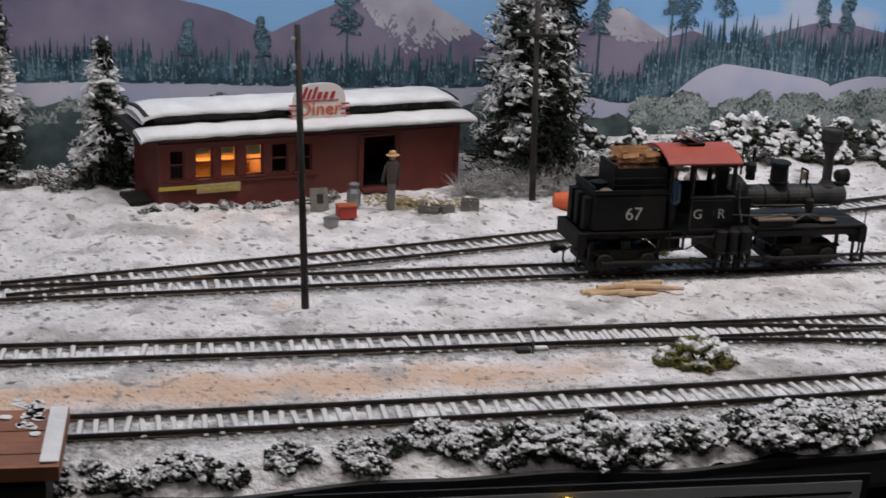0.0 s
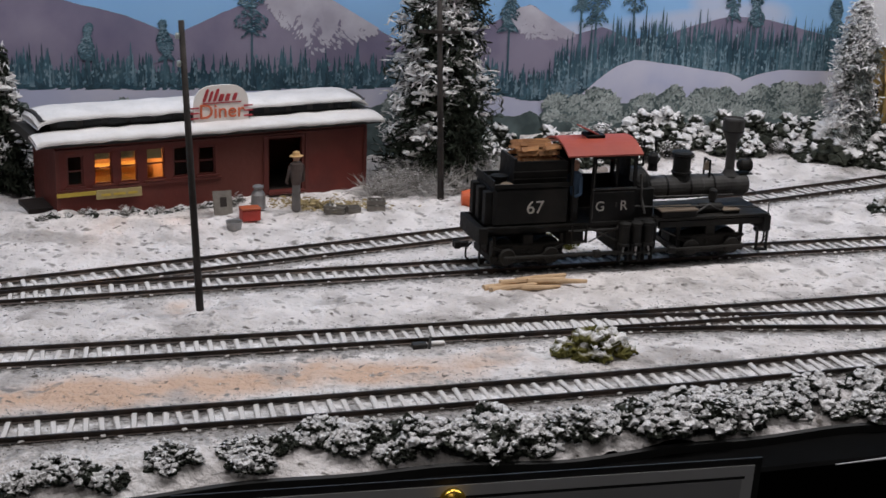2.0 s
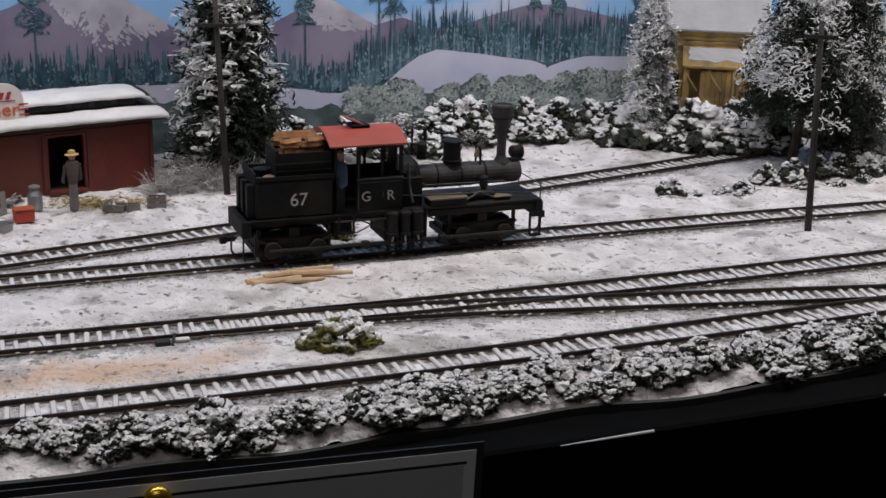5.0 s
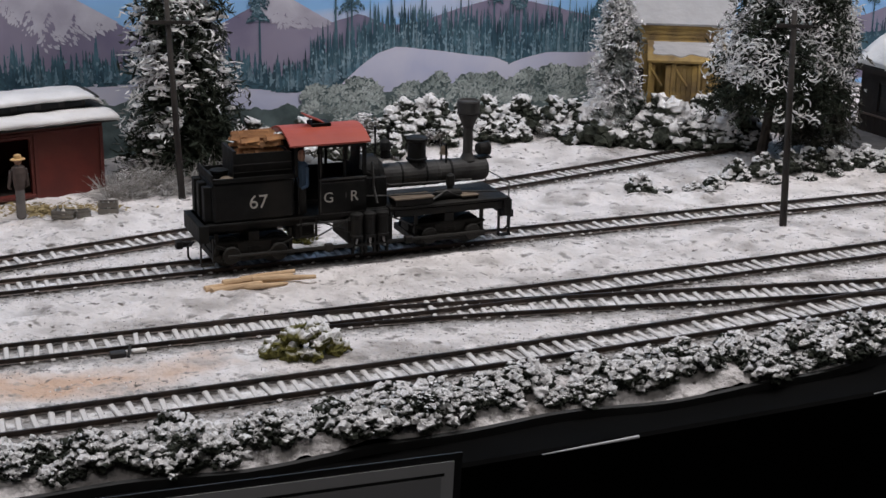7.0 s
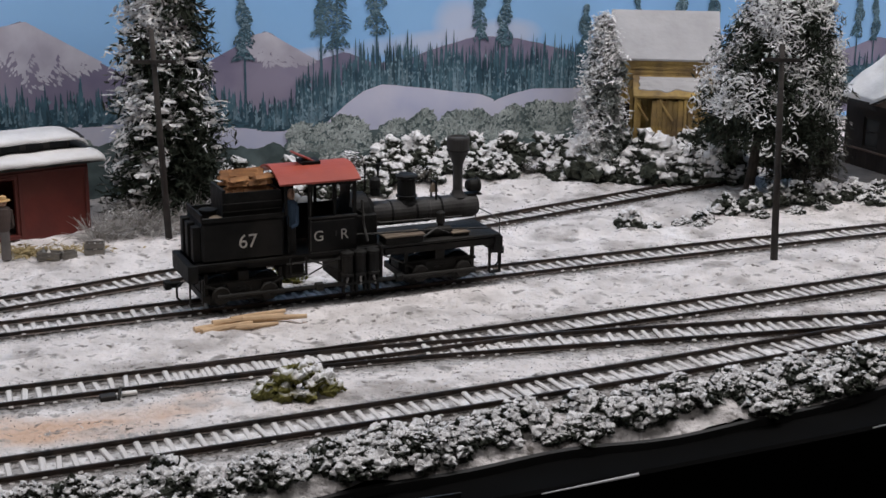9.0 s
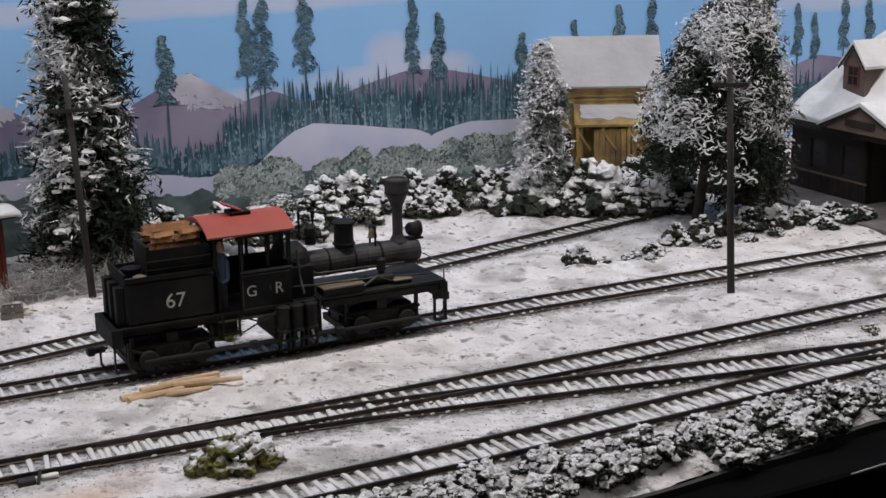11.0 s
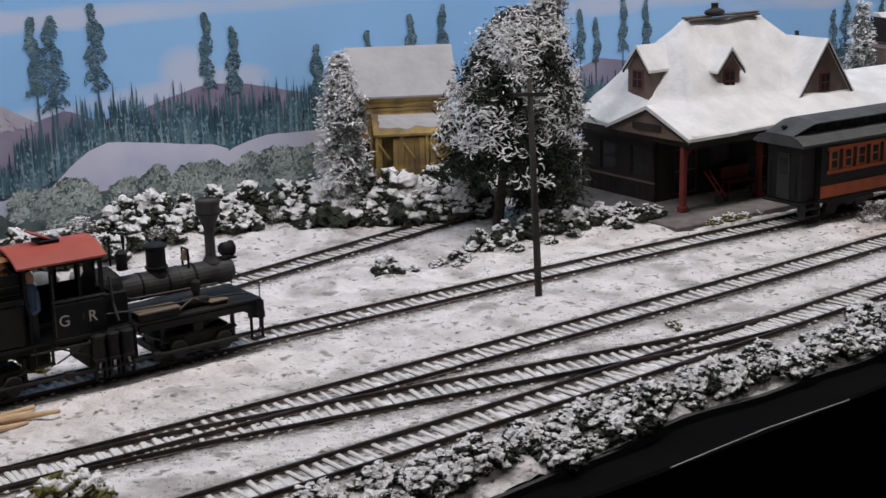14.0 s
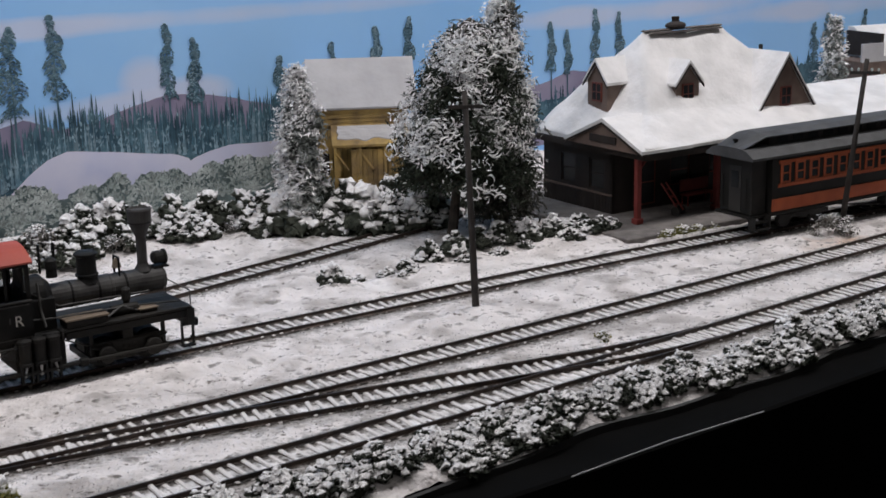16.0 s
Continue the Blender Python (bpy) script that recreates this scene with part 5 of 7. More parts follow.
# ---- railway coach beside the depot ----
def build_coach():
    xo = 11.18
    t = thing("railway_coach", "dark coach with vermilion window band standing at the depot", "railway coach", xo, line_main(xo), 0.055, math.degrees(math.atan(0.3705 - 0.0054 * 13)))
    L, w, x1 = 5.3, 0.33, 0.32
    wins = [(x1 + 0.16 + 0.245 * k, x1 + 0.16 + 0.245 * k + 0.15, 0.60, 0.84) for k in range(18)]
    side = part("body_side", wall(x1, x1 + L, 0.24, 0.95, wins, -w, -w + 0.03), COACH, t)
    part("body_side", boxes((x1, x1 + L, w - 0.03, w, 0.24, 0.95)), COACH, t)
    part("end_wall", wall(-w + 0.03, w - 0.03, 0.24, 0.95, [(-0.09, 0.09, 0.24, 0.80)], -x1 - 0.03, -x1), COACH, t).matrix_basis = pose(0, 0, 0, 0, 0, 90)
    part("floor_pan", boxes((x1 - 0.32, x1 + L, -w + 0.03, w - 0.03, 0.21, 0.24)), COACH, t)
    part("seat_row", boxes((x1 + 0.1, x1 + L - 0.1, 0.0, 0.05, 0.24, 0.6)), BROWN, t)
    for k, o in enumerate(wins):
        sash(t, *o, -w + 0.012, COACH_RED, GLASS, w=0.022)
        part("window_arch", boxes((o[0] - 0.03, o[0] - 0.004, -w - 0.010, -w - 0.001, 0.57, 0.87)), COACH_RED, t)
    part("window_band", boxes((x1 + 0.1, x1 + L, -w - 0.012, -w - 0.001, 0.845, 0.885), (x1 + 0.1, x1 + L, -w - 0.012, -w - 0.001, 0.555, 0.597)), COACH_RED, t, "vermilion moulding")
    part("lower_panel", boxes((x1, x1 + L, -w - 0.010, -w - 0.001, 0.27, 0.42)), COACH_RED, t, "vermilion lower panel")
    part("side_sill", boxes((x1 - 0.02, x1 + L, -w - 0.016, -w + 0.02, 0.22, 0.25)), COACH, t)
    o = 0.07
    low = [(-w - o, 0.93), (-w - o, 0.96), (-w + 0.03, 1.03), (-0.20, 1.06), (0.20, 1.06), (w - 0.03, 1.03), (w + o, 0.96), (w + o, 0.93)]
    part("lower_roof", prism(low, x1 - 0.40, x1 + L), COACH_ROOF, t, "grey canvas roof")
    cl = part("clerestory", boxes((x1 + 0.05, x1 + L, -0.20, 0.20, 1.06, 1.16)), COACH, t)
    for k in range(18):
        part("clerestory_light", boxes((x1 + 0.2 + 0.26 * k, x1 + 0.36 + 0.26 * k, -0.208, -0.20, 1.085, 1.145)), GLASS, cl)
    up = [(-0.25, 1.16), (-0.25, 1.175), (-0.12, 1.215), (0, 1.225), (0.12, 1.215), (0.25, 1.175), (0.25, 1.16)]
    part("upper_roof", prism(up, x1 - 0.05, x1 + L), COACH_ROOF, t, "grey canvas roof")
    # clerestory end slopes down to the platform hood
    bm = bmesh.new()
    a = [bm.verts.new((x1 - 0.05, y, z)) for y, z in up]
    b = [bm.verts.new((x1 - 0.40, y * 0.9, 1.045 + (z - 1.16) * 0.3)) for y, z in up]
    for k in range(len(up)):
        bm.faces.new((a[k], a[(k + 1) % len(up)], b[(k + 1) % len(up)], b[k]))
    bm.faces.new(a), bm.faces.new(b[::-1])
    part("roof_hood", bm, COACH_ROOF, t)
    part("roof_vent", lathe([(0.02, 1.05), (0.02, 1.12), (0.035, 1.125), (0.035, 1.15), (0.01, 1.16)], 10, Matrix.Translation((x1 - 0.3, 0, 0))), COACH, t)
    vb = part("vestibule", boxes((x1 - 0.28, x1 - 0.033, -0.27, 0.27, 0.24, 0.93), bevel=0.012), COACH, t, "dark closed vestibule")
    part("end_door", boxes((x1 - 0.288, x1 - 0.28, -0.10, 0.10, 0.26, 0.82)), BLACK, vb)
    part("door_light", boxes((x1 - 0.294, x1 - 0.288, -0.06, 0.06, 0.56, 0.76)), GLASS, vb)
    for y in (-0.2, 0.2):
        part("grab_rail", tube([(x1 - 0.30, y, 0.30), (x1 - 0.30, y, 0.70)], 0.007), COACH, vb)
    part("platform_step", boxes((x1 - 0.30, x1 - 0.06, -0.36, -0.26, 0.16, 0.175), (x1 - 0.30, x1 - 0.06, -0.38, -0.30, 0.08, 0.095), (x1 - 0.31, x1 - 0.30, -0.38, -0.26, 0.08, 0.24), (x1 - 0.06, x1 - 0.05, -0.38, -0.26, 0.08, 0.24)), COACH, t)
    for cx in (x1 + 0.65, x1 + L - 0.7):
        tr = part("truck_frame", boxes((cx - 0.42, cx + 0.42, -0.25, -0.22, 0.13, 0.18), (cx - 0.42, cx + 0.42, 0.22, 0.25, 0.13, 0.18), (cx - 0.06, cx + 0.06, -0.24, 0.24, 0.1, 0.21)), BLACK, t)
        for sx in (-0.27, 0.27):
            for sy in (-1, 1):
                part("wheel", lathe([(0.02, -0.02), (0.11, -0.02), (0.11, 0.01), (0.125, 0.012), (0.125, 0.022), (0.03, 0.022)], 20, Matrix.Translation((cx + sx, sy * 0.165, 0.115)) @ pose(0, 0, 0, 90 * sy, 0, 0)), BLACK, tr)
    part("truss_rod", tube([(x1 + 1.1, -0.22, 0.21), (x1 + 1.9, -0.22, 0.09), (x1 + 3.3, -0.22, 0.09), (x1 + 4.1, -0.22, 0.21)], 0.01), BLACK, t)
    part("battery_box", boxes((x1 + 2.1, x1 + 2.9, -0.27, -0.12, 0.06, 0.2), bevel=0.008), BLACK, t)


build_coach()


# ---- depot ----
def build_depot():
    t = thing("depot", "brown wooden station with steep snow covered bellcast roof", "station building", 10.36, 17.28, 0.0, 17.7)
    ZE = 0.97
    part("platform", boxes((-0.75, 8.0, -0.75, 2.4, -0.05, 0.05), bevel=0.01), STONE, t, "grey stone platform")
    # walls
    front = [(0.35, 0.75, 0.10, 0.70), (1.0, 1.35, 0.30, 0.70), (1.7, 2.1, 0.10, 0.70), (2.5, 2.85, 0.30, 0.70), (3.4, 3.75, 0.30, 0.70)]
    part("front_wall", wall(0, 6.5, 0.05, ZE, front, 0.45, 0.50), BROWN, t)
    part("back_wall", boxes((0, 6.5, 1.85, 1.90, 0.05, ZE)), BROWN, t)
    ends = [(0.62, 0.92, 0.34, 0.74), (1.22, 1.52, 0.34, 0.74)]
    e = part("end_wall", wall(0.45, 1.90, 0.05, ZE, ends, 0.0, 0.05), BROWN, t)
    e.matrix_basis = Matrix(((0, 1, 0, 0), (1, 0, 0, 0), (0, 0, 1, 0), (0, 0, 0, 1)))
    for k, o in enumerate(ends):
        w = sash(t, *o, 0.025, BROWN, GLASS)
        w.matrix_basis = Matrix(((0, 1, 0, 0), (1, 0, 0, 0), (0, 0, 1, 0), (0, 0, 0, 1)))
    part("end_wall", boxes((6.45, 6.5, 0.50, 1.85, 0.05, ZE)), BROWN, t)
    for o in front:
        sash(t, *o, 0.475, SASH, GLASS)
    part("wainscot_rail", boxes((-0.015, 0.0, 0.45, 1.9, 0.28, 0.305)), SHINGLE, t)
    for k in range(24):
        y = 0.46 + 0.06 * k
        part("board", boxes((-0.008, -0.001, y, y + 0.052, 0.05, 0.27)), BROWN, t)
    # porch posts with braces
    for x, y in ((-0.10, -0.16), (1.25, -0.16), (2.65, -0.16), (4.0, -0.16)):
        p = part("porch_post", boxes((x - 0.035, x + 0.035, y - 0.035, y + 0.035, 0.05, ZE - 0.04), bevel=0.006), POST, t, "red painted post")
        part("base_block", boxes((x - 0.055, x + 0.055, y - 0.055, y + 0.055, 0.05, 0.12), bevel=0.006), POST, p)
        bm = bmesh.new()
        rod(bm, (x + 0.03, y, ZE - 0.22), (x + 0.2, y, ZE - 0.05), 0.02, 0.02, 6)
        part("brace", bm, POST, p)
    # bellcast hip roof in two pitches, with thickness and snow
    u0, u1, v0, v1 = -0.16, 3.75, -0.38, 1.85

    def hip(a, z0, z1, ztop, inset, grow, ru0, ru1, rv):
        bm = bmesh.new()
        r0 = [(u0 - grow, v0 - grow), (u1 + grow, v0 - grow), (u1 + grow, v1 + grow), (u0 - grow, v1 + grow)]
        r1 = [(u0 + inset, v0 + inset), (u1 - inset, v0 + inset), (u1 - inset, v1 - 0.3 * inset), (u0 + 0.45 * inset, v1 - 0.2 * inset)]
        base = [bm.verts.new((x, y, z0)) for x, y in r0]
        rim = [bm.verts.new((x, y, z0 + a)) for x, y in r0]
        mid = [bm.verts.new((x, y, z1)) for x, y in r1]
        A, C = bm.verts.new((ru0, rv, ztop)), bm.verts.new((ru1, rv, ztop))
        for k in range(4):
            j = (k + 1) % 4
            bm.faces.new((base[k], base[j], rim[j], rim[k]))
            bm.faces.new((rim[k], rim[j], mid[j], mid[k]))
        bm.faces.new((mid[0], mid[1], C, A)), bm.faces.new((mid[1], mid[2], C)), bm.faces.new((mid[2], mid[3], A, C)), bm.faces.new((mid[3], mid[0], A))
        bm.faces.new(base[::-1])
        return bm

    part("roof", hip(0.03, ZE - 0.03, 1.30, 2.26, 0.62, 0.0, 0.92, 2.33, 0.95), BLACK, t)
    bm = hip(0.03, ZE + 0.005, 1.335, 2.29, 0.60, 0.005, 0.92, 2.33, 0.95)
    bmesh.ops.subdivide_edges(bm, edges=list(bm.edges), cuts=14, use_grid_fill=True)
    for v in bm.verts:
        k = noise.noise(v.co * 2.2) * 0.035 + noise.noise(v.co * 7) * 0.012
        if v.co.z > ZE + 0.02:
            v.co += Vector((0, 0, k + 0.012))
    part("roof_snow", bm, ROOF_SNOW, t, "smooth thick roof snow", smooth=True)
    part("ridge_cap", boxes((0.92, 2.33, 0.91, 0.99, 2.30, 2.325), bevel=0.010), STONE, t, "grey bare ridge")
    part("ridge_patch", boxes((0.98, 2.28, 0.86, 0.91, 2.27, 2.295)), STONE, t)
    ch = part("chimney", lathe([(0.15, 2.33), (0.17, 2.35), (0.16, 2.375), (0.10, 2.40), (0.06, 2.41), (0.055, 2.44), (0.06, 2.45), (0.06, 2.475)], 16, Matrix.Translation((1.50, 0.95, 0)) @ Matrix.Diagonal((1, 0.6, 1, 1))), BROWN, t)

    # gabled dormers: a house-shaped box with its own snow roof
    def dormer(m, w, zb, zs, zt, depth, face, win, over=0.05):
        bm = prism([(-w, zb), (w, zb), (w, zs), (0, zt), (-w, zs)], 0.0, depth)
        bmesh.ops.transform(bm, matrix=m, verts=bm.verts)
        d = part("dormer", bm, face, t, "brown boarded dormer")
        k = (zt - zs) / w
        for s in (-1, 1):
            o = [(0, zt + 0.015), (s * (w + over), zs - over * k + 0.015), (s * (w + over), zs - over * k + 0.05), (0, zt + 0.06)]
            b = prism(o if s > 0 else o[::-1], -over, depth)
            bmesh.ops.transform(b, matrix=m, verts=b.verts)
            part("dormer_roof", b, ROOF_SNOW, d, "snow on dormer roof")
            o = [(0, zt + 0.012), (s * (w + over), zs - over * k + 0.012), (s * (w + over), zs - over * k - 0.018), (0, zt - 0.018)]
            b = prism(o, -over - 0.004, -over + 0.016)
            bmesh.ops.transform(b, matrix=m, verts=b.verts)
            part("bargeboard", b, BROWN, d)
        ww, za, zb2 = win
        b = boxes((-0.018, 0.0, -ww, ww, za, zb2))
        bmesh.ops.transform(b, matrix=m, verts=b.verts)
        f = part("dormer_window", b, SASH, d, "red window sash")
        for a, c in ((-ww + 0.02, -0.01), (0.01, ww - 0.02)):
            b = boxes((-0.022, -0.018, a, c, za + 0.02, (za + zb2) / 2 - 0.008), (-0.022, -0.018, a, c, (za + zb2) / 2 + 0.008, zb2 - 0.02))
            bmesh.ops.transform(b, matrix=m, verts=b.verts)
            part("pane", b, GLASS, f)
        return d

    dormer(Matrix.Translation((1.17, 0.34, 0)) @ pose(0, 0, 0, 0, 0, 90), 0.20, 1.25, 1.68, 1.91, 0.62, SHINGLE, (0.10, 1.39, 1.66))
    dormer(Matrix.Translation((0.24, 1.05, 0)), 0.20, 1.30, 1.71, 1.95, 0.60, SHINGLE, (0.10, 1.44, 1.69))
    dormer(Matrix.Translation((2.70, 0.06, 0)) @ pose(0, 0, 0, 0, 0, 90), 0.56, 1.10, 1.17, 1.92, 1.0, SHINGLE, (0.10, 1.26, 1.52), 0.05)
    # low gable over the end porch with a name board
    gc, gw = 0.37, 0.72
    g = part("porch_gable", prism([(gc - gw, ZE - 0.01), (gc + gw, ZE - 0.01), (gc, ZE + 0.31)], -0.22, 0.5), SHINGLE, t)
    for s in (-1, 1):
        o = [(gc, ZE + 0.325), (gc + s * (gw + 0.05), ZE - 0.0), (gc + s * (gw + 0.05), ZE + 0.04), (gc, ZE + 0.375)]
        part("porch_roof", prism(o if s > 0 else o[::-1], -0.25, 0.6), ROOF_SNOW, g, "snow on porch gable")
        o = [(gc, ZE + 0.322), (gc + s * (gw + 0.05), ZE - 0.004), (gc + s * (gw + 0.05), ZE - 0.03), (gc, ZE + 0.295)]
        part("bargeboard", prism(o if s > 0 else o[::-1], -0.256, -0.235), BROWN, g)
    part("name_board", boxes((-0.245, -0.222, gc - 0.26, gc + 0.26, ZE + 0.06, ZE + 0.15), bevel=0.004), BROWN, g, "dark name board with unreadable writing")
    part("end_beam", boxes((-0.16, -0.11, -0.38, 1.85, ZE - 0.09, ZE - 0.03)), BROWN, t)
    part("front_beam", boxes((-0.11, 6.4, -0.38, -0.33, ZE - 0.09, ZE - 0.03)), BROWN, t)
    # low freight wing
    part("wing_roof", prism([(-0.3, ZE - 0.04), (2.35, ZE - 0.04), (2.35, ZE), (1.02, 1.26), (-0.3, ZE)], 3.7, 8.0), BLACK, t)
    bm = prism([(-0.31, ZE + 0.004), (2.36, ZE + 0.004), (2.36, ZE + 0.05), (1.02, 1.33), (-0.31, ZE + 0.05)], 3.5, 8.02)
    part("wing_snow", bm, ROOF_SNOW, t, "thick snow on low wing roof")
    part("stovepipe", boxes((3.02, 3.06, 0.85, 0.89, 1.80, 2.0), (2.9, 3.18, 0.86, 0.88, 1.90, 1.915)), BLACK, t)
    # bench and barrow under the porch
    b = thing("porch_bench", "dark red wooden bench on the station platform", "bench")
    b.matrix_basis = t.matrix_basis @ pose(U * 1.3, U * 0.25, U * 0.05, 0, 0, 0)
    part("seat", boxes((-0.25, 0.25, -0.07, 0.07, 0.14, 0.16)), POST, b)
    part("backrest", boxes((-0.25, 0.25, 0.06, 0.08, 0.18, 0.34)), POST, b)
    for sx in (-0.22, 0.2):
        for sy in (-0.06, 0.05):
            part("leg", boxes((sx, sx + 0.02, sy, sy + 0.015, 0.0, 0.14)), POST, b)
    h = thing("hand_truck", "dark red two wheeled baggage barrow on the platform", "baggage barrow")
    h.matrix_basis = t.matrix_basis @ pose(U * 0.62, U * -0.05, U * 0.05, 0, 0, 20)
    for s in (-0.06, 0.06):
        part("rail", tube([(s, -0.1, 0.06), (s, 0.16, 0.40)], 0.014), POST, h)
        part("wheel", lathe([(0.01, -0.01), (0.06, -0.01), (0.06, 0.01), (0.01, 0.01)], 14, Matrix.Translation((s * 1.3, -0.06, 0.06)) @ pose(0, 0, 0, 0, 90, 0)), BLACK, h)
    for k in range(3):
        part("crossbar", boxes((-0.06, 0.06, -0.04 + 0.07 * k, -0.02 + 0.07 * k, 0.13 + 0.09 * k, 0.15 + 0.09 * k)), POST, h)


build_depot()


# ---- yellow barn ----
def build_barn():
    t = thing("barn", "weathered yellow board barn with snow covered roof", "barn", 6.62, 18.86, 0.0, -9)
    zb = lie(6.9, 19.0) - 0.05
    W, D, ZE, ZR = 1.16, 1.1, 1.46, 2.00
    part("back_wall", boxes((0.0, W, D - 0.04, D, zb, ZE)), BARNWOOD, t)
    for k in range(19):
        x = k * W / 19
        part("wall_board", boxes((x, x + W / 19 - 0.006, 0.0, 0.03 + 0.006 * (k % 3), zb, ZE - 0.03 + 0.008 * ((k * 5) % 3))), BARNWOOD, t)
    for k in range(4):
        bm = boxes((-0.01, W + 0.01, -0.022 + 0.004 * (k % 2), 0.0, 1.262 + 0.043 * k, 1.300 + 0.043 * k))
        bmesh.ops.subdivide_edges(bm, edges=[e for e in bm.edges if abs(e.verts[0].co.x - e.verts[1].co.x) > 0.5], cuts=12)
        for v in bm.verts:
            v.co.z += 0.016 * noise.noise(Vector((v.co.x * 5, k * 0.6, 1.0)))
        part("upper_plank", bm, BARNWOOD, t)
    for nm, x in (("west", 0.0), ("east", W - 0.03)):
        bm = prism([(0.03, zb), (D - 0.04, zb), (D - 0.04, ZE), (D / 2, ZR - 0.05), (0.03, ZE)], x, x + 0.03)
        part("gable_wall", bm, BARNWOOD, t)
    for k in range(14):
        y = 0.04 + k * (D - 0.1) / 14
        top = ZE + (ZR - 0.08 - ZE) * (1 - abs(y - D / 2) / (D / 2))
        part("gable_board", boxes((-0.014, -0.001, y, y + 0.062, zb, top)), BARNWOOD, t)
    o, k = 0.03, (ZR - ZE) / (D / 2)
    for s in (-1, 1):
        yy = D / 2 + s * (D / 2 + o)
        ol = [(D / 2, ZR), (yy, ZE - o * k), (yy, ZE - o * k + 0.035), (D / 2, ZR + 0.04)]
        part("roof", prism(ol, -0.12, W + 0.12), BARNWOOD, t)
        ol = [(D / 2, ZR + 0.041), (yy + s * 0.01, ZE - o * k + 0.036), (yy + s * 0.012, ZE - o * k + 0.062), (D / 2, ZR + 0.066)]
        part("roof_snow", prism(ol, -0.13, W + 0.13), CARD_SNOW, t, "flat sheet of roof snow")
    ln = part("leanto_roof", prism([(-0.02, 1.24), (-0.30, 1.02), (-0.30, 1.05), (-0.02, 1.275)], 0.16, W + 0.02), BARNWOOD, t)
    verts, faces, n = [], [], 24
    for i in range(n + 1):
        for j in range(7):
            x = 0.24 + (W - 0.30) * i / n
            f = j / 6
            w = 0.05 * noise.noise(Vector((x * 6, f * 3, 2.0)))
            y = -0.05 - (0.18 + w) * f
            verts.append((x + 0.03 * noise.noise(Vector((f * 7, i * 0.1, 4.0))), y, 1.281 + (y + 0.02) * 0.786 - 0.004 + (0.020 + 0.012 * noise.noise(Vector((x * 9, f * 5, 0)))) * math.sin(math.pi * min(0.98, 0.12 + 0.8 * f))))
    for i in range(n):
        for j in range(6):
            a = i * 7 + j
            faces.append((a, a + 1, a + 8, a + 7))
    k = len(verts)
    verts += [(x, y, z - 0.03) for x, y, z in verts]
    faces += [tuple(q + k for q in f[::-1]) for f in faces]
    rim = [j for j in range(7)] + [i * 7 + 6 for i in range(1, n + 1)] + [n * 7 + j for j in range(5, -1, -1)] + [i * 7 for i in range(n - 1, 0, -1)]
    faces += [(a, b, b + k, a + k) for a, b in zip(rim, rim[1:] + rim[:1])]
    mesh_part("leanto_snow", verts, faces, CARD_SNOW, ln, "patchy snow on lean-to roof")
    for x in (0.18, 0.5, 0.82, 1.12):
        part("leanto_post", boxes((x, x + 0.035, -0.29, -0.255, zb - 0.1, 1.03)), BARNWOOD, ln)
    for k in range(14):
        if k in (1, 2):
            continue
        x = 0.20 + k * 0.068
        part("leanto_board", boxes((x, x + 0.062, -0.262, -0.245 + 0.004 * (k % 3), zb - 0.05, 0.99 - 0.01 * (k % 2))), BARNWOOD, ln)
    for k in range(3):
        bm = bmesh.new()
        rod(bm, (0.2 + 0.32 * k, -0.272, 0.95), (0.36 + 0.32 * k, -0.272, 0.72), 0.016, 0.016, 6)
        part("brace", bm, BARNWOOD, ln)
    part("hay_door", boxes((0.03, 0.13, -0.012, -0.001, 0.62, 0.9)), BROWN, t)


build_barn()


def build_town_house():
    t = thing("town_house", "brown timber town building with flat snowy parapet roofs behind the depot", "house", 16.05, 21.3, 0.0, 8)
    part("wall", boxes((0.0, 0.95, 0, 0.9, 0, 1.36)), SHINGLE, t)
    part("wall", boxes((0.95, 2.4, -0.25, 0.9, 0, 1.50)), TOWNWOOD, t, "orange brown timber wall")
    part("parapet", boxes((-0.04, 0.40, -0.04, 0.0, 1.36, 1.66), (0.40, 0.95, -0.04, 0.0, 1.36, 1.44)), CARD_SNOW, t, "pale snow covered parapet")
    part("roof_snow", prism([(0.0, 1.37), (0.9, 1.37), (0.9, 1.86), (0.75, 1.86)], 0.42, 2.4), ROOF_SNOW, t, "snow covered lean roof")
    part("roof_edge", boxes((0.36, 0.42, 0.0, 0.86, 1.40, 1.80)), BROWN, t, "dark bare roof edge")
    part("eave_snow", boxes((0.93, 2.44, -0.30, 0.1, 1.50, 1.58), bevel=0.02), ROOF_SNOW, t, "snow along the eaves")
    for x in (0.12, 0.5, 0.78, 1.25, 1.8):
        w = part("window", boxes((x, x + 0.11, -0.015 - 0.25 * (x > 0.95), -0.25 * (x > 0.95), 0.92, 1.20)), SASH, t)
        part("pane", boxes((x + 0.02, x + 0.09, -0.019 - 0.25 * (x > 0.95), -0.015 - 0.25 * (x > 0.95), 0.94, 1.18)), GLASS, w)


build_town_house()


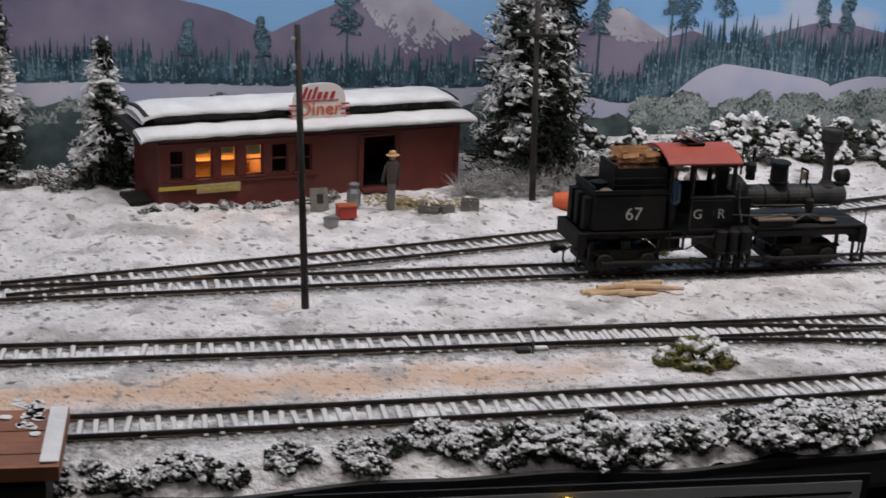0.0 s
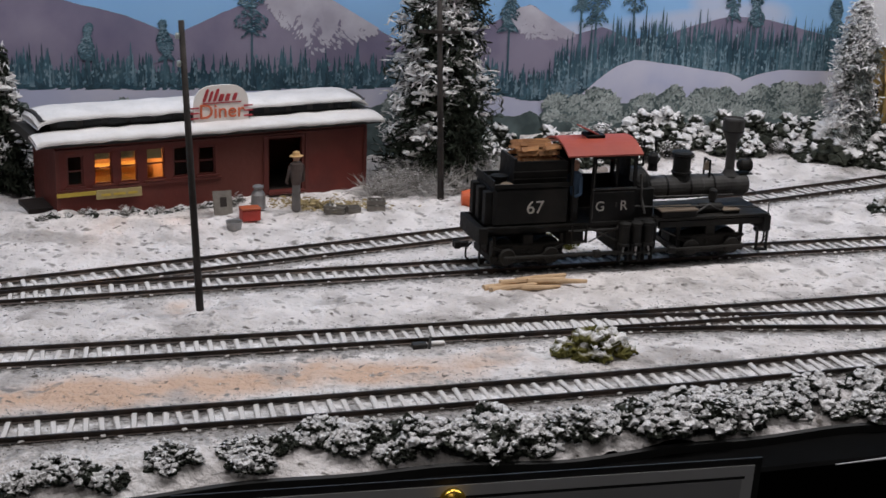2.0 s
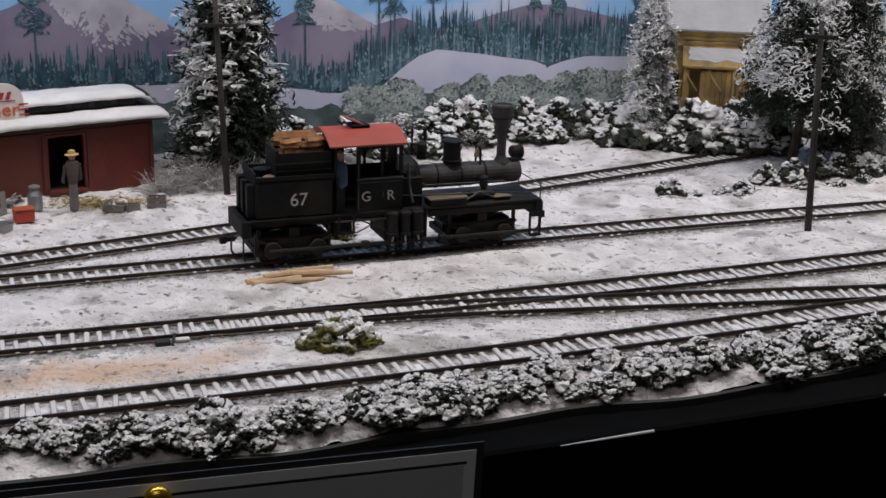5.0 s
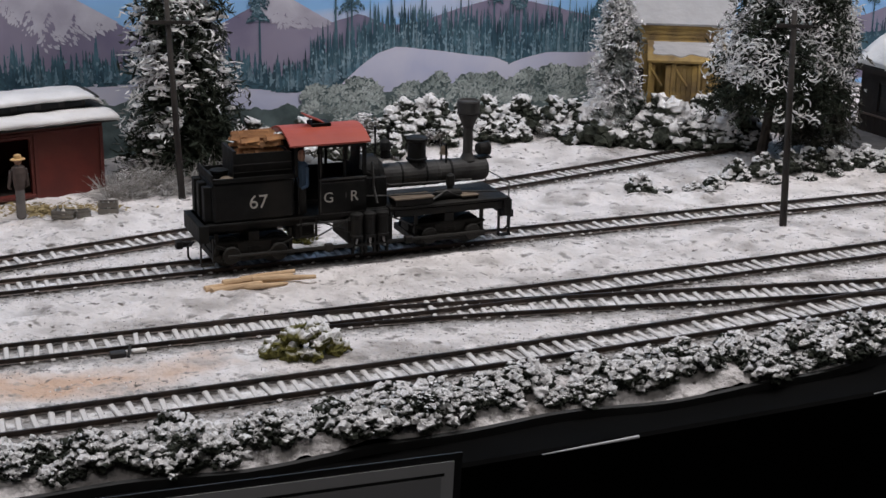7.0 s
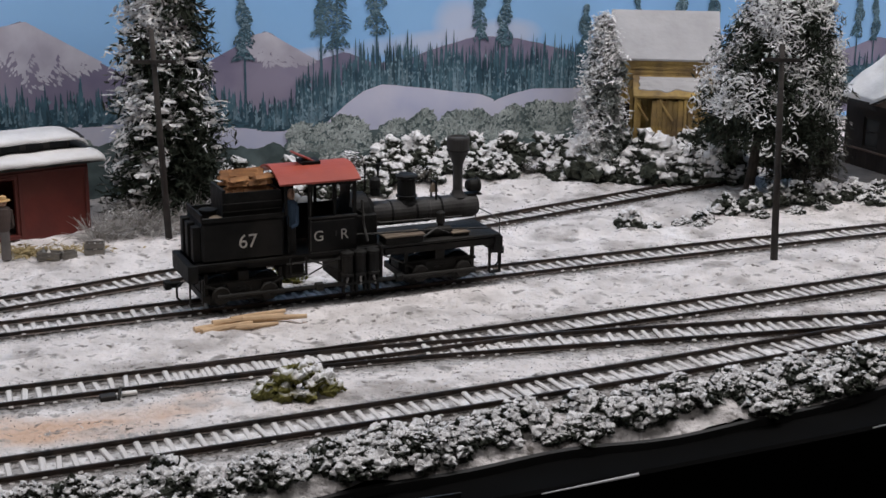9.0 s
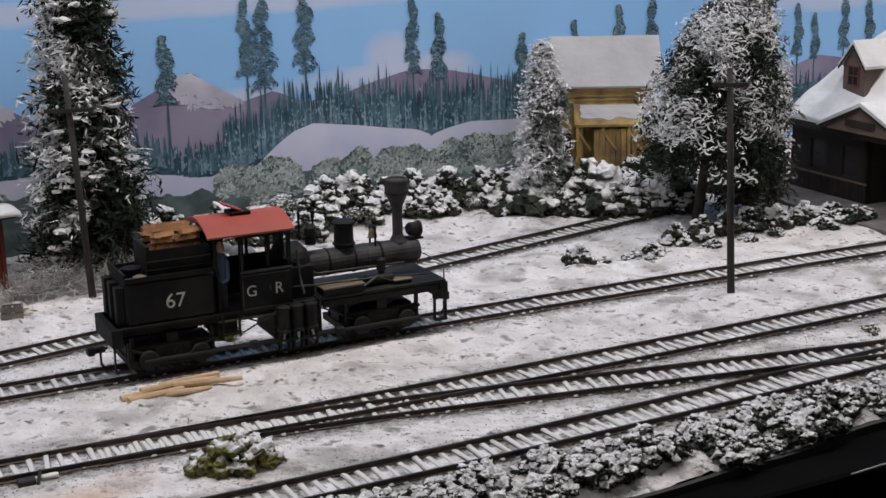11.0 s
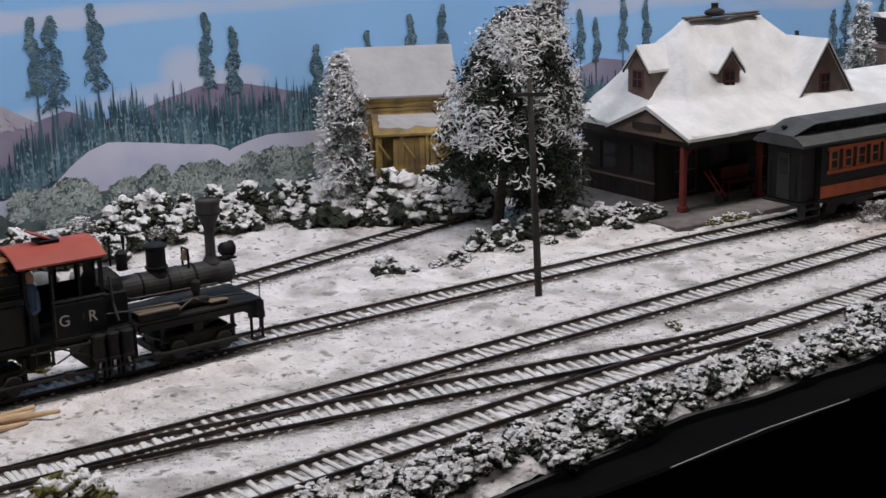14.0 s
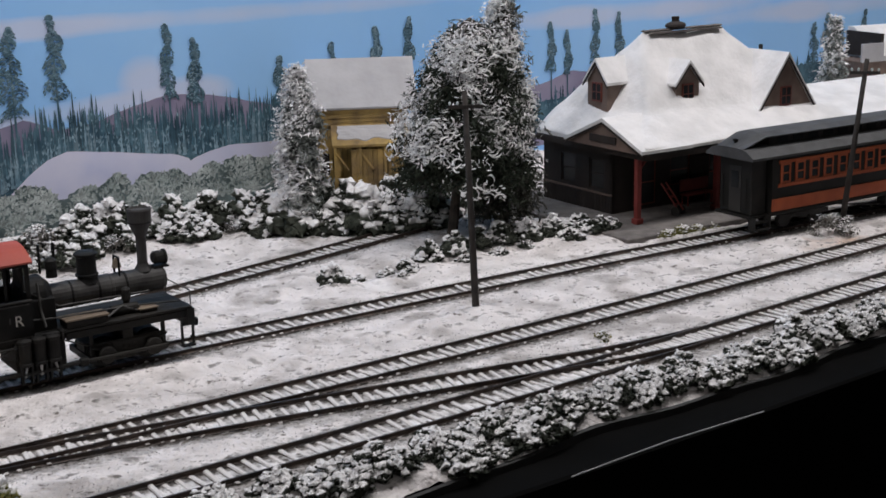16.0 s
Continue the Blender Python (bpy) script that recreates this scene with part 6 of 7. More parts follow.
# ---- trees ----
def branch_tree(name, label, x, y, base, h, profile, mat, tufts, size, trunk=0.05, bare=0.12, droop=0.35, long=1.6, jitter=0.05, lean=(0, 0), snowfall=0.0):
    """A trunk, limbs at uneven heights and sprays of needles along them; profile: (height share, radius)."""
    t = thing(name, label, "tree", x, y, base)
    bm = bmesh.new()
    segs = 6
    pts = [Vector((lean[0] * k / segs + 0.02 * noise.noise(Vector((x, k, 0))), lean[1] * k / segs + 0.02 * noise.noise(Vector((y, k, 4))), h * 0.97 * k / segs)) for k in range(segs + 1)]
    for k in range(segs):
        rod(bm, pts[k], pts[k + 1], trunk * (1 - k / segs * 0.85), trunk * (1 - (k + 1) / segs * 0.85), 8)
    part("trunk", bm, BARK, t)
    hs, rs = [p[0] for p in profile], [p[1] for p in profile]
    limbs = bmesh.new()
    cen, dr, capv = [], [], []
    n = max(40, tufts // 34)
    for k in range(n):
        s = bare + (0.985 - bare) * (k + float(rng.random())) / n
        R = float(np.interp(s, hs, rs)) * float(rng.uniform(0.62, 1.12))
        a = k * 2.39996 + float(rng.normal(0, 0.3))
        c = Vector((lean[0] * s, lean[1] * s, h * s))
        d = Vector((math.cos(a), math.sin(a), 0))
        tip = c + d * R + Vector((0, 0, -droop * R + 0.08 * (1 - s)))
        white = float(rng.normal(0.0, 0.10)) + snowfall + 0.95 * min(0.0, s - bare - 0.26) / 0.26
        rod(limbs, c, c + (tip - c) * 0.8, 0.012, 0.004, 4, caps=False)
        for j in range(max(4, int(tufts / n * (0.45 + R / max(rs))))):
            q = float(rng.random()) ** 0.5
            p = c + (tip - c) * q + Vector(np.clip(rng.normal(0, jitter * (0.4 + 0.8 * q), 3), -1.7 * jitter, 1.7 * jitter))
            cen.append(p)
            over = p.z - (c + (tip - c) * q).z
            capv.append(0.50 + white + 3.5 * over + 0.45 * (q - 0.65) - 0.20 * d.x + 1.15 * noise.noise(p * 2.1 + Vector((x, 0, 0))) + 0.55 * noise.noise(p * 8))
            dr.append((d.x * 0.6, d.y * 0.6, -droop * 0.8))
    part("branchwork", limbs, BARK, t)
    heart = []
    for k in range(tufts // 9):
        s = bare + (0.93 - bare) * float(rng.random())
        R = float(np.interp(s, hs, rs)) * 0.62 * float(rng.random()) ** 0.5
        a = float(rng.uniform(0, 6.283))
        heart.append((lean[0] * s + R * math.cos(a), lean[1] * s + R * math.sin(a), h * s - droop * R))
    v, f = chips(heart, 0.035, long=1.7, flat=0.7)
    with_cap(mesh_part("inner_needles", v, f, mat, t, "dark shaded inner needles").data, [0.05] * len(heart))
    v, f = chips(cen, size, up=0.0, long=long, flat=1.0, drift=dr, lay=np.minimum(np.asarray(capv) - 0.1, 0.46))
    with_cap(mesh_part("crown", v, f, mat, t).data, capv)
    return t


ball = bmesh.new()
bmesh.ops.create_icosphere(ball, subdivisions=2, radius=1.0)
BALL_V = np.array([v.co[:] for v in ball.verts])
BALL_F = np.array([[v.index for v in f.verts] for f in ball.faces])
ball.free()


def clumps(centres, radii, seed, rough=0.62, flat=0.85):
    """Crumbly lumps about the given places: corners, faces, and how far each corner faces up."""
    verts, faces, up = [], [], []
    for k, (c, r) in enumerate(zip(centres, radii)):
        j = np.array([noise.noise(Vector(v * 2.3) + Vector((seed * 3.1, k * 1.7, 0))) + 0.5 * noise.noise(Vector(v * 7.0) + Vector((k * 2.3, seed, 5))) for v in BALL_V])
        faces.append(BALL_F + k * len(BALL_V))
        verts.append(np.asarray(c) + BALL_V * r * (1 + rough * j[:, None] * 1.6) * np.array([1, 1, flat]))
        up.append(BALL_V[:, 2])
    return np.concatenate(verts), np.concatenate(faces), np.concatenate(up)


def on_crown(profile, h, bare, lean, droop, seed, n, out=(0.72, 1.06)):
    """Places on the outside of a crown, with the way outwards."""
    r = np.random.default_rng(seed)
    hs, rs = [p[0] for p in profile], [p[1] for p in profile]
    for k in range(n):
        s = bare + (0.97 - bare) * r.random()
        R = float(np.interp(s, hs, rs)) * r.uniform(*out)
        a = r.uniform(0, 6.283)
        d = np.array([math.cos(a), math.sin(a), 0.0])
        yield r, s, d, np.array([lean[0] * s, lean[1] * s, h * s - droop * R * 0.8]) + d * R


def snow_strands(tree, profile, h, bare, lean, droop, seed, n, mat):
    """Curled white fibres caught in the crown."""
    verts, faces = [], []
    for r, s, d, p in on_crown(profile, h, bare, lean, droop, seed, n):
        if noise.noise(Vector(p) * 1.9 + Vector((seed, 0, 0))) < 0.0 + 0.30 * (s < bare + 0.15):
            continue
        u = r.normal(size=3) * 0.6 + np.cross(d, [0, 0, 1]) * r.choice((-1, 1))
        u /= np.linalg.norm(u)
        w = np.cross(u, d + r.normal(size=3) * 0.5)
        w /= np.linalg.norm(w)
        rad, turn, thick = r.uniform(0.022, 0.062), r.uniform(1.1, 3.2), r.uniform(0.005, 0.0125)
        base = len(verts)
        for i in range(8):
            a = turn * (i / 7 - 0.5)
            q = p + rad * (math.cos(a) * w + math.sin(a) * u * 1.3)
            e = math.cos(a) * w + math.sin(a) * u
            g = np.cross(u, w)
            t = thick * (1 - abs(i / 3.5 - 1) ** 2 * 0.85)
            verts += [q + e * t, q + g * t, q - e * t, q - g * t]
        for i in range(7):
            for m in range(4):
                a, b = base + 4 * i + m, base + 4 * i + (m + 1) % 4
                faces.append((a, b, b + 4, a + 4))
    mesh_part("snow_tangle", verts, faces, mat, tree, "curled white strands of snow")


def snow_pads(tree, profile, h, bare, lean, droop, seed, n, mat, size=(0.030, 0.075)):
    """Flat pads of snow lying on the limbs."""
    cen, rad = [], []
    for r, s, d, p in on_crown(profile, h, bare, lean, droop, seed, n, (0.45, 1.0)):
        if noise.noise(Vector(p) * 1.6 + Vector((seed, 0, 0))) + 0.25 * (s - 0.4) < 0.0:
            continue
        cen.append(p)
        rad.append(r.uniform(*size))
    v, f, up = clumps(cen, rad, seed, rough=0.5, flat=0.38)
    mesh_part("limb_snow", v, f, mat, tree, "flat pads of snow on the limbs")


t = branch_tree("conifer_tree", "tall dense conifer heavy with snow behind the pole", 1.02, 16.45, 0.0, 4.4, [(0.0, 0.62), (0.1, 0.72), (0.25, 0.62), (0.45, 0.52), (0.65, 0.44), (0.85, 0.27), (1.0, 0.04)], CONIFER, 30000, 0.0135, bare=0.02, long=4.6, jitter=0.055, snowfall=-0.12)
snow_pads(t, [(0.0, 0.62), (0.1, 0.72), (0.25, 0.62), (0.45, 0.52), (0.65, 0.44), (0.85, 0.27), (1.0, 0.04)], 4.4, 0.10, (0, 0), 0.35, 3, 900, ROOF_SNOW)
t = branch_tree("conifer_tree", "slim conifer loaded with clumped snow beside the diner", -3.72, 15.0, 0.0, 1.62, [(0.0, 0.40), (0.2, 0.38), (0.5, 0.24), (0.8, 0.13), (1.0, 0.03)], CONIFER, 5200, 0.0145, long=4.0, bare=0.05, trunk=0.03, jitter=0.04, snowfall=0.12)
snow_pads(t, [(0.0, 0.40), (0.2, 0.38), (0.5, 0.24), (0.8, 0.13), (1.0, 0.03)], 1.62, 0.05, (0, 0), 0.35, 4, 240, ROOF_SNOW)
t = branch_tree("conifer_tree", "snowy conifer beyond the diner end", -4.86, 14.6, 0.0, 2.6, [(0.0, 0.36), (0.3, 0.32), (0.7, 0.2), (1.0, 0.03)], CONIFER, 6000, 0.0145, long=4.0, bare=0.04, trunk=0.035, jitter=0.045, snowfall=0.08)
snow_pads(t, [(0.0, 0.36), (0.3, 0.32), (0.7, 0.2), (1.0, 0.03)], 2.6, 0.05, (0, 0), 0.35, 5, 240, ROOF_SNOW)
t = branch_tree("broad_tree", "broad drooping evergreen with snow strands before the depot", 7.98, 17.42, 0.0, 2.72, [(0.0, 0.3), (0.25, 0.66), (0.36, 0.84), (0.55, 0.86), (0.78, 0.78), (0.9, 0.62), (1.0, 0.34)], CONIFER, 25000, 0.0100, bare=0.36, droop=0.6, long=5.0, trunk=0.07, jitter=0.055, snowfall=-0.30, lean=(0.26, -0.06))
snow_strands(t, [(0.0, 0.3), (0.25, 0.66), (0.36, 0.84), (0.55, 0.86), (0.78, 0.78), (0.9, 0.62), (1.0, 0.34)], 2.72, 0.38, (0.26, -0.06), 0.6, 6, 4600, STRAND)
t = branch_tree("broad_tree", "taller snowy evergreen behind the drooping tree", 8.75, 17.75, 0.0, 3.0, [(0.0, 0.4), (0.2, 0.5), (0.6, 0.42), (0.85, 0.25), (1.0, 0.1)], FROSTED, 13000, 0.0105, bare=0.08, droop=0.6, long=5.0, jitter=0.055, snowfall=-0.08)
snow_strands(t, [(0.0, 0.4), (0.2, 0.5), (0.6, 0.42), (0.85, 0.25), (1.0, 0.1)], 3.0, 0.22, (0, 0), 0.6, 7, 2000, STRAND)
branch_tree("flocked_tree", "silver green frosted tree beside the town building", 15.45, 21.2, 0.2, 1.95, [(0.0, 0.26), (0.4, 0.25), (0.8, 0.16), (1.0, 0.05)], FLOCKED, 3200, 0.016, bare=0.25, droop=0.6, long=3.6, jitter=0.05, trunk=0.03, snowfall=0.02)
t = branch_tree("flocked_tree", "pale frosted tree beside the yellow barn", 6.28, 18.35, 0.2, 1.95, [(0.0, 0.36), (0.4, 0.34), (0.75, 0.26), (1.0, 0.08)], FLOCKED, 8500, 0.0115, bare=0.08, droop=0.6, long=4.4, jitter=0.04, trunk=0.03, snowfall=0.1)
snow_strands(t, [(0.0, 0.36), (0.4, 0.34), (0.75, 0.26), (1.0, 0.08)], 1.95, 0.08, (0, 0), 0.6, 8, 420, CARD_SNOW)


# ---- shrubs ----
def shrub_mesh(name, seed, w, d, h, n, size, mat, flat=0.7, snowfall=0.0, sides=0.0, lumps=19, top=0.75):
    r = np.random.default_rng(seed)
    lobes = [(r.uniform(-w, w) * 1.1, r.uniform(-d, d) * 1.1, r.uniform(0.05, 0.72) * h, r.uniform(0.16, 0.44) * h) for _ in range(lumps)]
    cen, capv = [], []
    for k in range(n):
        lx, ly, lz, lr = lobes[k % lumps]
        v = r.normal(size=3)
        v /= np.linalg.norm(v)
        q = lr * (r.random() ** 0.35)
        cen.append((lx + v[0] * q * 1.15, ly + v[1] * q * 1.15, max(-0.02, lz + v[2] * q)))
        capv.append(0.33 + snowfall + top * v[2] * q / lr + 0.45 * (cen[-1][2] / h - 0.5) + sides * v[0] + 0.9 * noise.noise(Vector(cen[-1]) * 5 + Vector((seed, 0, 0))))
    v, f = chips(cen, size, up=0.0, long=1.25, flat=flat, lay=capv)
    me = bpy.data.meshes.new(name)
    me.from_pydata([tuple(U * float(c) for c in p) for p in v], [], [tuple(int(i) for i in q) for q in f])
    me.materials.append(mat)
    return with_cap(me, capv)


def shrub(name, me, label, x, y, s, group, rz=None, z=None, sz=None):
    ob = new(name, me)
    sz = sz or s
    z = lie(x, y) - 0.02 if z is None else z
    ob.matrix_basis = Matrix.Translation((U * x, U * y, U * z)) @ pose(0, 0, 0, 0, 0, float(rng.uniform(0, 360)) if rz is None else rz) @ Matrix.Diagonal((s, s, sz, 1))
    return tagged(ob, label, "shrub", group)


def clump_shrub(name, seed, w, d, h, n, r0, r1, mat, snowfall=0.0, fringe=420, size=0.012):
    """A low mass of crumbly lumps, snow lying on their upper sides, with a fringe of loose bits."""
    r = np.random.default_rng(seed)
    cen, rad = [], []
    for k in range(n):
        a, q = r.uniform(0, 6.283), math.sqrt(r.random())
        z = h * (0.08 + 0.74 * (1 - q * q) * math.sqrt(r.random()) + 0.10 * r.random())
        cen.append((w * q * math.cos(a) * 1.15, d * q * math.sin(a) * 1.15, z))
        rad.append(r.uniform(r0, r1) * (1.15 - 0.4 * z / h))
    v, f, up = clumps(cen, rad, seed)
    patch = np.array([noise.noise(Vector(p) * 4.5 + Vector((seed, 0, 0))) + 0.55 * noise.noise(Vector(p) * 23 + Vector((0, seed, 0))) for p in v])
    cap = 0.27 + snowfall + 0.42 * up + 0.46 * (v[:, 2] / h - 0.45) + 0.74 * patch
    pick = r.integers(len(v), size=fringe)
    cv, cf = chips(v[pick], size, long=1.3, flat=0.7, lay=cap[pick])
    me = bpy.data.meshes.new(name)
    allv = np.concatenate([v, cv]) * U
    me.from_pydata(allv.tolist(), [], f.tolist() + (cf + len(v)).tolist())
    me.materials.append(mat)
    me.attributes.new("cap", "FLOAT", "POINT").data.foreach_set("value", np.clip(np.concatenate([cap, np.repeat(cap[pick], 5)]), 0, 1))
    return me


low = [clump_shrub("snowy_shrub", 10 + k, 0.22, 0.15, 0.24, 60, 0.020, 0.048, SHRUB, snowfall=0.08, fringe=1000, size=0.012) for k in range(6)]
tall = [clump_shrub("thicket_shrub", 30 + k, 0.20, 0.16, 0.48, 62, 0.030, 0.078, SHRUB, snowfall=-0.03, fringe=900, size=0.014) for k in range(5)]
pale = [shrub_mesh("frosted_brush", 50 + k, 0.22, 0.16, 0.34, 1300, 0.0155, BRUSHWOOD, 1.2, 0.05) for k in range(4)]

# a hem of shrubs along the front edge
for k in range(215):
    x = -2.6 + k * 0.0835 + float(rng.uniform(-0.08, 0.08))
    thin = 0.35 if x < 0.4 else 1.0
    if float(rng.random()) > 0.55 + 0.45 * thin:
        continue
    y = line_edge(x) + float(rng.uniform(0.09, 0.27 + 0.20 * thin))
    if y > line_front(x) - 0.38:
        y = line_front(x) - 0.40
    shrub("snowy_shrub", low[int(rng.integers(6))], "low dark lichen shrub powdered with snow at the layout edge", x, y, float(rng.uniform(0.42, 0.70 + 0.30 * (thin > 0.5))), "shrubs along the front edge")
# the thicket before the backdrop, in two uneven rows
for k in range(74):
    x = 1.3 + (k // 2) * 0.215 + float(rng.uniform(-0.11, 0.11))
    y = float(np.interp(x, [1.3, 2.2, 3.6, 4.2, 5.6, 7.2, 8.8], [16.7, 17.0, 17.75, 18.25, 18.35, 18.95, 19.2])) + (0.36 if k % 2 else 0.0) + float(rng.uniform(-0.15, 0.1))
    size = (float(rng.uniform(0.75, 1.35)) if k % 2 else float(rng.uniform(0.5, 0.95))) * (0.95 if x < 4.5 else 1.0)
    shrub("thicket_shrub", pale[int(rng.integers(4))] if k % 7 == 3 else tall[int(rng.integers(5))], "dark snowy thicket shrub before the painted hills", x, y, size, "thicket before the backdrop")
for k in range(15):
    x = 6.15 + k * 0.125 + float(rng.uniform(-0.05, 0.05))
    y = 18.36 - 0.10 * (x - 6.4) - (0.2 if k % 2 else 0.0) + float(rng.uniform(-0.05, 0.05))
    shrub("thicket_shrub", tall[int(rng.integers(5))], "dark snowy thicket shrub before the yellow barn", x, y, float(rng.uniform(0.85, 1.1)) if k % 2 else float(rng.uniform(1.4, 1.8)), "thicket before the backdrop")
# frosted brush round the tall conifer and beside the diner
for k in range(26):
    x = float(rng.uniform(0.35, 2.3))
    y = 15.75 + 0.45 * (x - 0.3) + float(rng.uniform(-0.1, 0.6))
    shrub("frosted_brush", pale[k % 4], "tangled frosted brush at the foot of the conifer", x, y, float(rng.uniform(0.6, 1.15)), "brush below the conifer")
for k in range(26):
    x = float(rng.uniform(-6.5, -3.1))
    y = float(rng.uniform(14.2, 15.9)) + 0.35 * (x + 4.5)
    shrub("frosted_brush", pale[k % 4] if k % 2 else tall[k % 5], "snowy brush beyond the diner", x, y, float(rng.uniform(0.6, 1.1)), "brush beyond the diner")
for k in range(16):
    x = -2.9 + 0.12 * k + float(rng.uniform(-0.05, 0.05))
    shrub("snowy_shrub", low[k % 6] if k % 3 else pale[k % 4], "small snowy weeds along the diner wall", x, 13.86 + 0.627 * (x + 2.81) + float(rng.uniform(-0.12, 0.02)), float(rng.uniform(0.25, 0.42)), "weeds along the diner")
# tangles of bare frosted twigs before the conifer
def twig_mesh(seed, n=150):
    r = np.random.default_rng(seed)
    verts, faces = [], []
    for k in range(n):
        a, rise = r.uniform(0, 6.283), r.uniform(0.15, 1.3)
        p = np.array([r.normal(0, 0.05), r.normal(0, 0.05), 0.0])
        d = np.array([math.cos(a) * math.cos(rise), math.sin(a) * math.cos(rise), math.sin(rise)])
        bend = r.normal(size=3) * 0.22 + np.array([0, 0, -0.12])
        step, base, thick = r.uniform(0.035, 0.060), len(verts), r.uniform(0.0035, 0.007)
        for i in range(7):
            side = np.cross(d, [0.3, 0.2, 1.0])
            side /= np.linalg.norm(side)
            t = thick * (1.1 - i / 7)
            verts += [p + side * t, p - side * t * 0.5 + np.array([0, 0, t]), p - side * t * 0.5 - np.array([0, 0, t])]
            p = p + d * step
            d = d + bend + r.normal(size=3) * 0.15
            d /= np.linalg.norm(d)
        for i in range(6):
            for m in range(3):
                x, y = base + 3 * i + m, base + 3 * i + (m + 1) % 3
                faces.append((x, y, y + 3, x + 3))
    me = bpy.data.meshes.new("twig_bush")
    me.from_pydata([tuple(U * float(c) for c in v) for v in verts], [], faces)
    me.materials.append(HOAR)
    return me


twigs = [twig_mesh(90 + k) for k in range(3)]
for k in range(13):
    x = 0.45 + 1.35 * k / 12 + float(rng.uniform(-0.08, 0.08))
    shrub("twig_bush", twigs[k % 3], "tangled bush of bare hoar frosted twigs", x, 15.50 + 0.42 * (x - 0.45) + (0.25 if k % 2 else 0.0), float(rng.uniform(0.95, 1.5)), "twig bushes before the conifer")
# clumps between branch and main track, round the drooping tree
for x, y, s in ((6.15, 15.78, 0.62), (6.45, 15.9, 0.42), (6.8, 16.0, 0.5), (7.1, 16.2, 0.55), (7.4, 16.4, 0.6), (7.75, 16.55, 0.6), (8.1, 16.75, 0.62), (8.45, 16.9, 0.66), (8.8, 17.0, 0.7), (9.15, 17.05, 0.62), (9.5, 17.1, 0.5), (8.3, 16.5, 0.42), (8.7, 16.7, 0.4), (7.8, 16.25, 0.4), (6.95, 15.85, 0.35)):
    shrub("snowy_shrub", low[int(rng.integers(6))] if s < 0.6 else tall[int(rng.integers(5))], "snow dusted shrub below the drooping tree", x, y, s * 1.15, "shrubs round the drooping tree")
moss = clump_shrub("moss_bush", 71, 0.24, 0.12, 0.24, 70, 0.024, 0.056, MOSS, snowfall=-0.10, fringe=900)
shrub("moss_bush", moss, "olive green moss bush half covered with snow", 2.62, 10.88, 1.2, "", rz=14)
shrub("moss_bush", shrub_mesh("moss_bush", 72, 0.12, 0.08, 0.22, 900, 0.016, MOSS, 0.7, -0.2, 0.3), "small olive bush beside the main track", 2.42, 13.95, 1.0, "", rz=0)
shrub("snowy_shrub", shrub_mesh("snowy_shrub", 73, 0.09, 0.07, 0.26, 800, 0.016, SHRUB), "upright snowy weed clump before the front track", 3.40, 9.80, 1.1, "")
shrub("moss_bush", shrub_mesh("moss_bush", 74, 0.10, 0.06, 0.10, 400, 0.014, MOSS, 0.7, -0.2), "flat olive tuft between yard tracks", 8.2, 12.98, 0.9, "")
for x, y, s in ((10.45, 16.62, 0.5), (10.7, 16.72, 0.6), (10.95, 16.82, 0.5), (11.2, 16.9, 0.45)):
    shrub("moss_bush", moss, "flat mossy verge along the platform edge", x, y - 0.10, s, "moss along the platform", rz=17, sz=s * 0.8)
for x, y, s in ((9.75, 17.0, 0.7), (9.55, 17.25, 0.8), (9.95, 17.1, 0.55), (9.3, 16.8, 0.6)):
    shrub("boulder", low[int(rng.integers(6))], "grey snow covered rubble boulder beside the platform", x, y, s * 1.35, "rubble beside the platform", sz=s * 1.25)
shrub("frosted_brush", pale[1], "grey dried bush before the coach", 12.33, 15.86, 0.85, "")
for x, y, s in ((3.68, 12.62, 0.3), (4.6, 13.2, 0.4), (4.9, 13.3, 0.3), (6.0, 13.8, 0.35), (7.3, 14.0, 0.35), (7.9, 14.35, 0.3), (4.65, 15.2, 0.3), (1.03, 11.64, 0.35), (7.35, 13.9, 0.3), (5.2, 13.0, 0.25), (-0.3, 10.2, 0.3), (0.3, 10.15, 0.3), (9.4, 14.2, 0.35), (9.2, 13.2, 0.3), (6.9, 11.6, 0.3), (1.9, 10.6, 0.25), (-1.9, 12.6, 0.35), (-1.2, 13.2, 0.3), (0.9, 9.1, 0.3), (10.2, 14.1, 0.35), (10.8, 14.5, 0.4), (3.2, 15.3, 0.25), (5.8, 15.2, 0.25)):
    shrub("weed_tuft", low[int(rng.integers(6))], "small dark weed tuft poking through the snow", x, y, s * 0.62, "weed tufts in the snow", sz=s * 0.35)


# ---- small things ----
def barrel():
    t = thing("barrel", "orange barrel with white rim lying on its side", "barrel", 1.52, 15.2, 0.105, 8)
    m = Matrix.Scale(0.82, 4) @ pose(0, 0, 0, 0, 90, 0)
    part("body", lathe([(0.10, -0.2), (0.125, -0.1), (0.13, 0.0), (0.125, 0.06)], 18, m), ORANGE, t, smooth=False)
    part("rim_band", lathe([(0.126, 0.06), (0.122, 0.13), (0.112, 0.16), (0.095, 0.161)], 18, m), SIGN_WHITE, t, "white painted rim")
    # the hollow's shade is a flat black disc over the barrel mouth
    part("shade_disc", lathe([(0.09, 0.1605), (0.088, 0.166), (0.01, 0.167)], 18, m), INK, t, "black disc painting the shade of the open end")


barrel()


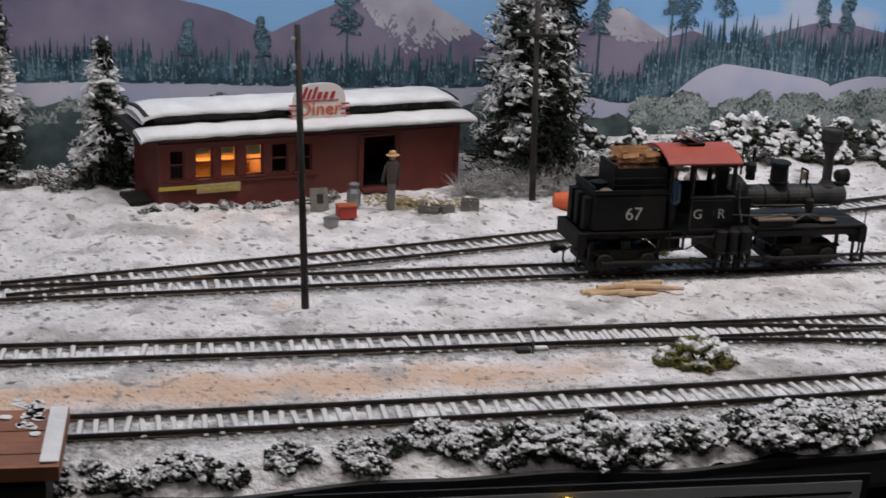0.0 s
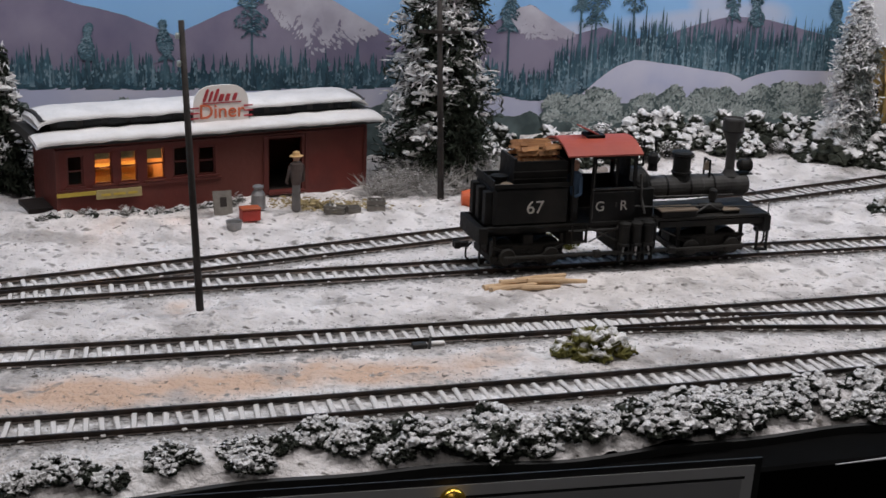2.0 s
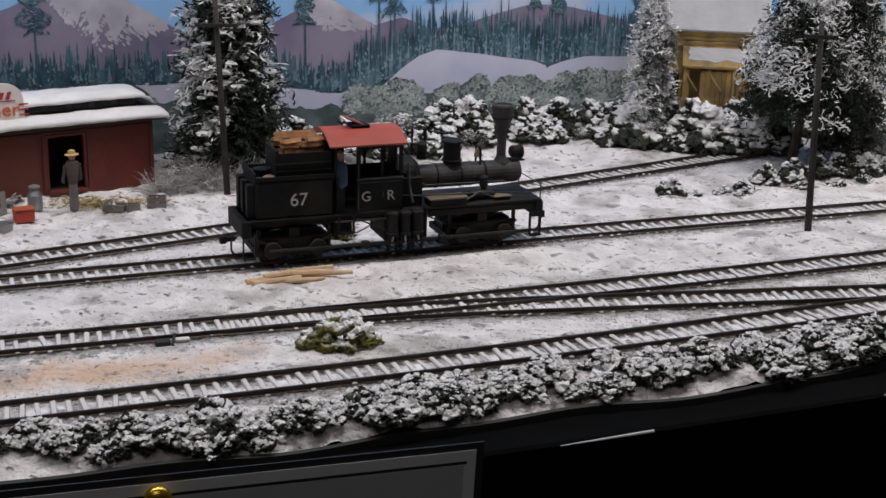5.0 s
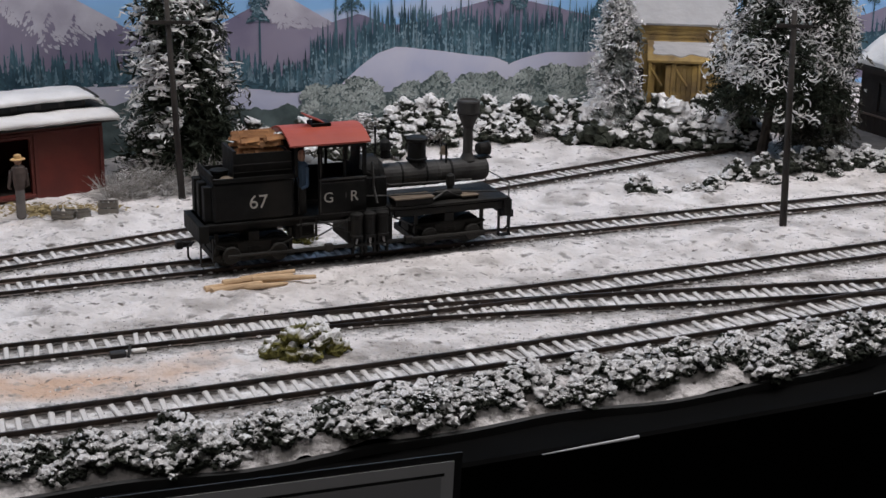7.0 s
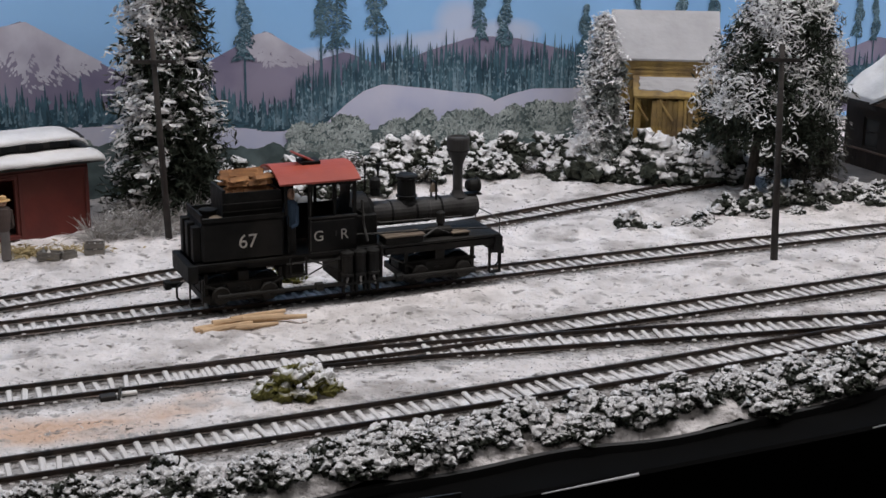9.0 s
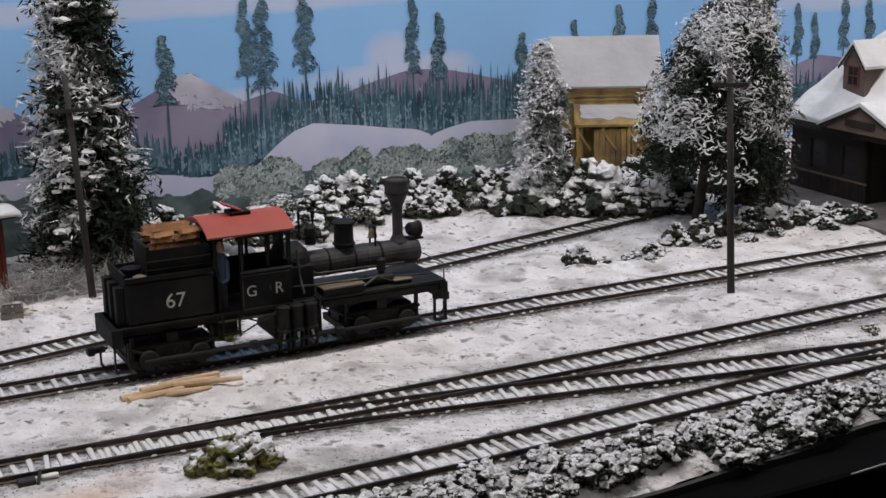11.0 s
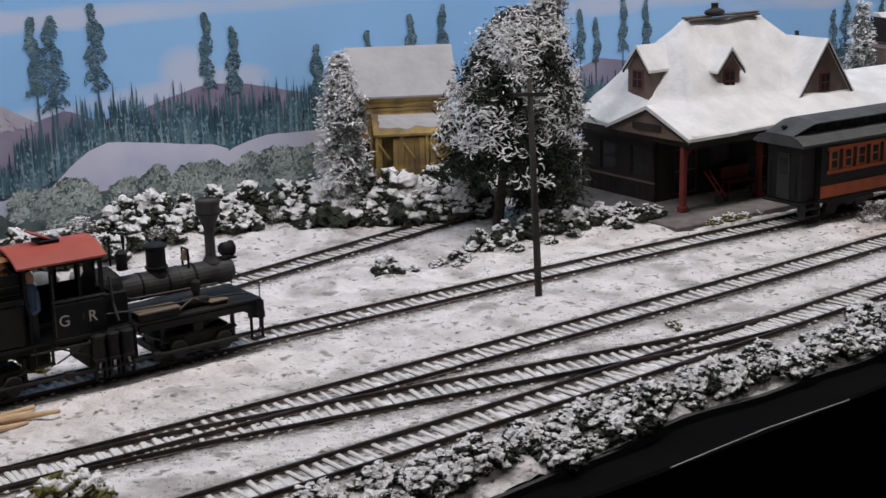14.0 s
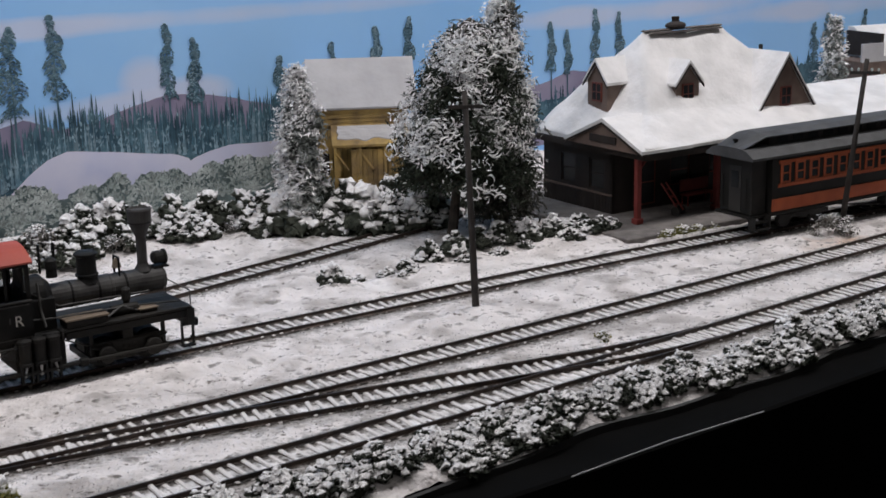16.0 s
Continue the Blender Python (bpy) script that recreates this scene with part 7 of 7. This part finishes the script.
def animal(label, x, y, s, rz, mat, horns=False):
    """A toy animal as one plain rounded shape."""
    bm = bmesh.new()
    bmesh.ops.create_icosphere(bm, subdivisions=3, radius=0.1, matrix=Matrix.Translation((0, 0, 0.19)) @ Matrix.Diagonal((1.7, 0.75, 0.85, 1)))
    bmesh.ops.create_icosphere(bm, subdivisions=2, radius=0.06, matrix=Matrix.Translation((0.19, 0, 0.23)) @ Matrix.Diagonal((1.3, 0.8, 0.95, 1)))
    for sx in (-0.11, -0.07, 0.07, 0.11):
        rod(bm, (sx, 0.04 if sx in (-0.11, 0.07) else -0.04, 0.18), (sx, 0.04 if sx in (-0.11, 0.07) else -0.04, 0.0), 0.034, 0.022, 8)
    for v in bm.verts:
        v.co += Vector((0, 0, 0.008)) * noise.noise(v.co * 25)
    ob = part("animal_figurine", bm, mat, None, smooth=True)
    ob.matrix_basis = Matrix.Translation((U * x, U * y, U * (lie(x, y) - 0.004))) @ pose(0, 0, 0, 0, 0, rz) @ Matrix.Scale(s, 4)
    tagged(ob, label, "figurine", "toy animals in the snow")


animal("tan toy animal figurine standing in the snow", 2.03, 15.66, 0.95, 175, TAN_COAT)
animal("grey toy animal figurine standing in the snow", 2.60, 16.15, 1.0, 150, GREY_COAT)
animal("brownish grey toy animal figurine seen end on", 2.96, 16.2, 0.98, 250, material("dun_figure", (0.27, 0.23, 0.20), 0.8, second=(0.2, 0.17, 0.15), scale=160))

b = thing("yellow_block", "small yellow block lying in the snow", "block", 1.88, 13.86, lie(1.88, 13.86), 3)
part("body", boxes((-0.095, 0.095, -0.04, 0.04, -0.01, 0.06), bevel=0.008), GOLD, b)

for k, (x, y, l, a) in enumerate(((2.0, 12.55, 0.36, 24), (2.12, 12.60, 0.32, 19), (2.05, 12.48, 0.34, 14), (2.35, 12.60, 0.28, 6), (1.95, 12.44, 0.24, 30), (2.2, 12.68, 0.26, 27))):
    t = thing("peeled_log", "pale peeled log lying on the snow", "log", x, y, lie(x, y) + 0.012 + 0.02 * (k % 2), a, group="pile of peeled logs")
    bm = bmesh.new()
    rod(bm, (-l, 0, 0), (-l * 0.2, 0.012, 0.004), 0.036, 0.031, 9)
    rod(bm, (-l * 0.2, 0.012, 0.004), (l, 0, 0.012), 0.031, 0.018, 9)
    part("log", bm, STICK, t)


def crate(x, y, rz, w, d, h, mat, label, filled):
    t = thing("crate", label, "crate", x, y, lie(x, y) - 0.01, rz)
    part("bottom", boxes((-w, w, -d, d, 0, 0.015)), mat, t)
    for z in (0.02, 0.02 + h * 0.52):
        part("side_slat", boxes((-w, w, -d, -d + 0.012, z, z + h * 0.42)), mat, t)
        part("side_slat", boxes((-w, w, d - 0.012, d, z, z + h * 0.42)), mat, t)
        part("end_slat", boxes((-w, -w + 0.012, -d + 0.012, d - 0.012, z, z + h * 0.42)), mat, t)
        part("end_slat", boxes((w - 0.012, w, -d + 0.012, d - 0.012, z, z + h * 0.42)), mat, t)
    for k in range(filled):
        part("bottle", lathe([(0.02, 0.015), (0.02, 0.08), (0.008, 0.1), (0.008, 0.13)], 8, Matrix.Translation((-w + 0.05 + 0.055 * k, 0.0, 0))), SIGN_WHITE if k % 2 else STEEL, t)


crate(0.45, 14.74, 6, 0.10, 0.06, 0.12, CRATEWOOD, "grey slatted wooden crate in the snow", 3)
crate(0.02, 14.68, -12, 0.12, 0.06, 0.07, CRATEWOOD, "low weathered crate of bottles in straw", 2)
crate(0.22, 14.62, 20, 0.07, 0.05, 0.06, CRATEWOOD, "small weathered crate in the snow", 0)
t = thing("milk_can", "dull steel milk can beside the diner wall", "milk can", -0.82, 14.66, lie(-0.82, 14.66))
part("body", lathe([(0.07, 0), (0.078, 0.01), (0.078, 0.16), (0.05, 0.205), (0.045, 0.23), (0.055, 0.235)], 16), STEEL, t)
part("lid", lathe([(0.06, 0.236), (0.06, 0.255), (0.02, 0.27)], 16), STEEL, t)
t = thing("red_box", "small red painted box with pale lid beside the milk can", "box", -0.84, 14.28, lie(-0.84, 14.28), 28)
part("body", boxes((-0.10, 0.10, -0.065, 0.065, 0, 0.12), bevel=0.006), REDBOX, t)
part("lid", boxes((-0.105, 0.105, -0.07, 0.07, 0.122, 0.142), bevel=0.004), COACH_RED, t)
t = thing("wash_tub", "grey metal wash tub in the snow", "tub", -0.95, 13.98, lie(-0.95, 13.98))
part("tub", lathe([(0.07, 0), (0.085, 0.09), (0.09, 0.095), (0.082, 0.09), (0.06, 0.02)], 18), STEEL, t)
t = thing("leaning_board", "grey board leaning at the diner wall with dark print", "board", -1.14, 14.38, lie(-1.14, 14.38), 26)
bd = part("board", box(bmesh.new(), -0.10, 0.10, -0.012, 0.012, 0, 0.27, m=pose(0, 0, 0, -16, 0, 0)), CRATEWOOD, t)
part("print", box(bmesh.new(), -0.03, 0.04, -0.016, -0.013, 0.10, 0.20, m=pose(0, 0, 0, -16, 0, 0)), BROWN, bd, "unreadable dark print")

# straw litter before the freight door
v, f = chips([(float(rng.normal(-0.1, 0.28)), 14.95 + float(rng.normal(0, 0.12)), 0.01 + 0.03 * float(rng.random())) for _ in range(900)], 0.010, long=4.0, flat=0.2)
tagged(mesh_part("straw_litter", v, f, STRAW), "yellowish straw litter before the diner door", "straw", kind="stuff")

# turnout machine beside the yard track
t = thing("switch_machine", "small dark switch machine with snowy cover beside track", "switch machine", 1.22, 10.86, 0.0, 18)
part("body", boxes((-0.10, 0.02, -0.04, 0.04, -0.02, 0.035), bevel=0.006), BLACK, t)
part("lever", tube([(0.03, -0.05, 0.0), (0.06, 0.03, 0.07)], 0.012), BLACK, t)
part("cover", boxes((0.06, 0.18, 0.0, 0.05, 0.0, 0.03), bevel=0.008), SIGN_WHITE, t, "white cover plate")

# brown shed roof at the corner of the layout
t = thing("shed", "brown plank roofed shed with snow along the edge", "shed", -1.76, 8.28, 0.0, 15.5)
part("wall", boxes((-2.0, -0.06, -0.76, -0.04, -0.2, 0.30)), BROWN, t)
for k in range(5):
    part("roof_plank", boxes((-2.1, 0.0, -0.80 + 0.164 * k, -0.645 + 0.164 * k, 0.325 + 0.002 * (k % 2), 0.36 + 0.003 * (k % 2))), ROOFTIN, t)
part("edge_board", boxes((-2.1, 0.03, -0.83, -0.80, 0.27, 0.362), (0.0, 0.03, -0.80, 0.03, 0.27, 0.364)), ROOFTIN, t)
part("edge_snow", boxes((-0.09, 0.025, -0.78, 0.02, 0.366, 0.378), bevel=0.004), ROOF_SNOW, t, "thin snow along the roof edge")
bm = bmesh.new()
for k in range(26):
    x, y, r = -0.14 - abs(float(rng.normal(0, 0.09))), -0.12 + float(rng.normal(0, 0.12)), float(rng.uniform(0.015, 0.05))
    vs = [bm.verts.new((x + r * rng.uniform(0.6, 1.3) * math.cos(a), y + r * rng.uniform(0.5, 1.2) * math.sin(a), 0.371)) for a in np.linspace(0, 5.4, 7)]
    bm.faces.new(vs)
rf = bmesh.ops.extrude_face_region(bm, geom=list(bm.faces))
bmesh.ops.translate(bm, vec=(0, 0, -0.006), verts=[g for g in rf["geom"] if isinstance(g, bmesh.types.BMVert)])
part("snow_patch", bm, ROOF_SNOW, t, "melting snow patches")

# framed printed card with a brass pin, hung on the front of the ledge
t = thing("information_card", "framed white printed card with rust and grey panels on the fascia", "card", 1.55, 8.475, 0.0, 19.32, ry=2.15)
zt = -0.024
part("frame", boxes((-1.80, 2.27, 0.0, 0.012, zt - 2.4, zt + 0.05)), material("dark_card_frame", (0.03, 0.03, 0.032), 0.5, second=(0.02, 0.02, 0.02), scale=60), t, "dark grey frame")
part("sheet", boxes((-1.74, 2.21, -0.012, -0.001, zt - 2.3, zt)), PAPER, t)
part("black_rule", boxes((-1.70, 2.14, -0.016, -0.013, zt - 0.098, zt - 0.078)), INK, t)
part("rust_panel", boxes((-1.66, -0.135, -0.016, -0.013, zt - 2.2, zt - 0.105)), PAPER_RUST, t, "rust brown printed panel")
part("grey_panel", boxes((-0.12, 2.12, -0.016, -0.013, zt - 2.2, zt - 0.105)), PAPER_GREY, t, "plain grey printed panel")
p = thing("brass_pin", "round brass push pin in the printed card", "push pin", 1.55, 8.46, -0.11, 19.32)
part("head", lathe([(0.02, 0.0), (0.05, 0.015), (0.088, 0.025), (0.092, 0.05), (0.078, 0.08), (0.04, 0.10), (0.005, 0.105)], 20, pose(0, 0, 0, 90, 0, 0)), BRASS, p, smooth=True)


def along_ledge(x):
    return 8.46 + 0.318 * x + 0.0044 * x * x - 0.47


w = thing("wire", "white tapered rod fixed along the black fascia", "rod", 0, 0, 0)
bm = bmesh.new()
rod(bm, (4.25, along_ledge(4.25), -0.175), (4.96, along_ledge(4.96), -0.166), 0.004, 0.013, 8)
part("strand", bm, PAPER, w)
w = thing("wire", "thin grey wire running along the black fascia", "wire", 0, 0, 0)
part("strand", tube([(6.9, along_ledge(6.9), -0.16), (7.4, along_ledge(7.4), -0.145), (7.9, along_ledge(7.9), -0.135), (8.9, along_ledge(8.9), -0.165)], 0.006), PAPER_GREY, w)

# ---- tracks ----
ties = tie_meshes()
for nm, f, x0, x1 in TRACKS:
    build_track(nm, f, x0, x1, ties)
